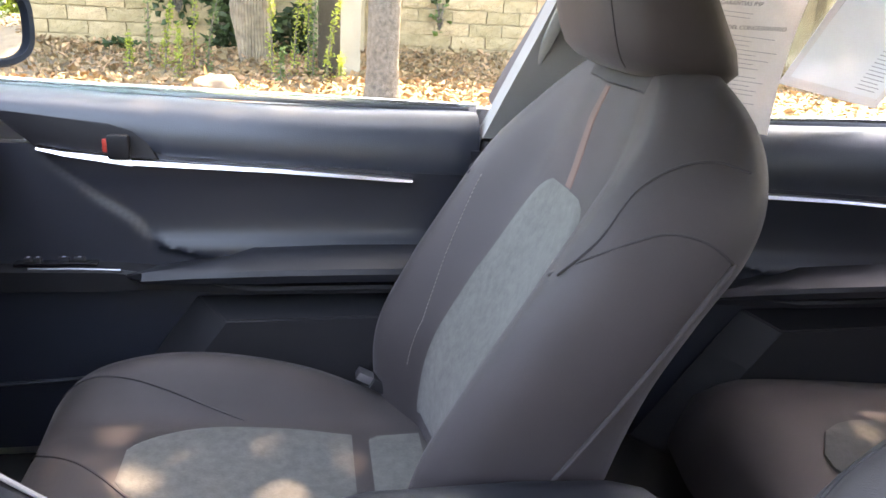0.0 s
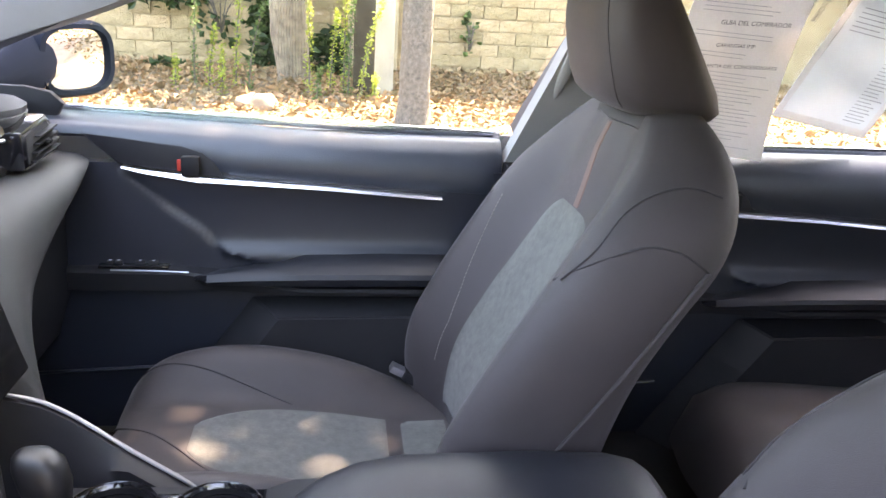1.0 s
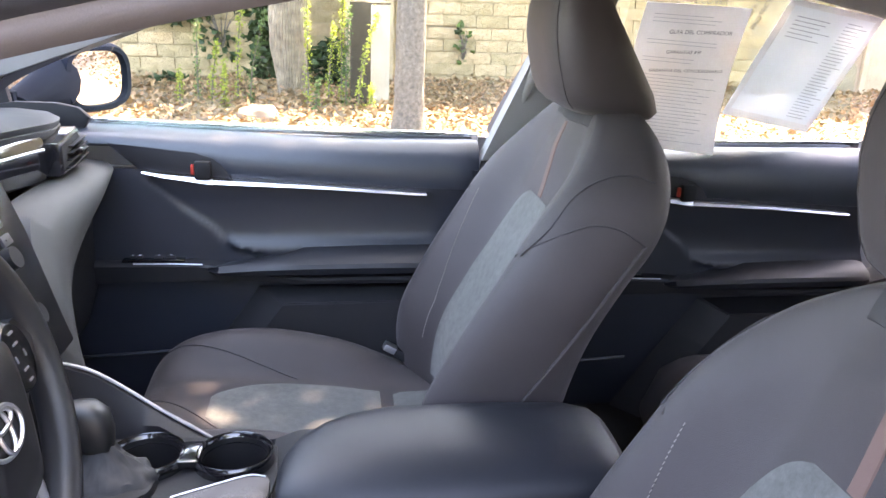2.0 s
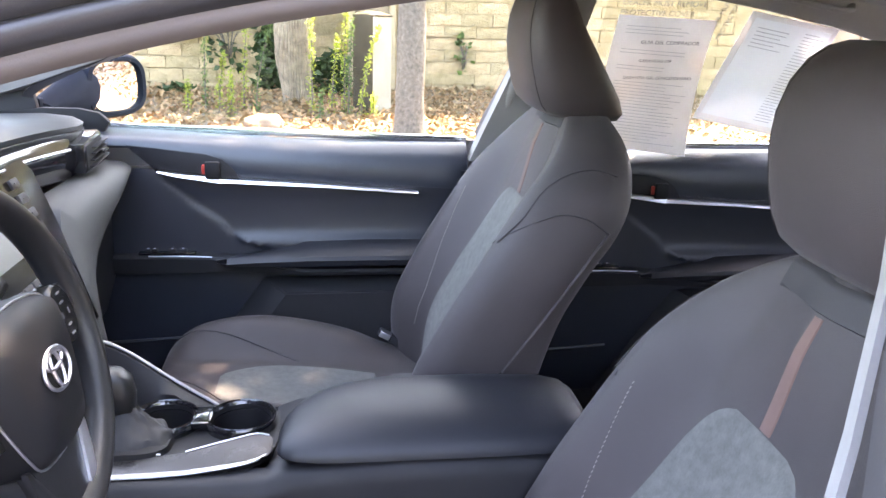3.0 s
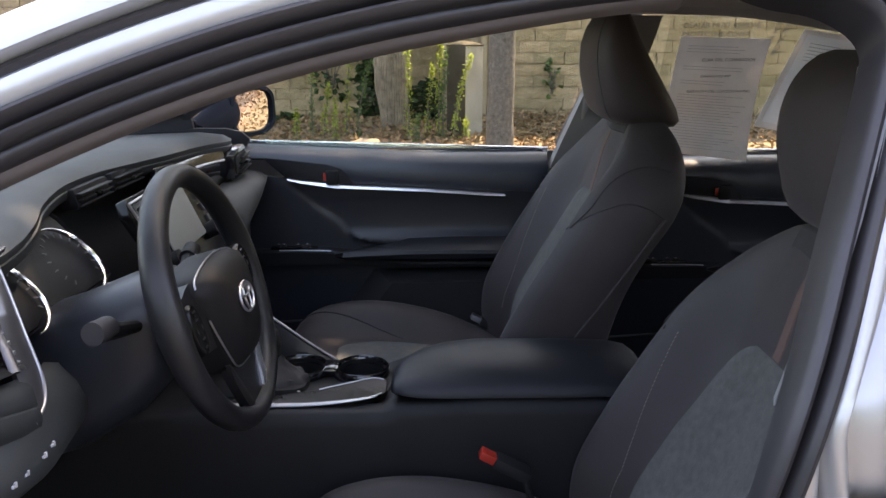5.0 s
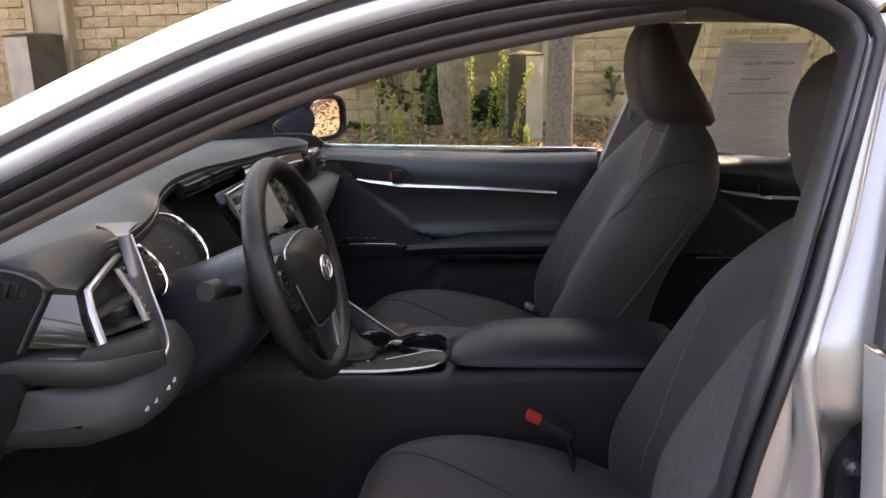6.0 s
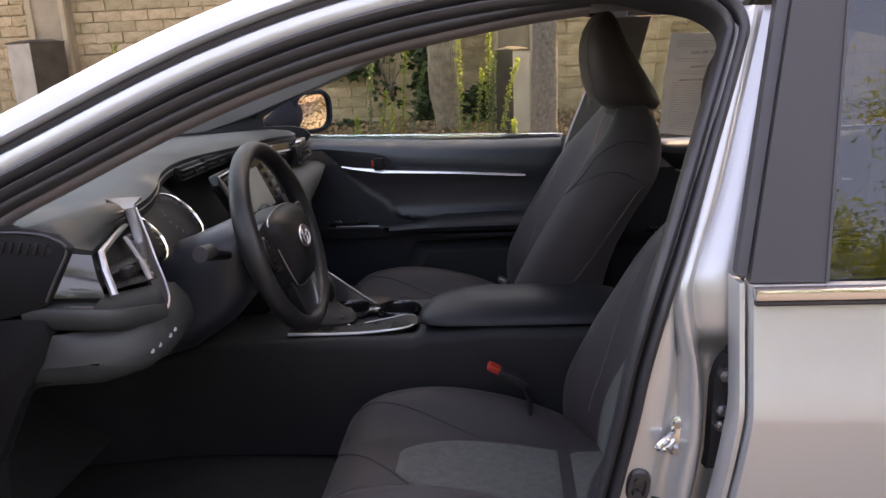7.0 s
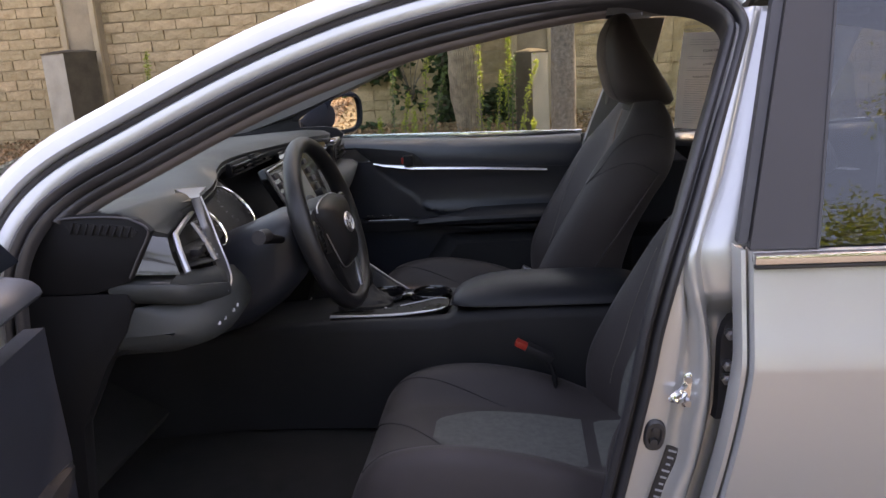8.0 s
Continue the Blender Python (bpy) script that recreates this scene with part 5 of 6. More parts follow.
    block(bm, (0.02, 0.34, 0.14), (-0.872, -0.37, 0.928), 0.02, Matrix.Rotation(radians(-40), 4, "Y"))
    cluster = part("instrument_binnacle", bm, DASHLOW, dash, "black instrument cluster")
    for y in (-0.465, -0.285):
        bm = B()
        c, n = V(-0.846, y, 0.928), 30
        tube(bm, [c + V(-0.040 * math.sin(a), 0.060 * math.cos(a), 0.046 * math.sin(a)) for a in [radians(-95 + 190 * k / n) for k in range(n + 1)]], 0.0035, 8, up=(1, 0, 0), taper=lambda t: 0.35 + 0.9 * math.sin(math.pi * t))
        part("dial_ring", bm, CHROME, cluster, "chrome dial ring")
        bm = B()
        for k in range(15):
            a = radians(-40 + 260 * k / 14)
            d = V(-0.66 * math.sin(a), math.cos(a), 0.75 * math.sin(a))
            tube(bm, [c + V(0.001, 0, 0) + d * 0.045, c + V(0.001, 0, 0) + d * 0.053], 0.0012, 4)
        part("dial_mark", bm, INK, cluster)
    # column shroud, stalks
    bm = B()
    rings = []
    for x, cz, hy, hz in ((-0.652, 0.872, 0.045, 0.036), (-0.660, 0.868, 0.070, 0.062), (-0.672, 0.860, 0.081, 0.080), (-0.71, 0.838, 0.087, 0.098), (-0.79, 0.796, 0.088, 0.108), (-0.87, 0.770, 0.088, 0.108)):
        rings.append([V(x, -0.38 + hy * math.copysign(abs(math.cos(a)) ** 0.7, math.cos(a)), cz + hz * math.copysign(abs(math.sin(a)) ** 0.7, math.sin(a))) for a in [2 * math.pi * k / 32 for k in range(32)]])
    loft(bm, rings)
    part("column_shroud", bm, DOORSKIN, dash, "dark steering column shroud", 60)
    for y1, z0, z1 in ((-0.553, 0.885, 0.915), (-0.183, 0.884, 0.914)):
        bm = B()
        y0 = -0.45 if y1 < -0.38 else -0.31
        pts = [(-0.685, y0, z0), (-0.688, (y0 + y1) / 2, (z0 + z1) / 2), (-0.697, y1, z1)]
        tube(bm, pts, 0.010, 10, taper=lambda t: 0.75 + 0.55 * t)
        stalk = part("column_stalk", bm, DASHLOW, dash, "black control stalk")
        bm = B()
        s = -1 if y1 < -0.38 else 1
        tube(bm, [(-0.694, y1 - s * 0.03, z1 - 0.004), (-0.697, y1 + s * 0.006, z1 + 0.001)], 0.0145 if s < 0 else 0.0135, 16)
        part("stalk_cap", bm, DASHLOW if s > 0 else SASH, stalk)
        if s > 0:
            bm = B()
            for k in range(4):
                block(bm, (0.001, 0.006, 0.002), (-0.6785, y1 - 0.036 - 0.011 * k, z1 + 0.003 - 0.002 * k - 0.006 * (k % 2)), 0.0)
            part("stalk_mark", bm, PALEINK, stalk)
    # knee panel with buttons under the vent
    bm = B()
    rows = []
    for y, dx, dz in ((-0.7505, -0.075, 0.03), (-0.745, -0.03, 0.030), (-0.73, 0.02, 0.018), (-0.70, 0.052, 0.004), (-0.66, 0.078, 0.0), (-0.60, 0.088, 0.0), (-0.50, 0.075, 0.0), (-0.36, 0.05, 0.0), (-0.22, 0.04, 0.0), (-0.15, 0.02, 0.0)):
        rows.append([V(-0.86 + dx, y, 0.840), V(-0.838 + dx, y, 0.815), V(-0.828 + dx, y, 0.79), V(-0.830 + dx, y, 0.768 + dz), V(-0.845 + dx, y, 0.752 + dz), V(-0.88 + dx, y, 0.740 + dz), V(-0.98 + dx, y, 0.735 + dz)])
    sheet(bm, rows, 0.02, (-1, 0, 0))
    knee = part("knee_panel", bm, SOFT, dash, "dark lower dash panel", 60)
    for x, y, z in ((-0.741, -0.596, 0.795), (-0.742, -0.614, 0.791), (-0.748, -0.644, 0.786), (-0.752, -0.663, 0.783)):
        bm = B()
        block(bm, (0.003, 0.0035, 0.0065), (x, y, z), 0.0008)
        block(bm, (0.003, 0.0040, 0.0035), (x - 0.001, y - 0.0035, z - 0.001), 0.0008)
        part("button_mark", bm, PALEINK, knee)
    # centre stack: glossy panel, display, knobs
    at = Matrix.Translation((-0.775, 0.0, 0.915)) @ Matrix.Rotation(radians(-24), 4, "Y")
    bm = B()
    outline = [(-0.15, 0.085), (0.225, 0.085), (0.243, 0.06), (0.222, -0.03), (0.192, -0.12), (0.170, -0.20), (-0.105, -0.20), (-0.125, -0.10), (-0.165, 0.06)]
    prism(bm, outline, -0.02, 0.0, "x", 0.004)
    bmesh.ops.transform(bm, matrix=at, verts=bm.verts)
    stack = part("centre_panel", bm, PANEL, dash, "piano black centre panel")
    bm = B()
    block(bm, (0.004, 0.178, 0.104), (0.003, 0.002, 0.008), 0.003)
    bmesh.ops.transform(bm, matrix=at, verts=bm.verts)
    part("display", bm, SCREEN, stack, "grey unlit touch display")
    bm = B()
    tube(bm, [(0.002, -0.152, 0.075), (0.002, -0.128, -0.06), (0.002, -0.112, -0.12)], 0.003, 6)
    tube(bm, [(0.002, -0.152, 0.075), (0.002, 0.0, 0.079), (0.002, 0.15, 0.079)], 0.0025, 6)
    bmesh.ops.transform(bm, matrix=at, verts=bm.verts)
    part("stack_trim", bm, SATIN, stack, "thin silver edge")
    for y, z in ((-0.115, -0.045), (0.115, -0.045), (-0.09, -0.125), (0.09, -0.125)):
        bm = B()
        tube(bm, [(0.0, y, z), (0.022, y, z)], 0.016, 16)
        bmesh.ops.transform(bm, matrix=at, verts=bm.verts)
        part("knob", bm, DASHLOW, stack, "black rotary knob")
    for s in (-1, 1):
        for k in range(4):
            bm = B()
            block(bm, (0.006, 0.028, 0.016), (0.002, s * 0.112 + (0.040 if s > 0 else 0), 0.055 - 0.026 * k), 0.002)
            block(bm, (0.002, 0.012, 0.0025), (0.006, s * 0.112 + (0.040 if s > 0 else 0), 0.055 - 0.026 * k), 0.0)
            bmesh.ops.transform(bm, matrix=at, verts=bm.verts)
            part("stack_button", bm, [SASH], stack)
    for k in range(6):
        bm = B()
        block(bm, (0.006, 0.024, 0.010), (0.002, -0.075 + 0.03 * k, -0.085), 0.002)
        bmesh.ops.transform(bm, matrix=at, verts=bm.verts)
        part("climate_key", bm, SASH, stack)
    # centre outlets over the display
    for y in (-0.07, 0.085):
        bm = B()
        block(bm, (0.03, 0.135, 0.036), (-0.910, y, 0.988), 0.006, Matrix.Rotation(radians(-10), 4, "Y"))
        v = part("centre_vent", bm, DASHLOW, dash, "black centre air outlet")
        bm = B()
        for k in range(3):
            block(bm, (0.012, 0.125, 0.003), (-0.892, y, 0.978 + 0.010 * k), 0.001)
        part("vent_slat", bm, PLASTIC, v)
        bm = B()
        block(bm, (0.010, 0.016, 0.008), (-0.886, y, 0.988), 0.003)
        part("vent_tab", bm, SATIN_DARK, v)
    # passenger trim band, outer vent
    bm = B()
    rows = []
    for y in [0.17 + 0.30 * i / 12 for i in range(13)]:
        x, z = dash_edge(y)
        k = (y - 0.17) / 0.30
        rows.append([V(x - 0.012, y, z - 0.018), V(x + 0.002, y, z - 0.030), V(x + 0.007, y, z - 0.055), V(x + 0.007, y, z - 0.080), V(x - 0.002, y, z - 0.105)])
    sheet(bm, rows, 0.015, (-1, 0, 0))
    part("trim_band", bm, GLOSS, dash, "glossy dark trim band", 60)
    bm = B()
    tube(bm, spline([(dash_edge(y)[0] + 0.007, y, dash_edge(y)[1] - 0.048) for y in (0.17, 0.25, 0.33, 0.40, 0.46)], 5), 0.003, 6)
    part("trim_line", bm, SATIN, dash, "thin silver line")
    outline = [(0.472, 0.974), (0.575, 0.988), (0.634, 0.943), (0.624, 0.916), (0.472, 0.914)]
    bm = B()
    prism(bm, outline, -0.835, -0.788, "x", 0.004)
    v = part("side_vent", bm, GLOSS, dash, "black passenger air outlet")
    bm = B()
    prism(bm, [(0.548 + (y - 0.548) * 0.84, 0.946 + (z - 0.946) * 0.76) for y, z in outline], -0.80, -0.786, "x", 0.002)
    part("vent_throat", bm, CARPET, v, "black vent throat")
    for k in range(4):
        bm = B()
        block(bm, (0.012, 0.112 - 0.010 * k, 0.0026), (-0.783, 0.548 + 0.003 * k, 0.929 + 0.0115 * k), 0.001, Matrix.Rotation(radians(4), 4, "X"))
        part("vent_slat", bm, DASHLOW, v)
    bm = B()
    block(bm, (0.010, 0.018, 0.009), (-0.776, 0.545, 0.948), 0.003)
    part("vent_tab", bm, SATIN_DARK, v)
    # grey pad that sweeps from the passenger's end down to the console
    top = spline([(-0.800, 0.705, 0.898), (-0.778, 0.62, 0.902), (-0.770, 0.45, 0.906), (-0.775, 0.30, 0.900), (-0.765, 0.243, 0.865), (-0.745, 0.213, 0.80), (-0.725, 0.194, 0.72), (-0.70, 0.180, 0.64)], 5)
    low = spline([(-0.805, 0.715, 0.880), (-0.780, 0.69, 0.868), (-0.765, 0.58, 0.835), (-0.765, 0.45, 0.785), (-0.765, 0.37, 0.735), (-0.752, 0.30, 0.680), (-0.735, 0.250, 0.62), (-0.71, 0.215, 0.56)], 5)
    bm = B()
    rings = []
    for a, b in zip(top, low):
        m = (a + b) / 2 + V(0.028, 0, 0.0)
        rings.append([a + V(-0.05, 0, 0), a, (a * 0.75 + b * 0.25) + V(0.020, 0, 0), m, (a * 0.25 + b * 0.75) + V(0.020, 0, 0), b, b + V(-0.06, 0, -0.01)])
    loft(bm, rings)
    part("dash_pad", bm, PAD, dash, "lighter grey padded sweep", 60)
    # glovebox under the pad
    bm = B()
    loft(bm, [[V(-1.0, y, 0.50), V(-0.85, y, 0.53), V(-0.82, y, 0.62), V(-0.815, y, top_z), V(-1.0, y, top_z)] for y, top_z in ((0.21, 0.66), (0.40, 0.75), (0.60, 0.83), (0.72, 0.86))])
    part("glovebox", bm, PLASTIC, dash, "dark glovebox lid")
    return dash


def build_steering_wheel():
    wheel = thing("steering_wheel", (-0.60, -0.38, 0.90), "black three-spoke steering wheel with silver lower spokes", "steering wheel")
    place = Matrix.Translation((-0.602, -0.380, 0.902)) @ Matrix.Rotation(radians(-15.7), 4, "Y")
    # local axes: x towards the driver, y across, z up along the wheel's face
    def put(bm):
        bmesh.ops.transform(bm, matrix=place, verts=bm.verts)
        return bm
    bm = B()
    n = 64
    rings = []
    for k in range(n):
        a = 2 * math.pi * k / n
        d = V(0, math.cos(a), math.sin(a))
        grip = 1 + 0.12 * math.exp(-((math.sin(a) - 0.25) / 0.35) ** 2)
        rings.append([d * (0.174 + 0.0160 * grip * math.cos(b)) + V(0.0185 * grip * math.sin(b), 0, 0) for b in [2 * math.pi * j / 14 for j in range(14)]])
    vs = [[bm.verts.new(p) for p in r] for r in rings]
    for i in range(n):
        a, b = vs[i], vs[(i + 1) % n]
        for j in range(14):
            bm.faces.new((a[j], a[(j + 1) % 14], b[(j + 1) % 14], b[j]))
    part("rim", put(bm), WHEELSKIN, wheel, "black grained rim", 60)
    bm = B()
    outline = spline([(-0.092, 0.026), (-0.084, 0.046), (-0.04, 0.055), (0.0, 0.057), (0.04, 0.054), (0.082, 0.043), (0.091, 0.022), (0.082, -0.02), (0.062, -0.070), (0.046, -0.090), (0.0, -0.096), (-0.046, -0.090), (-0.062, -0.070), (-0.080, -0.02), (-0.092, 0.026)], 4)[:-1]
    loft(bm, [[V(d, p.x * k, p.y * k) for p in outline] for k, d in ((1.05, -0.03), (1.05, 0.000), (1.0, 0.014), (0.92, 0.026), (0.62, 0.038), (0.2, 0.041))])
    part("hub", put(bm), HUBSKIN, wheel, "black airbag cover", 60)
    bm = B()
    ring = [V(0.012, p.x * 1.025, p.y * 1.025) for p in outline]
    tube(bm, ring[2:-2], 0.0014, 6, up=(1, 0, 0))
    part("hub_edge", put(bm), SATIN, wheel)
    for s in (-1, 1):
        bm = B()
        loft(bm, [[V(x0, s * y, z0 + h) for x0, h in ((-0.020, -w), (0.004, -w), (0.010, 0), (0.004, w), (-0.020, w))] for y, z0, w in ((0.070, 0.000, 0.050), (0.105, 0.000, 0.044), (0.14, 0.006, 0.028), (0.164, 0.010, 0.024))])
        spoke = part("side_spoke", put(bm), WHEELSKIN, wheel, "black side spoke", 60)
        cy, cz, ry, rz, top = (0.106, 0.010, 0.028, 0.036, 0.019) if s > 0 else (0.122, -0.006, 0.019, 0.036, 0.0105)
        bm = B()
        loft(bm, [[V(d, s * (cy + ry * k * math.cos(a)), cz + rz * k * math.sin(a)) for a in [2 * math.pi * i / 24 for i in range(24)]] for k, d in ((1.0, 0.0), (0.97, top - 0.003), (0.90, top), (0.5, top + 0.001))])
        part("button_pad", put(bm), PANEL, spoke, "glossy black button pad")
        bm = B()
        for dy, dz, w, h in ((0.0, 0.024, 0.009, 0.0022), (0.0, 0.013, 0.010, 0.0022), (-0.009, 0.0, 0.0024, 0.007), (0.009, 0.0, 0.0024, 0.007), (0.0, -0.013, 0.009, 0.0022), (0.0, -0.024, 0.008, 0.0022)):
            block(bm, (0.0012, w, h), (top + 0.0012, s * (cy + dy), cz + dz), 0.0)
        part("button_mark", put(bm), INK if s > 0 else SASH, spoke)
        bm = B()
        loft(bm, [[V(x0, s * (y + dy), z0) for x0, dy in ((0.003, -w), (0.009, -w), (0.0105, 0), (0.009, w), (0.003, w))] for y, z0, w in ((0.068, -0.080, 0.002), (0.062, -0.105, 0.0085), (0.050, -0.135, 0.0110), (0.039, -0.158, 0.0105), (0.033, -0.168, 0.0085), (0.022, -0.174, 0.005))])
        part("lower_spoke", put(bm), BRUSHED if s > 0 else WHEELSKIN, wheel, "satin silver lower spoke" if s > 0 else "")
    bm = B()
    loft(bm, [[V(x0, y, z0) for y, x0 in ((-w, -0.012), (-w, 0.006), (w, 0.006), (w, -0.012))] for z0, w in ((-0.06, 0.060), (-0.11, 0.052), (-0.150, 0.038), (-0.168, 0.030))])
    part("lower_web", put(bm), WHEELSKIN, wheel, "black web between the lower spokes")
    # three plain interlaced ovals stand for the maker's badge
    for ry, rz, z in ((0.029, 0.020, -0.010), (0.010, 0.019, -0.010), (0.019, 0.008, -0.001)):
        bm = B()
        tube(bm, [V(0.0425, -0.005 + ry * math.cos(a), z + rz * math.sin(a)) for a in [2 * math.pi * k / 28 for k in range(28)]], 0.0021, 6, closed=True, up=(1, 0, 0))
        part("badge", put(bm), SATIN, wheel, "plain chrome oval badge")
    return wheel


# ---- console ----
def build_console():
    con = thing("centre_console", (-0.35, 0, 0.28), "black centre console with cup holders and satin trim", "console")
    bm = B()
    rings = []
    for x, top, w in ((-1.33, 0.56, 0.20), (-1.10, 0.56, 0.15), (-0.95, 0.56, 0.125), (-0.80, 0.575, 0.120), (-0.70, 0.582, 0.120), (-0.645, 0.584, 0.121), (-0.64, 0.584, 0.121), (-0.60, 0.585, 0.122), (-0.40, 0.585, 0.124), (-0.395, 0.585, 0.124), (-0.36, 0.600, 0.122), (-0.20, 0.608, 0.122), (0.0, 0.606, 0.122), (0.12, 0.595, 0.118), (0.15, 0.56, 0.11)):
        dip = 0.060 if -0.641 < x < -0.396 else 0.0
        rings.append([V(x, s * (w + d), z) for s, d, z in ((-1, 0.010, 0.29), (-1, 0.006, 0.45), (-1, 0.0, top - 0.03), (-1, -0.008, top - 0.006), (-1, -0.02, top), (-1, -0.045, top), (-1, -0.055, top - dip), (1, -0.016, top - dip), (1, -0.008, top - 0.006), (1, 0.0, top - 0.03), (1, 0.006, 0.45), (1, 0.010, 0.29))])
    loft(bm, rings)
    part("console_body", bm, PLASTIC, con, "dark plastic console sides", 50)
    bm = B()
    rings = []
    # the front edge slants: it starts farther back on the passenger's side
    for x, top, y0, y1, low in ((-0.380, 0.630, -0.100, -0.040, 0.622), (-0.372, 0.640, -0.110, 0.000, 0.619), (-0.352, 0.650, -0.116, 0.040, 0.616), (-0.32, 0.657, -0.119, 0.075, 0.614), (-0.28, 0.661, -0.121, 0.100, 0.614), (-0.22, 0.663, -0.121, 0.116, 0.614), (-0.05, 0.662, -0.120, 0.119, 0.614), (0.05, 0.658, -0.116, 0.114, 0.614), (0.085, 0.652, -0.108, 0.100, 0.616), (0.102, 0.638, -0.09, 0.08, 0.622)):
        ring = []
        for i in range(32):
            a = 2 * math.pi * i / 32
            ca, sa = math.cos(a), math.sin(a)
            h, w = (top - low) / 2, (y1 - y0) / 2
            v = math.copysign(abs(ca) ** 0.55, ca)
            z = low + 2 * h * (1 - abs(v) ** 2.6) ** 0.6 if sa > 0 else low - 0.012 * (1 - abs(v) ** 4)
            ring.append(V(x, (y0 + y1) / 2 + w * v, z))
        rings.append(ring)
    loft(bm, rings)
    part("armrest_lid", bm, LEATHER, con, "padded black armrest lid", 60)
    # trim tray with cup wells
    bm = B()
    loops = [[(-0.66, -0.072), (-0.52, -0.070), (-0.42, -0.066), (-0.392, -0.050), (-0.385, 0.0), (-0.39, 0.075), (-0.42, 0.105), (-0.66, 0.112)]]
    for cx, cy in ((-0.572, 0.048), (-0.448, 0.042)):
        loops.append([(cx + 0.050 * math.cos(a), cy + 0.0475 * math.sin(a)) for a in [2 * math.pi * k / 36 for k in range(36)]])
    edges = []
    for loop in loops:
        vs = [bm.verts.new((x, y, 0.592)) for x, y in loop]
        edges += [bm.edges.new((vs[i], vs[(i + 1) % len(vs)])) for i in range(len(vs))]
    bmesh.ops.triangle_fill(bm, use_beauty=True, use_dissolve=False, edges=edges)
    lift = bmesh.ops.extrude_face_region(bm, geom=list(bm.faces))
    for v in lift["geom"]:
        if isinstance(v, bmesh.types.BMVert):
            v.co.z -= 0.012
    part("tray", bm, DASHLOW, con, "dark console tray")
    for cx, cy in ((-0.572, 0.048), (-0.448, 0.042)):
        bm = B()
        rings = [[V(cx + r * math.cos(a), cy + r * 0.95 * math.sin(a), z) for a in [2 * math.pi * k / 36 for k in range(36)]] for r, z in ((0.046, 0.594), (0.049, 0.606), (0.053, 0.610), (0.057, 0.606), (0.058, 0.592))]
        loft(bm, rings, True, False)
        ring = part("cup_ring", bm, GLOSS, con, "glossy black cup holder ring", 60)
        bm = B()
        loft(bm, [[V(cx + r * math.cos(a), cy + r * 0.95 * math.sin(a), z) for a in [2 * math.pi * k / 36 for k in range(36)]] for r, z in ((0.0475, 0.603), (0.0465, 0.597), (0.045, 0.580), (0.042, 0.545), (0.038, 0.534), (0.001, 0.533))], True, False)
        part("cup_well", bm, DASHLOW, ring, "deep black cup well")
    bm = B()
    block(bm, (0.03, 0.055, 0.012), (-0.510, 0.045, 0.603), 0.004)
    part("cup_bridge", bm, GLOSS, con)
    # satin trim along the near edge, wide at the rear tip
    bm = B()
    loft(bm, [[V(x, y0, z), V(x, (y0 + y1) / 2, z + 0.004), V(x, y1, z + 0.004 + dz), V(x, y1, z - 0.006), V(x, y0, z - 0.010)] for x, y0, y1, z, dz in
              ((-0.70, -0.092, -0.068, 0.590, 0.0), (-0.60, -0.094, -0.064, 0.590, 0.001), (-0.52, -0.094, -0.052, 0.592, 0.004), (-0.46, -0.090, -0.034, 0.596, 0.006), (-0.42, -0.082, -0.024, 0.598, 0.008), (-0.398, -0.070, -0.026, 0.600, 0.006), (-0.392, -0.060, -0.034, 0.600, 0.004))])
    part("satin_trim", bm, SATIN_DARK, con, "dark satin shifter trim", 60)
    bm = B()
    tube(bm, spline([(-0.70, -0.094, 0.589), (-0.60, -0.095, 0.589), (-0.52, -0.094, 0.591), (-0.46, -0.089, 0.595), (-0.42, -0.079, 0.597), (-0.400, -0.066, 0.599)], 5), 0.0055, 8, 0.7, taper=lambda t: 1.2 - 0.7 * t)
    part("trim_edge", bm, SATIN, con, "bright silver edge of the trim")
    bm = B()
    tube(bm, spline([(-0.52, -0.052, 0.601), (-0.46, -0.034, 0.607), (-0.42, -0.024, 0.611), (-0.398, -0.028, 0.610)], 5), 0.0012, 6)
    part("trim_line", bm, SATIN, con)
    bm = B()
    loft(bm, [[V(x, -0.110, 0.572), V(x, -0.098, 0.580), V(x, -0.094, 0.574), V(x, -0.105, 0.566)] for x in (-0.70, -0.55, -0.45, -0.42)])
    part("trim_shadow_line", bm, GLOSS, con)
    # shift gate and lever
    bm = B()
    loft(bm, [square_ring(-0.62, -0.012, 0.075 * k, 0.045 * k, z, 24, 3.4) for k, z in ((1.0, 0.592), (0.95, 0.600), (0.7, 0.603), (0.3, 0.606))])
    part("shift_gate", bm, DASHLOW, con, "black shifter gate")
    bm = B()
    rows = []
    for k, (r, z) in enumerate(((0.060, 0.598), (0.057, 0.608), (0.049, 0.614), (0.038, 0.620), (0.026, 0.630), (0.018, 0.642))):
        rows.append([V(-0.612 - 0.002 * k + 1.1 * r * math.cos(a) * (1 + 0.05 * math.sin(9 * a + k)), -0.006 + 0.004 * k + 0.72 * r * math.sin(a) * (1 + 0.05 * math.sin(9 * a + k)), z + 0.004 * math.sin(7 * a + 2.3 * k)) for a in [2 * math.pi * i / 40 for i in range(40)]])
    loft(bm, rows)
    part("shifter_boot", bm, PLASTIC, con, "creased black shifter boot", 60)
    bm = B()
    for k, y in enumerate((-0.052, -0.046, -0.040)):
        block(bm, (0.006, 0.003, 0.001), (-0.60 + 0.02 * k, -0.05, 0.5965), 0.0)
    part("gate_mark", bm, PAPER, con)
    bm = B()
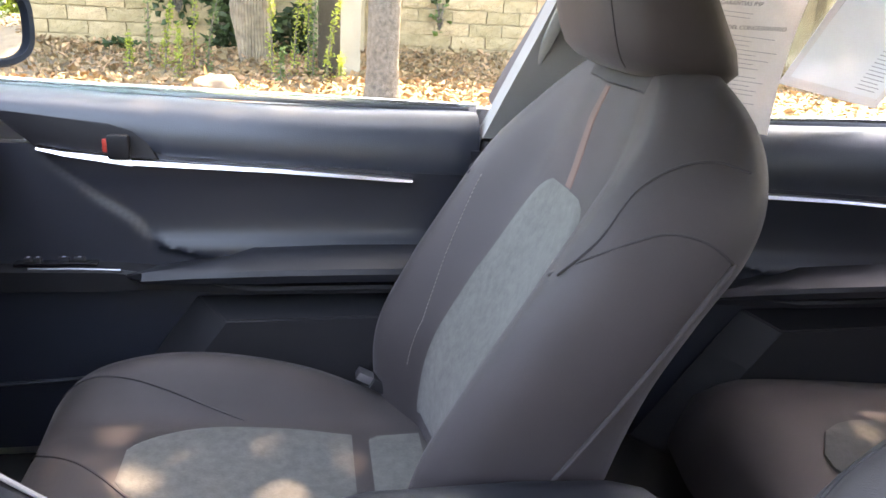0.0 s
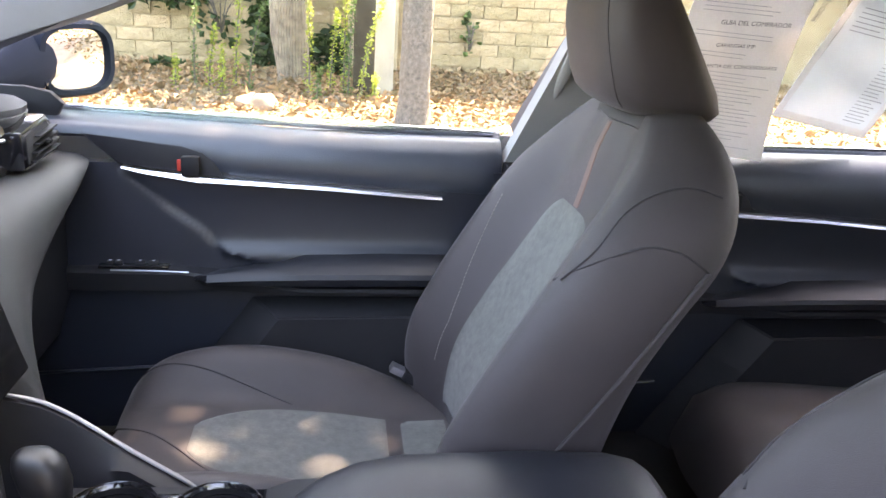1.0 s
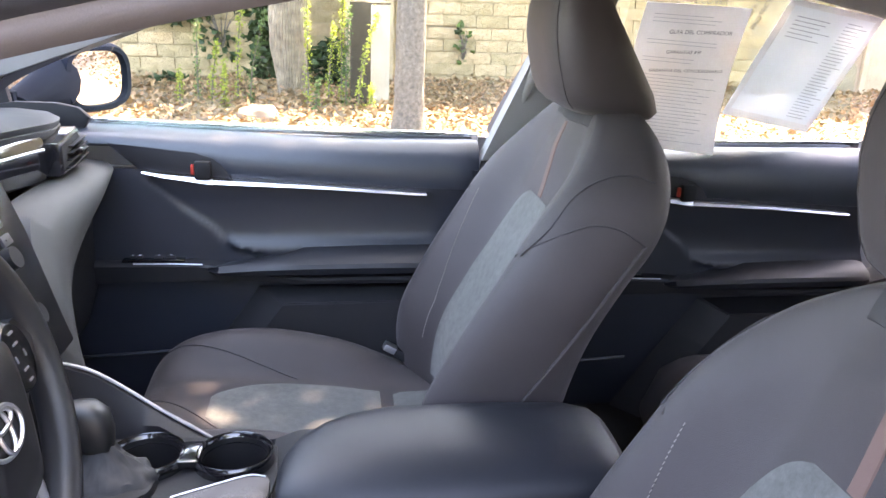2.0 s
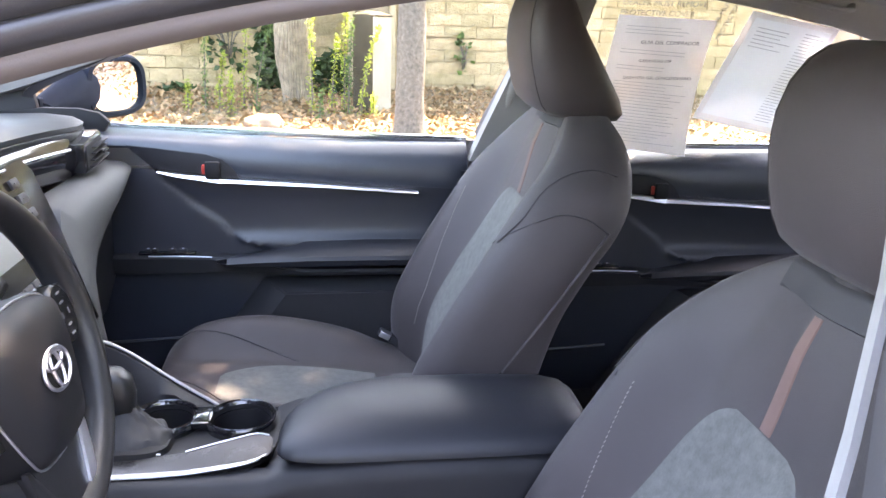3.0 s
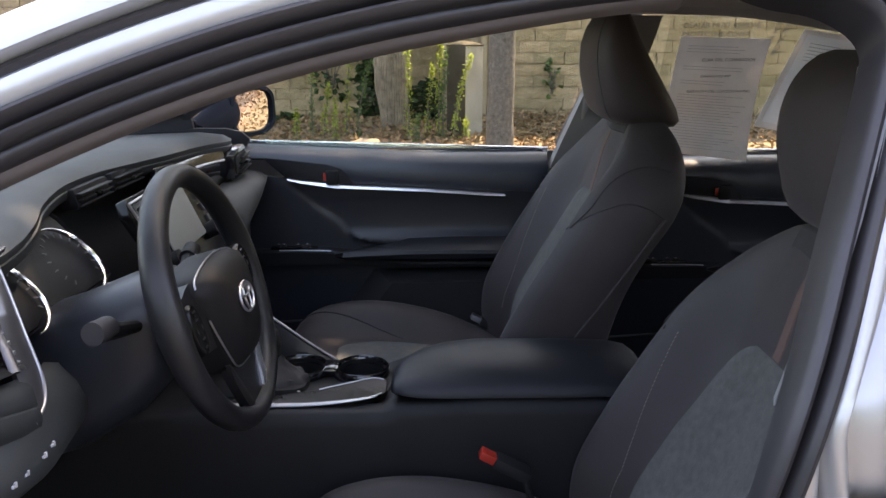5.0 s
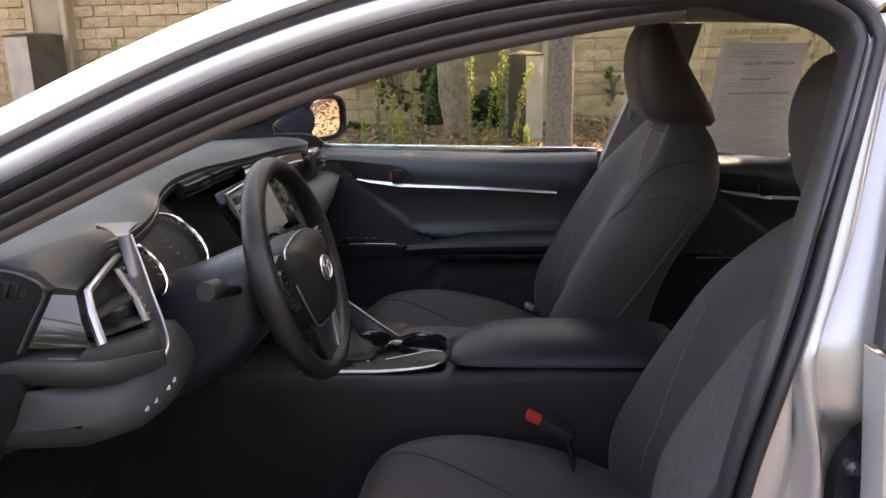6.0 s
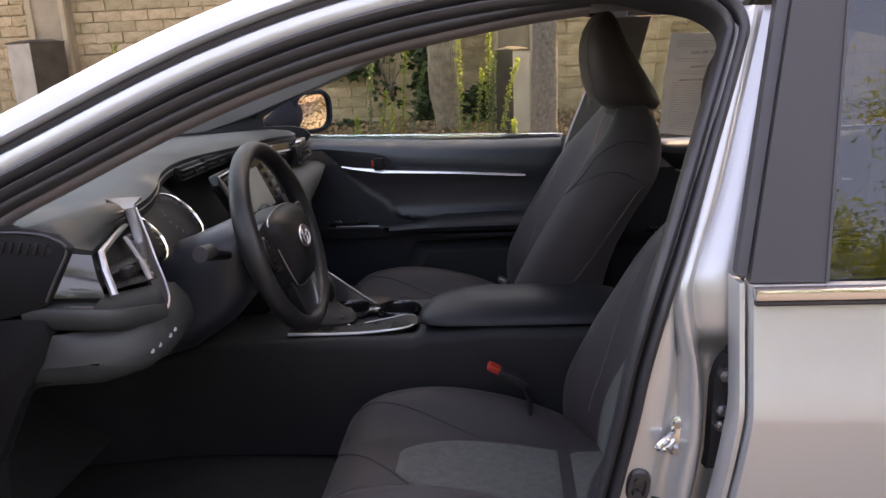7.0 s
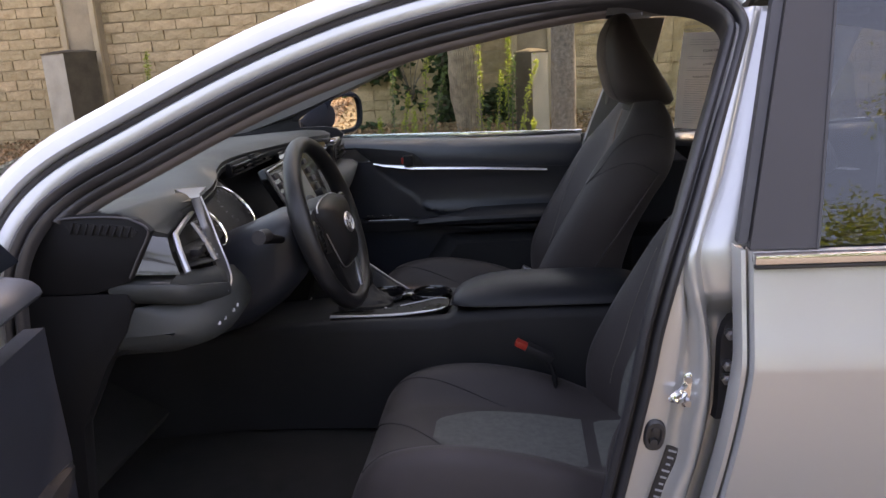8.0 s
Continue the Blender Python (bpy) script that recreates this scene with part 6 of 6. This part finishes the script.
    loft(bm, [square_ring(cx, 0.0 + 0.018, rx, ry, z, 20, 2.8) for cx, rx, ry, z in ((-0.622, 0.014, 0.014, 0.60), (-0.625, 0.013, 0.013, 0.625), (-0.627, 0.022, 0.020, 0.640), (-0.630, 0.027, 0.024, 0.665), (-0.635, 0.027, 0.024, 0.690), (-0.641, 0.020, 0.018, 0.704), (-0.645, 0.008, 0.008, 0.708))])
    part("shift_lever", bm, WHEELSKIN, con, "black gear selector knob", 60)
    # wings that rise to the dash, silver on their edge
    for s in (1,):
        up = spline([(-0.80, s * 0.165, 0.705), (-0.712, s * 0.168, 0.692), (-0.657, s * 0.168, 0.669), (-0.573, s * 0.163, 0.609), (-0.513, s * 0.155, 0.572), (-0.49, s * 0.150, 0.556)], 6)
        bm = B()
        loft(bm, [[p + V(0, 0.010 * s, -0.004), p + V(0, -0.008 * s, -0.004), V(p.x, s * (abs(p.y) - 0.03), min(p.z - 0.01, 0.60)), V(p.x, s * 0.125, 0.50), V(p.x, s * 0.165, 0.45)] for p in up])
        part("console_wing", bm, PLASTIC, con, "dark console wing")
        bm = B()
        tube(bm, up, 0.0036, 8, 0.7)
        part("wing_trim", bm, FIN, con, "satin silver wing edge")
    return con


# ---- papers on the rear side window ----
def on_rear_glass(x, z, out=0.006):
    return V(x, 0.795 - 0.5 * (z - 0.95) - out, z)


def glass_quad(corners, out, thick=0.0006, hang=0.0):
    bm = B()
    n = 8
    rows = []
    for i in range(n + 1):
        t = i / n
        row = []
        for j in range(n + 1):
            s = j / n
            x = (corners[0][0] * (1 - s) + corners[1][0] * s) * (1 - t) + (corners[3][0] * (1 - s) + corners[2][0] * s) * t
            z = (corners[0][1] * (1 - s) + corners[1][1] * s) * (1 - t) + (corners[3][1] * (1 - s) + corners[2][1] * s) * t
            row.append(on_rear_glass(x, z, out + hang * t * t + 0.0006 * math.sin(9 * s + 5 * t) + 0.25 * hang * t * s * (1 - s) * math.sin(7 * s + 4 * t) * 0.3))
        rows.append(row)
    sheet(bm, rows, thick, (0, 1, 0.4))
    return bm


def bars(corners, lines, out, seed, span=(0.08, 0.92), height=0.012, hang=0.0):
    """Plain bars in place of print that is too small to read."""
    rng = random.Random(seed)
    bm = B()
    def at(s, t):
        x = (corners[0][0] * (1 - s) + corners[1][0] * s) * (1 - t) + (corners[3][0] * (1 - s) + corners[2][0] * s) * t
        z = (corners[0][1] * (1 - s) + corners[1][1] * s) * (1 - t) + (corners[3][1] * (1 - s) + corners[2][1] * s) * t
        return on_rear_glass(x, z, out + 0.0012 + hang * t * t)
    for t in lines:
        s1 = span[0] + (span[1] - span[0]) * rng.uniform(0.6, 1.0)
        q = [at(span[0], t), at(s1, t), at(s1, t + height), at(span[0], t + height)]
        vs = [bm.verts.new(p) for p in q] + [bm.verts.new(p + V(0, 0.0003, 0)) for p in q]
        bm.faces.new(vs[:4]), bm.faces.new(vs[4:])
        for i in range(4):
            bm.faces.new((vs[i], vs[(i + 1) % 4], vs[4 + (i + 1) % 4], vs[4 + i]))
    return bm


def text_on_glass(words, x, z, size, parent, out=0.009, tilt=0.0, mat=None):
    cu = bpy.data.curves.new("lettering", "FONT")
    cu.body, cu.size, cu.extrude, cu.align_x = words, size, 0.0001, "LEFT"
    me_ob = new("lettering", cu)
    lean = math.atan(0.5)
    me_ob.matrix_basis = Matrix.Translation(on_rear_glass(x, z, out)) @ Matrix.Rotation(radians(90) - lean * -1 * 0 + lean, 4, "X") @ Matrix.Rotation(radians(tilt), 4, "Z")
    bpy.context.view_layer.update()
    dg = bpy.context.evaluated_depsgraph_get()
    me = bpy.data.meshes.new_from_object(me_ob.evaluated_get(dg))
    mw = me_ob.matrix_world.copy()
    bpy.data.objects.remove(me_ob)
    me.transform(mw)
    me.materials.clear()
    me.materials.append(mat or INK)
    ob = new("lettering", me)
    ob.parent = parent
    if parent.type == "EMPTY":
        ob.matrix_parent_inverse = Matrix.Translation(-parent.location)
    return ob


def build_papers():
    a = [(0.335, 1.25), (0.568, 1.243), (0.566, 0.916), (0.322, 0.945)]
    hang = 0.085
    guide = thing("window_notice", (0.44, 0.79, 0.93), "white printed buyers notice taped inside the rear window", "notice", "window papers")
    part("paper", glass_quad(a, 0.0065, 0.0006, hang), PAPER, guide, "white paper, thin and creased")
    part("print_bar", bars(a, [t for t in [0.07 + 0.024 * k for k in range(37)] if not (0.13 < t < 0.22 or 0.27 < t < 0.34 or 0.39 < t < 0.46)], 0.0078, 3, (0.10, 0.90), 0.0035, hang), PALEINK, guide)
    text_on_glass("GUIA DEL COMPRADOR", 0.40, 1.187, 0.013, guide, 0.0115)
    text_on_glass("GARANTIAS IMP", 0.405, 1.145, 0.011, guide, 0.0170)
    text_on_glass("GARANTIA DEL CONCESIONARIO", 0.375, 1.105, 0.011, guide, 0.0250)
    b = [(0.645, 1.268), (0.875, 1.232), (0.828, 0.962), (0.592, 1.008)]
    form = thing("window_form", (0.7, 0.72, 0.98), "pale bluish price form hung aslant inside the rear window", "notice", "window papers")
    inner = [(0.658, 1.254), (0.860, 1.222), (0.817, 0.982), (0.610, 1.022)]
    for k in range(4):
        j = (k + 1) % 4
        part("border", glass_quad([b[k], b[j], inner[j], inner[k]], 0.0085), PAPER, form, "white paper border")
    part("form_field", glass_quad(inner, 0.0090, 0.0004), BLUEPAPER, form, "pale bluish printed field")
    part("print_bar", bars(inner, [0.05 + 0.030 * k for k in range(31)], 0.0112, 8, (0.68, 0.96), 0.006), PALEINK, form)
    part("print_bar", bars(inner, [0.08 + 0.036 * k for k in range(6)], 0.0112, 9, (0.08, 0.60), 0.006), PALEINK, form)
    film = thing("protective_film", (0.55, 0.70, 1.2), "clear creased protective film with black printed lettering", "film")
    f = part("sheet", glass_quad([(0.30, 1.30), (0.86, 1.27), (0.80, 1.06), (0.30, 1.06)], 0.0045), FILM, film, "clear plastic film")
    f.visible_shadow = False
    text_on_glass("DEALER MUST REMOVE", 0.335, 1.272, 0.019, film, 0.0055)
    text_on_glass("PROTECTIVE COVER", 0.335, 1.250, 0.019, film, 0.0055)
    text_on_glass("DEALER MUST REMOVE", 0.565, 1.20, 0.017, film, 0.0055, 78)
    text_on_glass("PROTECTIVE COVER", 0.590, 1.20, 0.017, film, 0.0055, 78)
    text_on_glass("PROTECTIVE COVER", 0.655, 1.235, 0.017, film, 0.0055, -12)


# ---- plants on the bank ----
def add_leaf(verts, faces, at, length, width, rng, droop=0.3, up=None):
    d = Vector((rng.uniform(-1, 1), rng.uniform(-1, 1), rng.uniform(-0.6, 0.5))) if up is None else Vector(up)
    d.normalize()
    side = d.cross(Vector((rng.uniform(-1, 1), rng.uniform(-1, 1), rng.uniform(-1, 1)))).normalized()
    nrm = d.cross(side)
    i = len(verts)
    m = Vector(at) + d * length * 0.5 + nrm * length * 0.10
    verts += [tuple(at), tuple(m + side * width / 2), tuple(Vector(at) + d * length - nrm * droop * length * 0.3), tuple(m - side * width / 2)]
    faces += [(i, i + 1, i + 2), (i, i + 2, i + 3)]


def leaf_part(name, verts, faces, mat, parent, label="", kind=""):
    me = bpy.data.meshes.new(name)
    me.from_pydata(verts, [], faces)
    me.materials.append(mat)
    ob = new(name, me)
    if parent is not None:
        ob.parent = parent
        ob.matrix_parent_inverse = Matrix.Translation(-parent.location) if parent.type == "EMPTY" else Matrix()
    if label:
        ob["label"] = label
    if kind:
        ob["kind"] = kind
    return ob


def build_litter():
    rng = random.Random(11)
    verts, faces = [], []
    for k in range(62000):
        x = rng.uniform(-7.5, 8.4)
        y = 2.6 + 3.05 * rng.random() ** 0.8
        if x > 1.5 and rng.random() < 0.5:
            continue
        z = bank_height(x, y) + rng.uniform(0.004, 0.045)
        s = rng.uniform(0.018, 0.046) if k % 9 else rng.uniform(0.05, 0.085)
        add_leaf(verts, faces, (x, y, z), s, s * rng.uniform(0.5, 0.8), rng, 0.5, (rng.uniform(-1, 1), rng.uniform(-1, 1), rng.uniform(-0.25, 0.45)))
    ob = leaf_part("leaf_litter", verts, faces, LITTER, None)
    tagged(ob, "dry brown and orange fallen leaves over the bank", "leaves", kind="stuff")


def trunk_mesh(line, radii, bark, seed, n=18):
    rng = random.Random(seed)
    bm = B()
    pts = spline(line, 8)
    m = len(pts)
    rings = []
    for i, p in enumerate(pts):
        r = lerp_table([(j / (len(radii) - 1), v) for j, v in enumerate(radii)], i / (m - 1))
        rings.append([p + V(math.cos(a), math.sin(a), 0) * r * (1 + 0.10 * noise.noise((math.cos(a) * 1.4 + seed, math.sin(a) * 1.4, p.z * 2.2)) + 0.06 * noise.noise((a * 3 + seed, p.z * 9, 0))) for a in [2 * math.pi * k / n for k in range(n)]])
    loft(bm, rings)
    return bm


def build_tree(name, line, radii, bark, crown_at, crown_r, seed, label, count, leaf=1.0, mat=None):
    base = Vector(line[0])
    tree = thing(name, base, label, "tree", "trees")
    trunk = part("trunk", trunk_mesh(line, radii, bark, seed), bark, tree, "", 60)
    rng = random.Random(seed)
    top = Vector(line[-1])
    tips = []
    for k in range(13):
        a = 2 * math.pi * k / 13 * 3 + rng.uniform(-0.3, 0.3)
        c = Vector(crown_at) + V(math.cos(a) * crown_r * (0.15 + 0.8 * ((k * 5) % 13) / 12), math.sin(a) * crown_r * (0.15 + 0.8 * ((k * 5) % 13) / 12), rng.uniform(-0.6, 0.9) * crown_r * 0.5)
        start = top.lerp(base, rng.uniform(0.0, 0.25))
        bm = B()
        tube(bm, spline([start, start.lerp(c, 0.4) + V(0, 0, 0.25), c], 5), radii[-1] * 0.5, 7, taper=lambda t: 1 - 0.8 * t)
        part("limb", bm, bark, tree)
        tips += [start.lerp(c, t) + V(0, 0, 0.2 * (1 - t)) for t in (0.55, 0.75, 0.9, 1.0)]
    verts, faces = [], []
    clumps = [Vector(t) + V(rng.gauss(0, 0.3), rng.gauss(0, 0.3), rng.gauss(0, 0.25)) for t in tips for q in range(3)]
    for k in range(count):
        c = rng.choice(clumps)
        p = c + V(rng.gauss(0, 0.26), rng.gauss(0, 0.26), rng.gauss(0, 0.2))
        s = rng.uniform(0.07, 0.13) * leaf
        add_leaf(verts, faces, p, s, s * 0.55, rng)
    leaf_part("crown", verts, faces, mat or LEAF, tree, "loose green crown with gaps")
    return tree


def build_vine(name, line, count, spread, mat, size, seed, label, group):
    """Upright or hanging stem with small leaves along it."""
    pts = spline(line, 8)
    plant = thing(name, pts[0], label, "plant", group)
    bm = B()
    tube(bm, pts, 0.006, 6, taper=lambda t: 1.1 - 0.8 * t)
    part("stem", bm, BARK_DARK, plant)
    rng = random.Random(seed)
    verts, faces = [], []
    for k in range(count):
        t = rng.random()
        p = pts[min(len(pts) - 1, int(t * len(pts)))]
        w = spread * (1.0 - 0.55 * t)
        q = p + V(rng.gauss(0, w), rng.gauss(0, w), rng.gauss(0, 0.02))
        s = size * rng.uniform(0.6, 1.3)
        add_leaf(verts, faces, q, s, s * 0.6, rng)
    leaf_part("leaves", verts, faces, mat, plant)
    return plant


def build_bush(name, at, size, count, mat, leaf, seed, label):
    plant = thing(name, at, label, "plant", "ivy clumps")
    rng = random.Random(seed)
    at = Vector(at)
    bm = B()
    clumps = []
    for k in range(14):
        c = at + V(rng.uniform(-1, 1) * size[0], rng.uniform(-1, 0.3) * size[1], rng.random() * size[2])
        clumps.append(c)
        tube(bm, spline([at, at.lerp(c, 0.5) + V(0, -0.03, 0.05), c], 4), 0.006, 5, taper=lambda t: 1 - 0.7 * t)
    part("stems", bm, BARK_DARK, plant)
    verts, faces = [], []
    for k in range(count):
        c = rng.choice(clumps)
        add_leaf(verts, faces, c + V(rng.gauss(0, size[0] * 0.22), rng.gauss(0, size[1] * 0.3), rng.gauss(0, size[2] * 0.13)), leaf * rng.uniform(0.6, 1.3), leaf * 0.7, rng)
    leaf_part("leaves", verts, faces, mat, plant)
    return plant


def build_hedge():
    """Dense row of foliage out of view, added to block low sky and darken reflections."""
    rng = random.Random(77)
    verts, faces = [], []
    for k in range(26000):
        x = rng.uniform(-24, 26)
        top = 3.9 + 0.6 * noise.noise((x * 0.35, 0, 0)) + 0.35 * noise.noise((x * 1.3, 4, 0))
        s = rng.uniform(0.22, 0.42)
        add_leaf(verts, faces, (x, -10.5 + rng.gauss(0, 0.6), max(0.02, top * rng.random() ** 0.75)), s, s * 0.6, rng)
    tagged(leaf_part("hedge", verts, faces, LEAF, None), "unseen tall green hedge added to block low sky light", "hedge", kind="stuff")


def build_bank_things():
    g = bank_height
    build_tree("tree", [(-0.63, 5.02, 0.40), (-0.64, 5.0, 0.62), (-0.67, 5.0, 0.95), (-0.64, 5.02, 1.4), (-0.56, 5.05, 2.0), (-0.60, 5.0, 3.2), (-0.8, 4.9, 4.6)], [0.150, 0.118, 0.130, 0.155, 0.165, 0.13, 0.09], BARK, (3.1, 3.0, 6.3), 2.6, 21, "thick pale tree trunk with furrowed peeling bark", 17000)
    build_tree("tree", [(0.13, 3.82, 0.36), (0.13, 3.82, 0.55), (0.135, 3.82, 0.9), (0.14, 3.83, 1.5), (0.15, 3.83, 2.6), (0.4, 3.8, 5.6)], [0.135, 0.098, 0.088, 0.085, 0.08, 0.05], BARK_DARK, (1.2, 3.2, 8.4), 2.1, 87, "slim dark tree trunk with finely cracked bark", 13000)
    # square posts standing edgewise before the wall's piers
    for px, py, top, w, turn, dark in ((-0.078, 4.60, 1.19, 0.195, 45, -1), (-4.449, 5.285, 1.44, 0.35, 63.6, 1)):
        post = thing("concrete_post", (px, py, 0.45), "weathered square concrete post with a painted-shade, stained side and stained top", "post", "posts")
        at = Matrix.Translation((px, py, 0.30)) @ Matrix.Rotation(radians(turn), 4, "Z")
        h = top - 0.30
        bm = B()
        block(bm, (w, w, h), (0, 0, h / 2), 0.010)
        bmesh.ops.transform(bm, matrix=at, verts=bm.verts)
        part("shaft", bm, POST, post)
        # dark skin paints shade and grime on one face; lumpy stained crown over the edge
        bm = B()
        rows = []
        for k in range(9):
            v = h * k / 8
            rows.append([V(-w / 2 - 0.003, 0.97 * w * (q / 6 - 0.5), v + (0.010 * noise.noise((q * 0.9, px, 1.0)) if k == 8 else 0.0)) for q in range(7)])
        sheet(bm, rows, 0.004, (1, 0, 0))
        bmesh.ops.transform(bm, matrix=at @ (Matrix.Rotation(radians(90), 4, "Z") if dark > 0 else Matrix.Identity(4)), verts=bm.verts)
        part("stained_face", bm, GRIME_SHADE, post, "grimy side of the post with its shade painted dark")
        bm = B()
        rows = []
        for a in range(9):
            rows.append([V(w * (a / 8 - 0.5) * 1.03, w * (q / 8 - 0.5) * 1.03, h + 0.004 + 0.030 * math.sin(math.pi * a / 8) ** 0.5 * math.sin(math.pi * q / 8) ** 0.5 * (0.8 + 0.5 * noise.noise((a * 0.5, q * 0.5, px)))) for q in range(9)])
        sheet(bm, rows, 0.012, (0, 0, -1))
        bmesh.ops.transform(bm, matrix=at, verts=bm.verts)
        part("crown", bm, GRIME_SHADE, post, "dark lichen-stained top", 60)
    for x, w in ((-0.05, 0.38), (-4.46, 0.37), (4.2, 0.36)):
        bm = B()
        block(bm, (w, 0.20, 3.0), (x, WALL_Y - 0.03, 1.42), 0.015)
        pier = tagged(part("wall_pier", bm, CONCRETE, None), "plastered tan pier of the block wall with raised edges", "wall pier", "wall piers", "structure")
        for e in (-1, 1):
            bm = B()
            block(bm, (0.055, 0.05, 3.0), (x + e * (w / 2 - 0.022), WALL_Y - 0.133, 1.42), 0.012)
            part("edge_moulding", bm, MORTAR, pier)
    rock = thing("rock", (-0.82, 4.1, 0.42), "pale rounded rock among dry leaves", "rock")
    bm = B()
    bmesh.ops.create_icosphere(bm, subdivisions=3, radius=1.0)
    for v in bm.verts:
        v.co = V(-0.80, 4.1, g(-0.8, 4.1) + 0.02) + Vector((v.co.x * 0.14, v.co.y * 0.11, v.co.z * 0.075)) * (1 + 0.25 * noise.noise(v.co * 1.7))
    part("stone", bm, ROCK, rock, "", 60)
    rng = random.Random(4)
    for k, (x, y, h, lean) in enumerate(((-1.24, 4.5, 0.80, 0.03), (-1.15, 4.5, 0.40, 0.05), (-1.36, 4.5, 0.22, 0.0), (-0.98, 4.5, 0.85, 0.07), (-0.90, 4.5, 0.60, 0.12), (-0.505, 4.5, 0.95, 0.0), (-0.37, 4.5, 0.55, 0.05),
                                         (-0.28, 4.5, 0.85, 0.02), (-0.25, 4.45, 0.65, 0.03), (-0.17, 4.35, 0.62, 0.13), (-0.08, 4.3, 0.16, 0.0), (-1.05, 4.4, 0.30, 0.0), (-0.45, 4.3, 0.20, 0.02), (0.20, 4.2, 0.14, 0.0), (-2.9, 4.4, 0.7, 0.1), (-3.4, 4.5, 0.9, 0.1))):
        z = g(x, y)
        build_vine("climbing_shoot", [(x, y, z), (x + lean * 0.2, y, z + h * 0.4), (x + lean * 0.6, y + 0.03, z + h * 0.75), (x + lean, y, z + h)], int(120 + 420 * h), 0.015, LEAF_YELLOW if k % 4 else LEAF, 0.021, 30 + k, "yellow-green leafy shoot rising from the leaf litter", "climbing shoots")
    ivy = "dark green ivy against the block wall"
    build_bush("ivy_clump", (-0.90, 5.5, 0.60), (0.085, 0.15, 1.5), 750, LEAF_DARK, 0.09, 41, ivy)
    build_bush("ivy_clump", (-0.42, 5.45, 0.42), (0.11, 0.15, 0.48), 420, LEAF_DARK, 0.09, 42, ivy)
    build_bush("ivy_clump", (-1.55, 5.6, 0.98), (0.28, 0.05, 0.12), 110, LEAF_DARK, 0.08, 43, ivy)
    build_bush("ivy_clump", (-1.22, 5.6, 0.80), (0.16, 0.06, 0.45), 90, LEAF_DARK, 0.08, 46, ivy)
    build_bush("ivy_clump", (-1.55, 5.3, 0.50), (0.16, 0.12, 0.12), 110, LEAF_DARK, 0.07, 44, "low green ivy in dry leaves")
    build_bush("ivy_clump", (0.74, 5.64, 0.75), (0.06, 0.03, 0.32), 30, LEAF, 0.07, 45, "sparse green ivy sprig against the block wall")
    # tree across the parking ground, which the glass mirrors; yellow leaf colour stands for sunlit leaves
    build_tree("tree", [(5.5, -9.0, 0.0), (5.5, -9.0, 0.8), (5.45, -9.0, 2.6), (5.4, -9.0, 5.4)], [0.26, 0.20, 0.16, 0.11], BARK_DARK, (5.6, -9.2, 6.7), 3.0, 51, "round green tree across the parking ground", 34000, 0.75, LEAF_YELLOW)
    build_tree("tree", [(8.4, 5.0, 0.5), (8.4, 5.0, 1.2), (8.5, 4.9, 2.4), (8.7, 4.6, 4.0)], [0.22, 0.16, 0.14, 0.09], BARK_DARK, (9.3, 3.0, 5.6), 3.0, 52, "leafy tree added behind the car to shade the bank", 22000)
    build_tree("tree", [(-1.9, 6.7, 0.0), (-1.9, 6.7, 1.2), (-1.95, 6.6, 2.6), (-1.9, 6.4, 4.4)], [0.20, 0.15, 0.13, 0.09], BARK_DARK, (-1.9, 5.5, 5.9), 1.5, 53, "unseen leafy tree added behind the wall to shade it", 20000)
    build_hedge()
    for k, (x, y, h) in enumerate(((9.6, 2.7, 1.0), (10.2, 3.6, 1.3), (11.0, 4.6, 1.5), (10.6, 2.0, 0.9), (9.4, 4.4, 1.1))):
        build_bush("shrub", (x, y, 0.02 if y < 2.3 else 0.0), (0.45, 0.45, h), 900, LEAF_YELLOW if k % 2 else LEAF, 0.12, 60 + k, "leafy yellow-green shrub beyond the paved ground")


# ---- assembly ----
build_ground()
wall = build_wall()
car = build_body()
build_rear_door_outside(car)
front_door = build_inner_door(car, 0.0, 0.0, -0.98, 0.015, (-0.705, -0.104, -0.562), -0.575, "closed front passenger door with dark padded panel and chrome strip", True)
door_glass(front_door, DOOR_GLASS, "door_glass", GLASS, "clear side window")
door_skin_outside(front_door, -1.07, 0.10)
build_mirror(front_door)
rear_door = build_inner_door(car, 1.08, -0.046, 0.10, 0.98, (0.375, 0.92, 0.52), 0.47, "closed rear passenger door with dark padded panel and chrome strip", False)
door_glass(rear_door, [(0.20, 0.922), (0.95, 0.925), (0.88, 1.12), (0.72, 1.28), (0.28, 1.32)], "door_glass", GLASS, "clear rear side window")
door_skin_outside(rear_door, 0.11, 0.98)
build_driver_door()
passenger_seat = build_seat()
driver_seat = copy_thing(passenger_seat, pose(-0.3 + 0.14, -0.388, 0.28 - 0.065))
for child in driver_seat.children:
    kind = child.name.split(".")[0]
    if kind == "headrest":
        child.matrix_basis = Matrix.Translation((0.010, 0, -0.014)) @ child.matrix_basis
    elif kind in ("backrest", "back_insert", "copper_stripe", "stitch_line", "wing_seam", "side_seam", "side_piping", "shoulder_flap", "headrest_post", "post_collar", "collar_plate"):
        child.matrix_basis = Matrix.Translation((-0.020, 0, -0.032)) @ child.matrix_basis
build_rear_seat()
build_dashboard()
build_steering_wheel()
build_console()
build_buckle(-0.205, -0.205, 0.545, "seat_belt_buckle", "black seat belt buckle with a red button", True)
build_buckle(-0.185, 0.60, 0.500, "seat_belt_buckle", "silver seat belt anchor beside the passenger seat", False)
build_papers()
build_litter()
build_bank_things()
build_wall_blocks(wall)
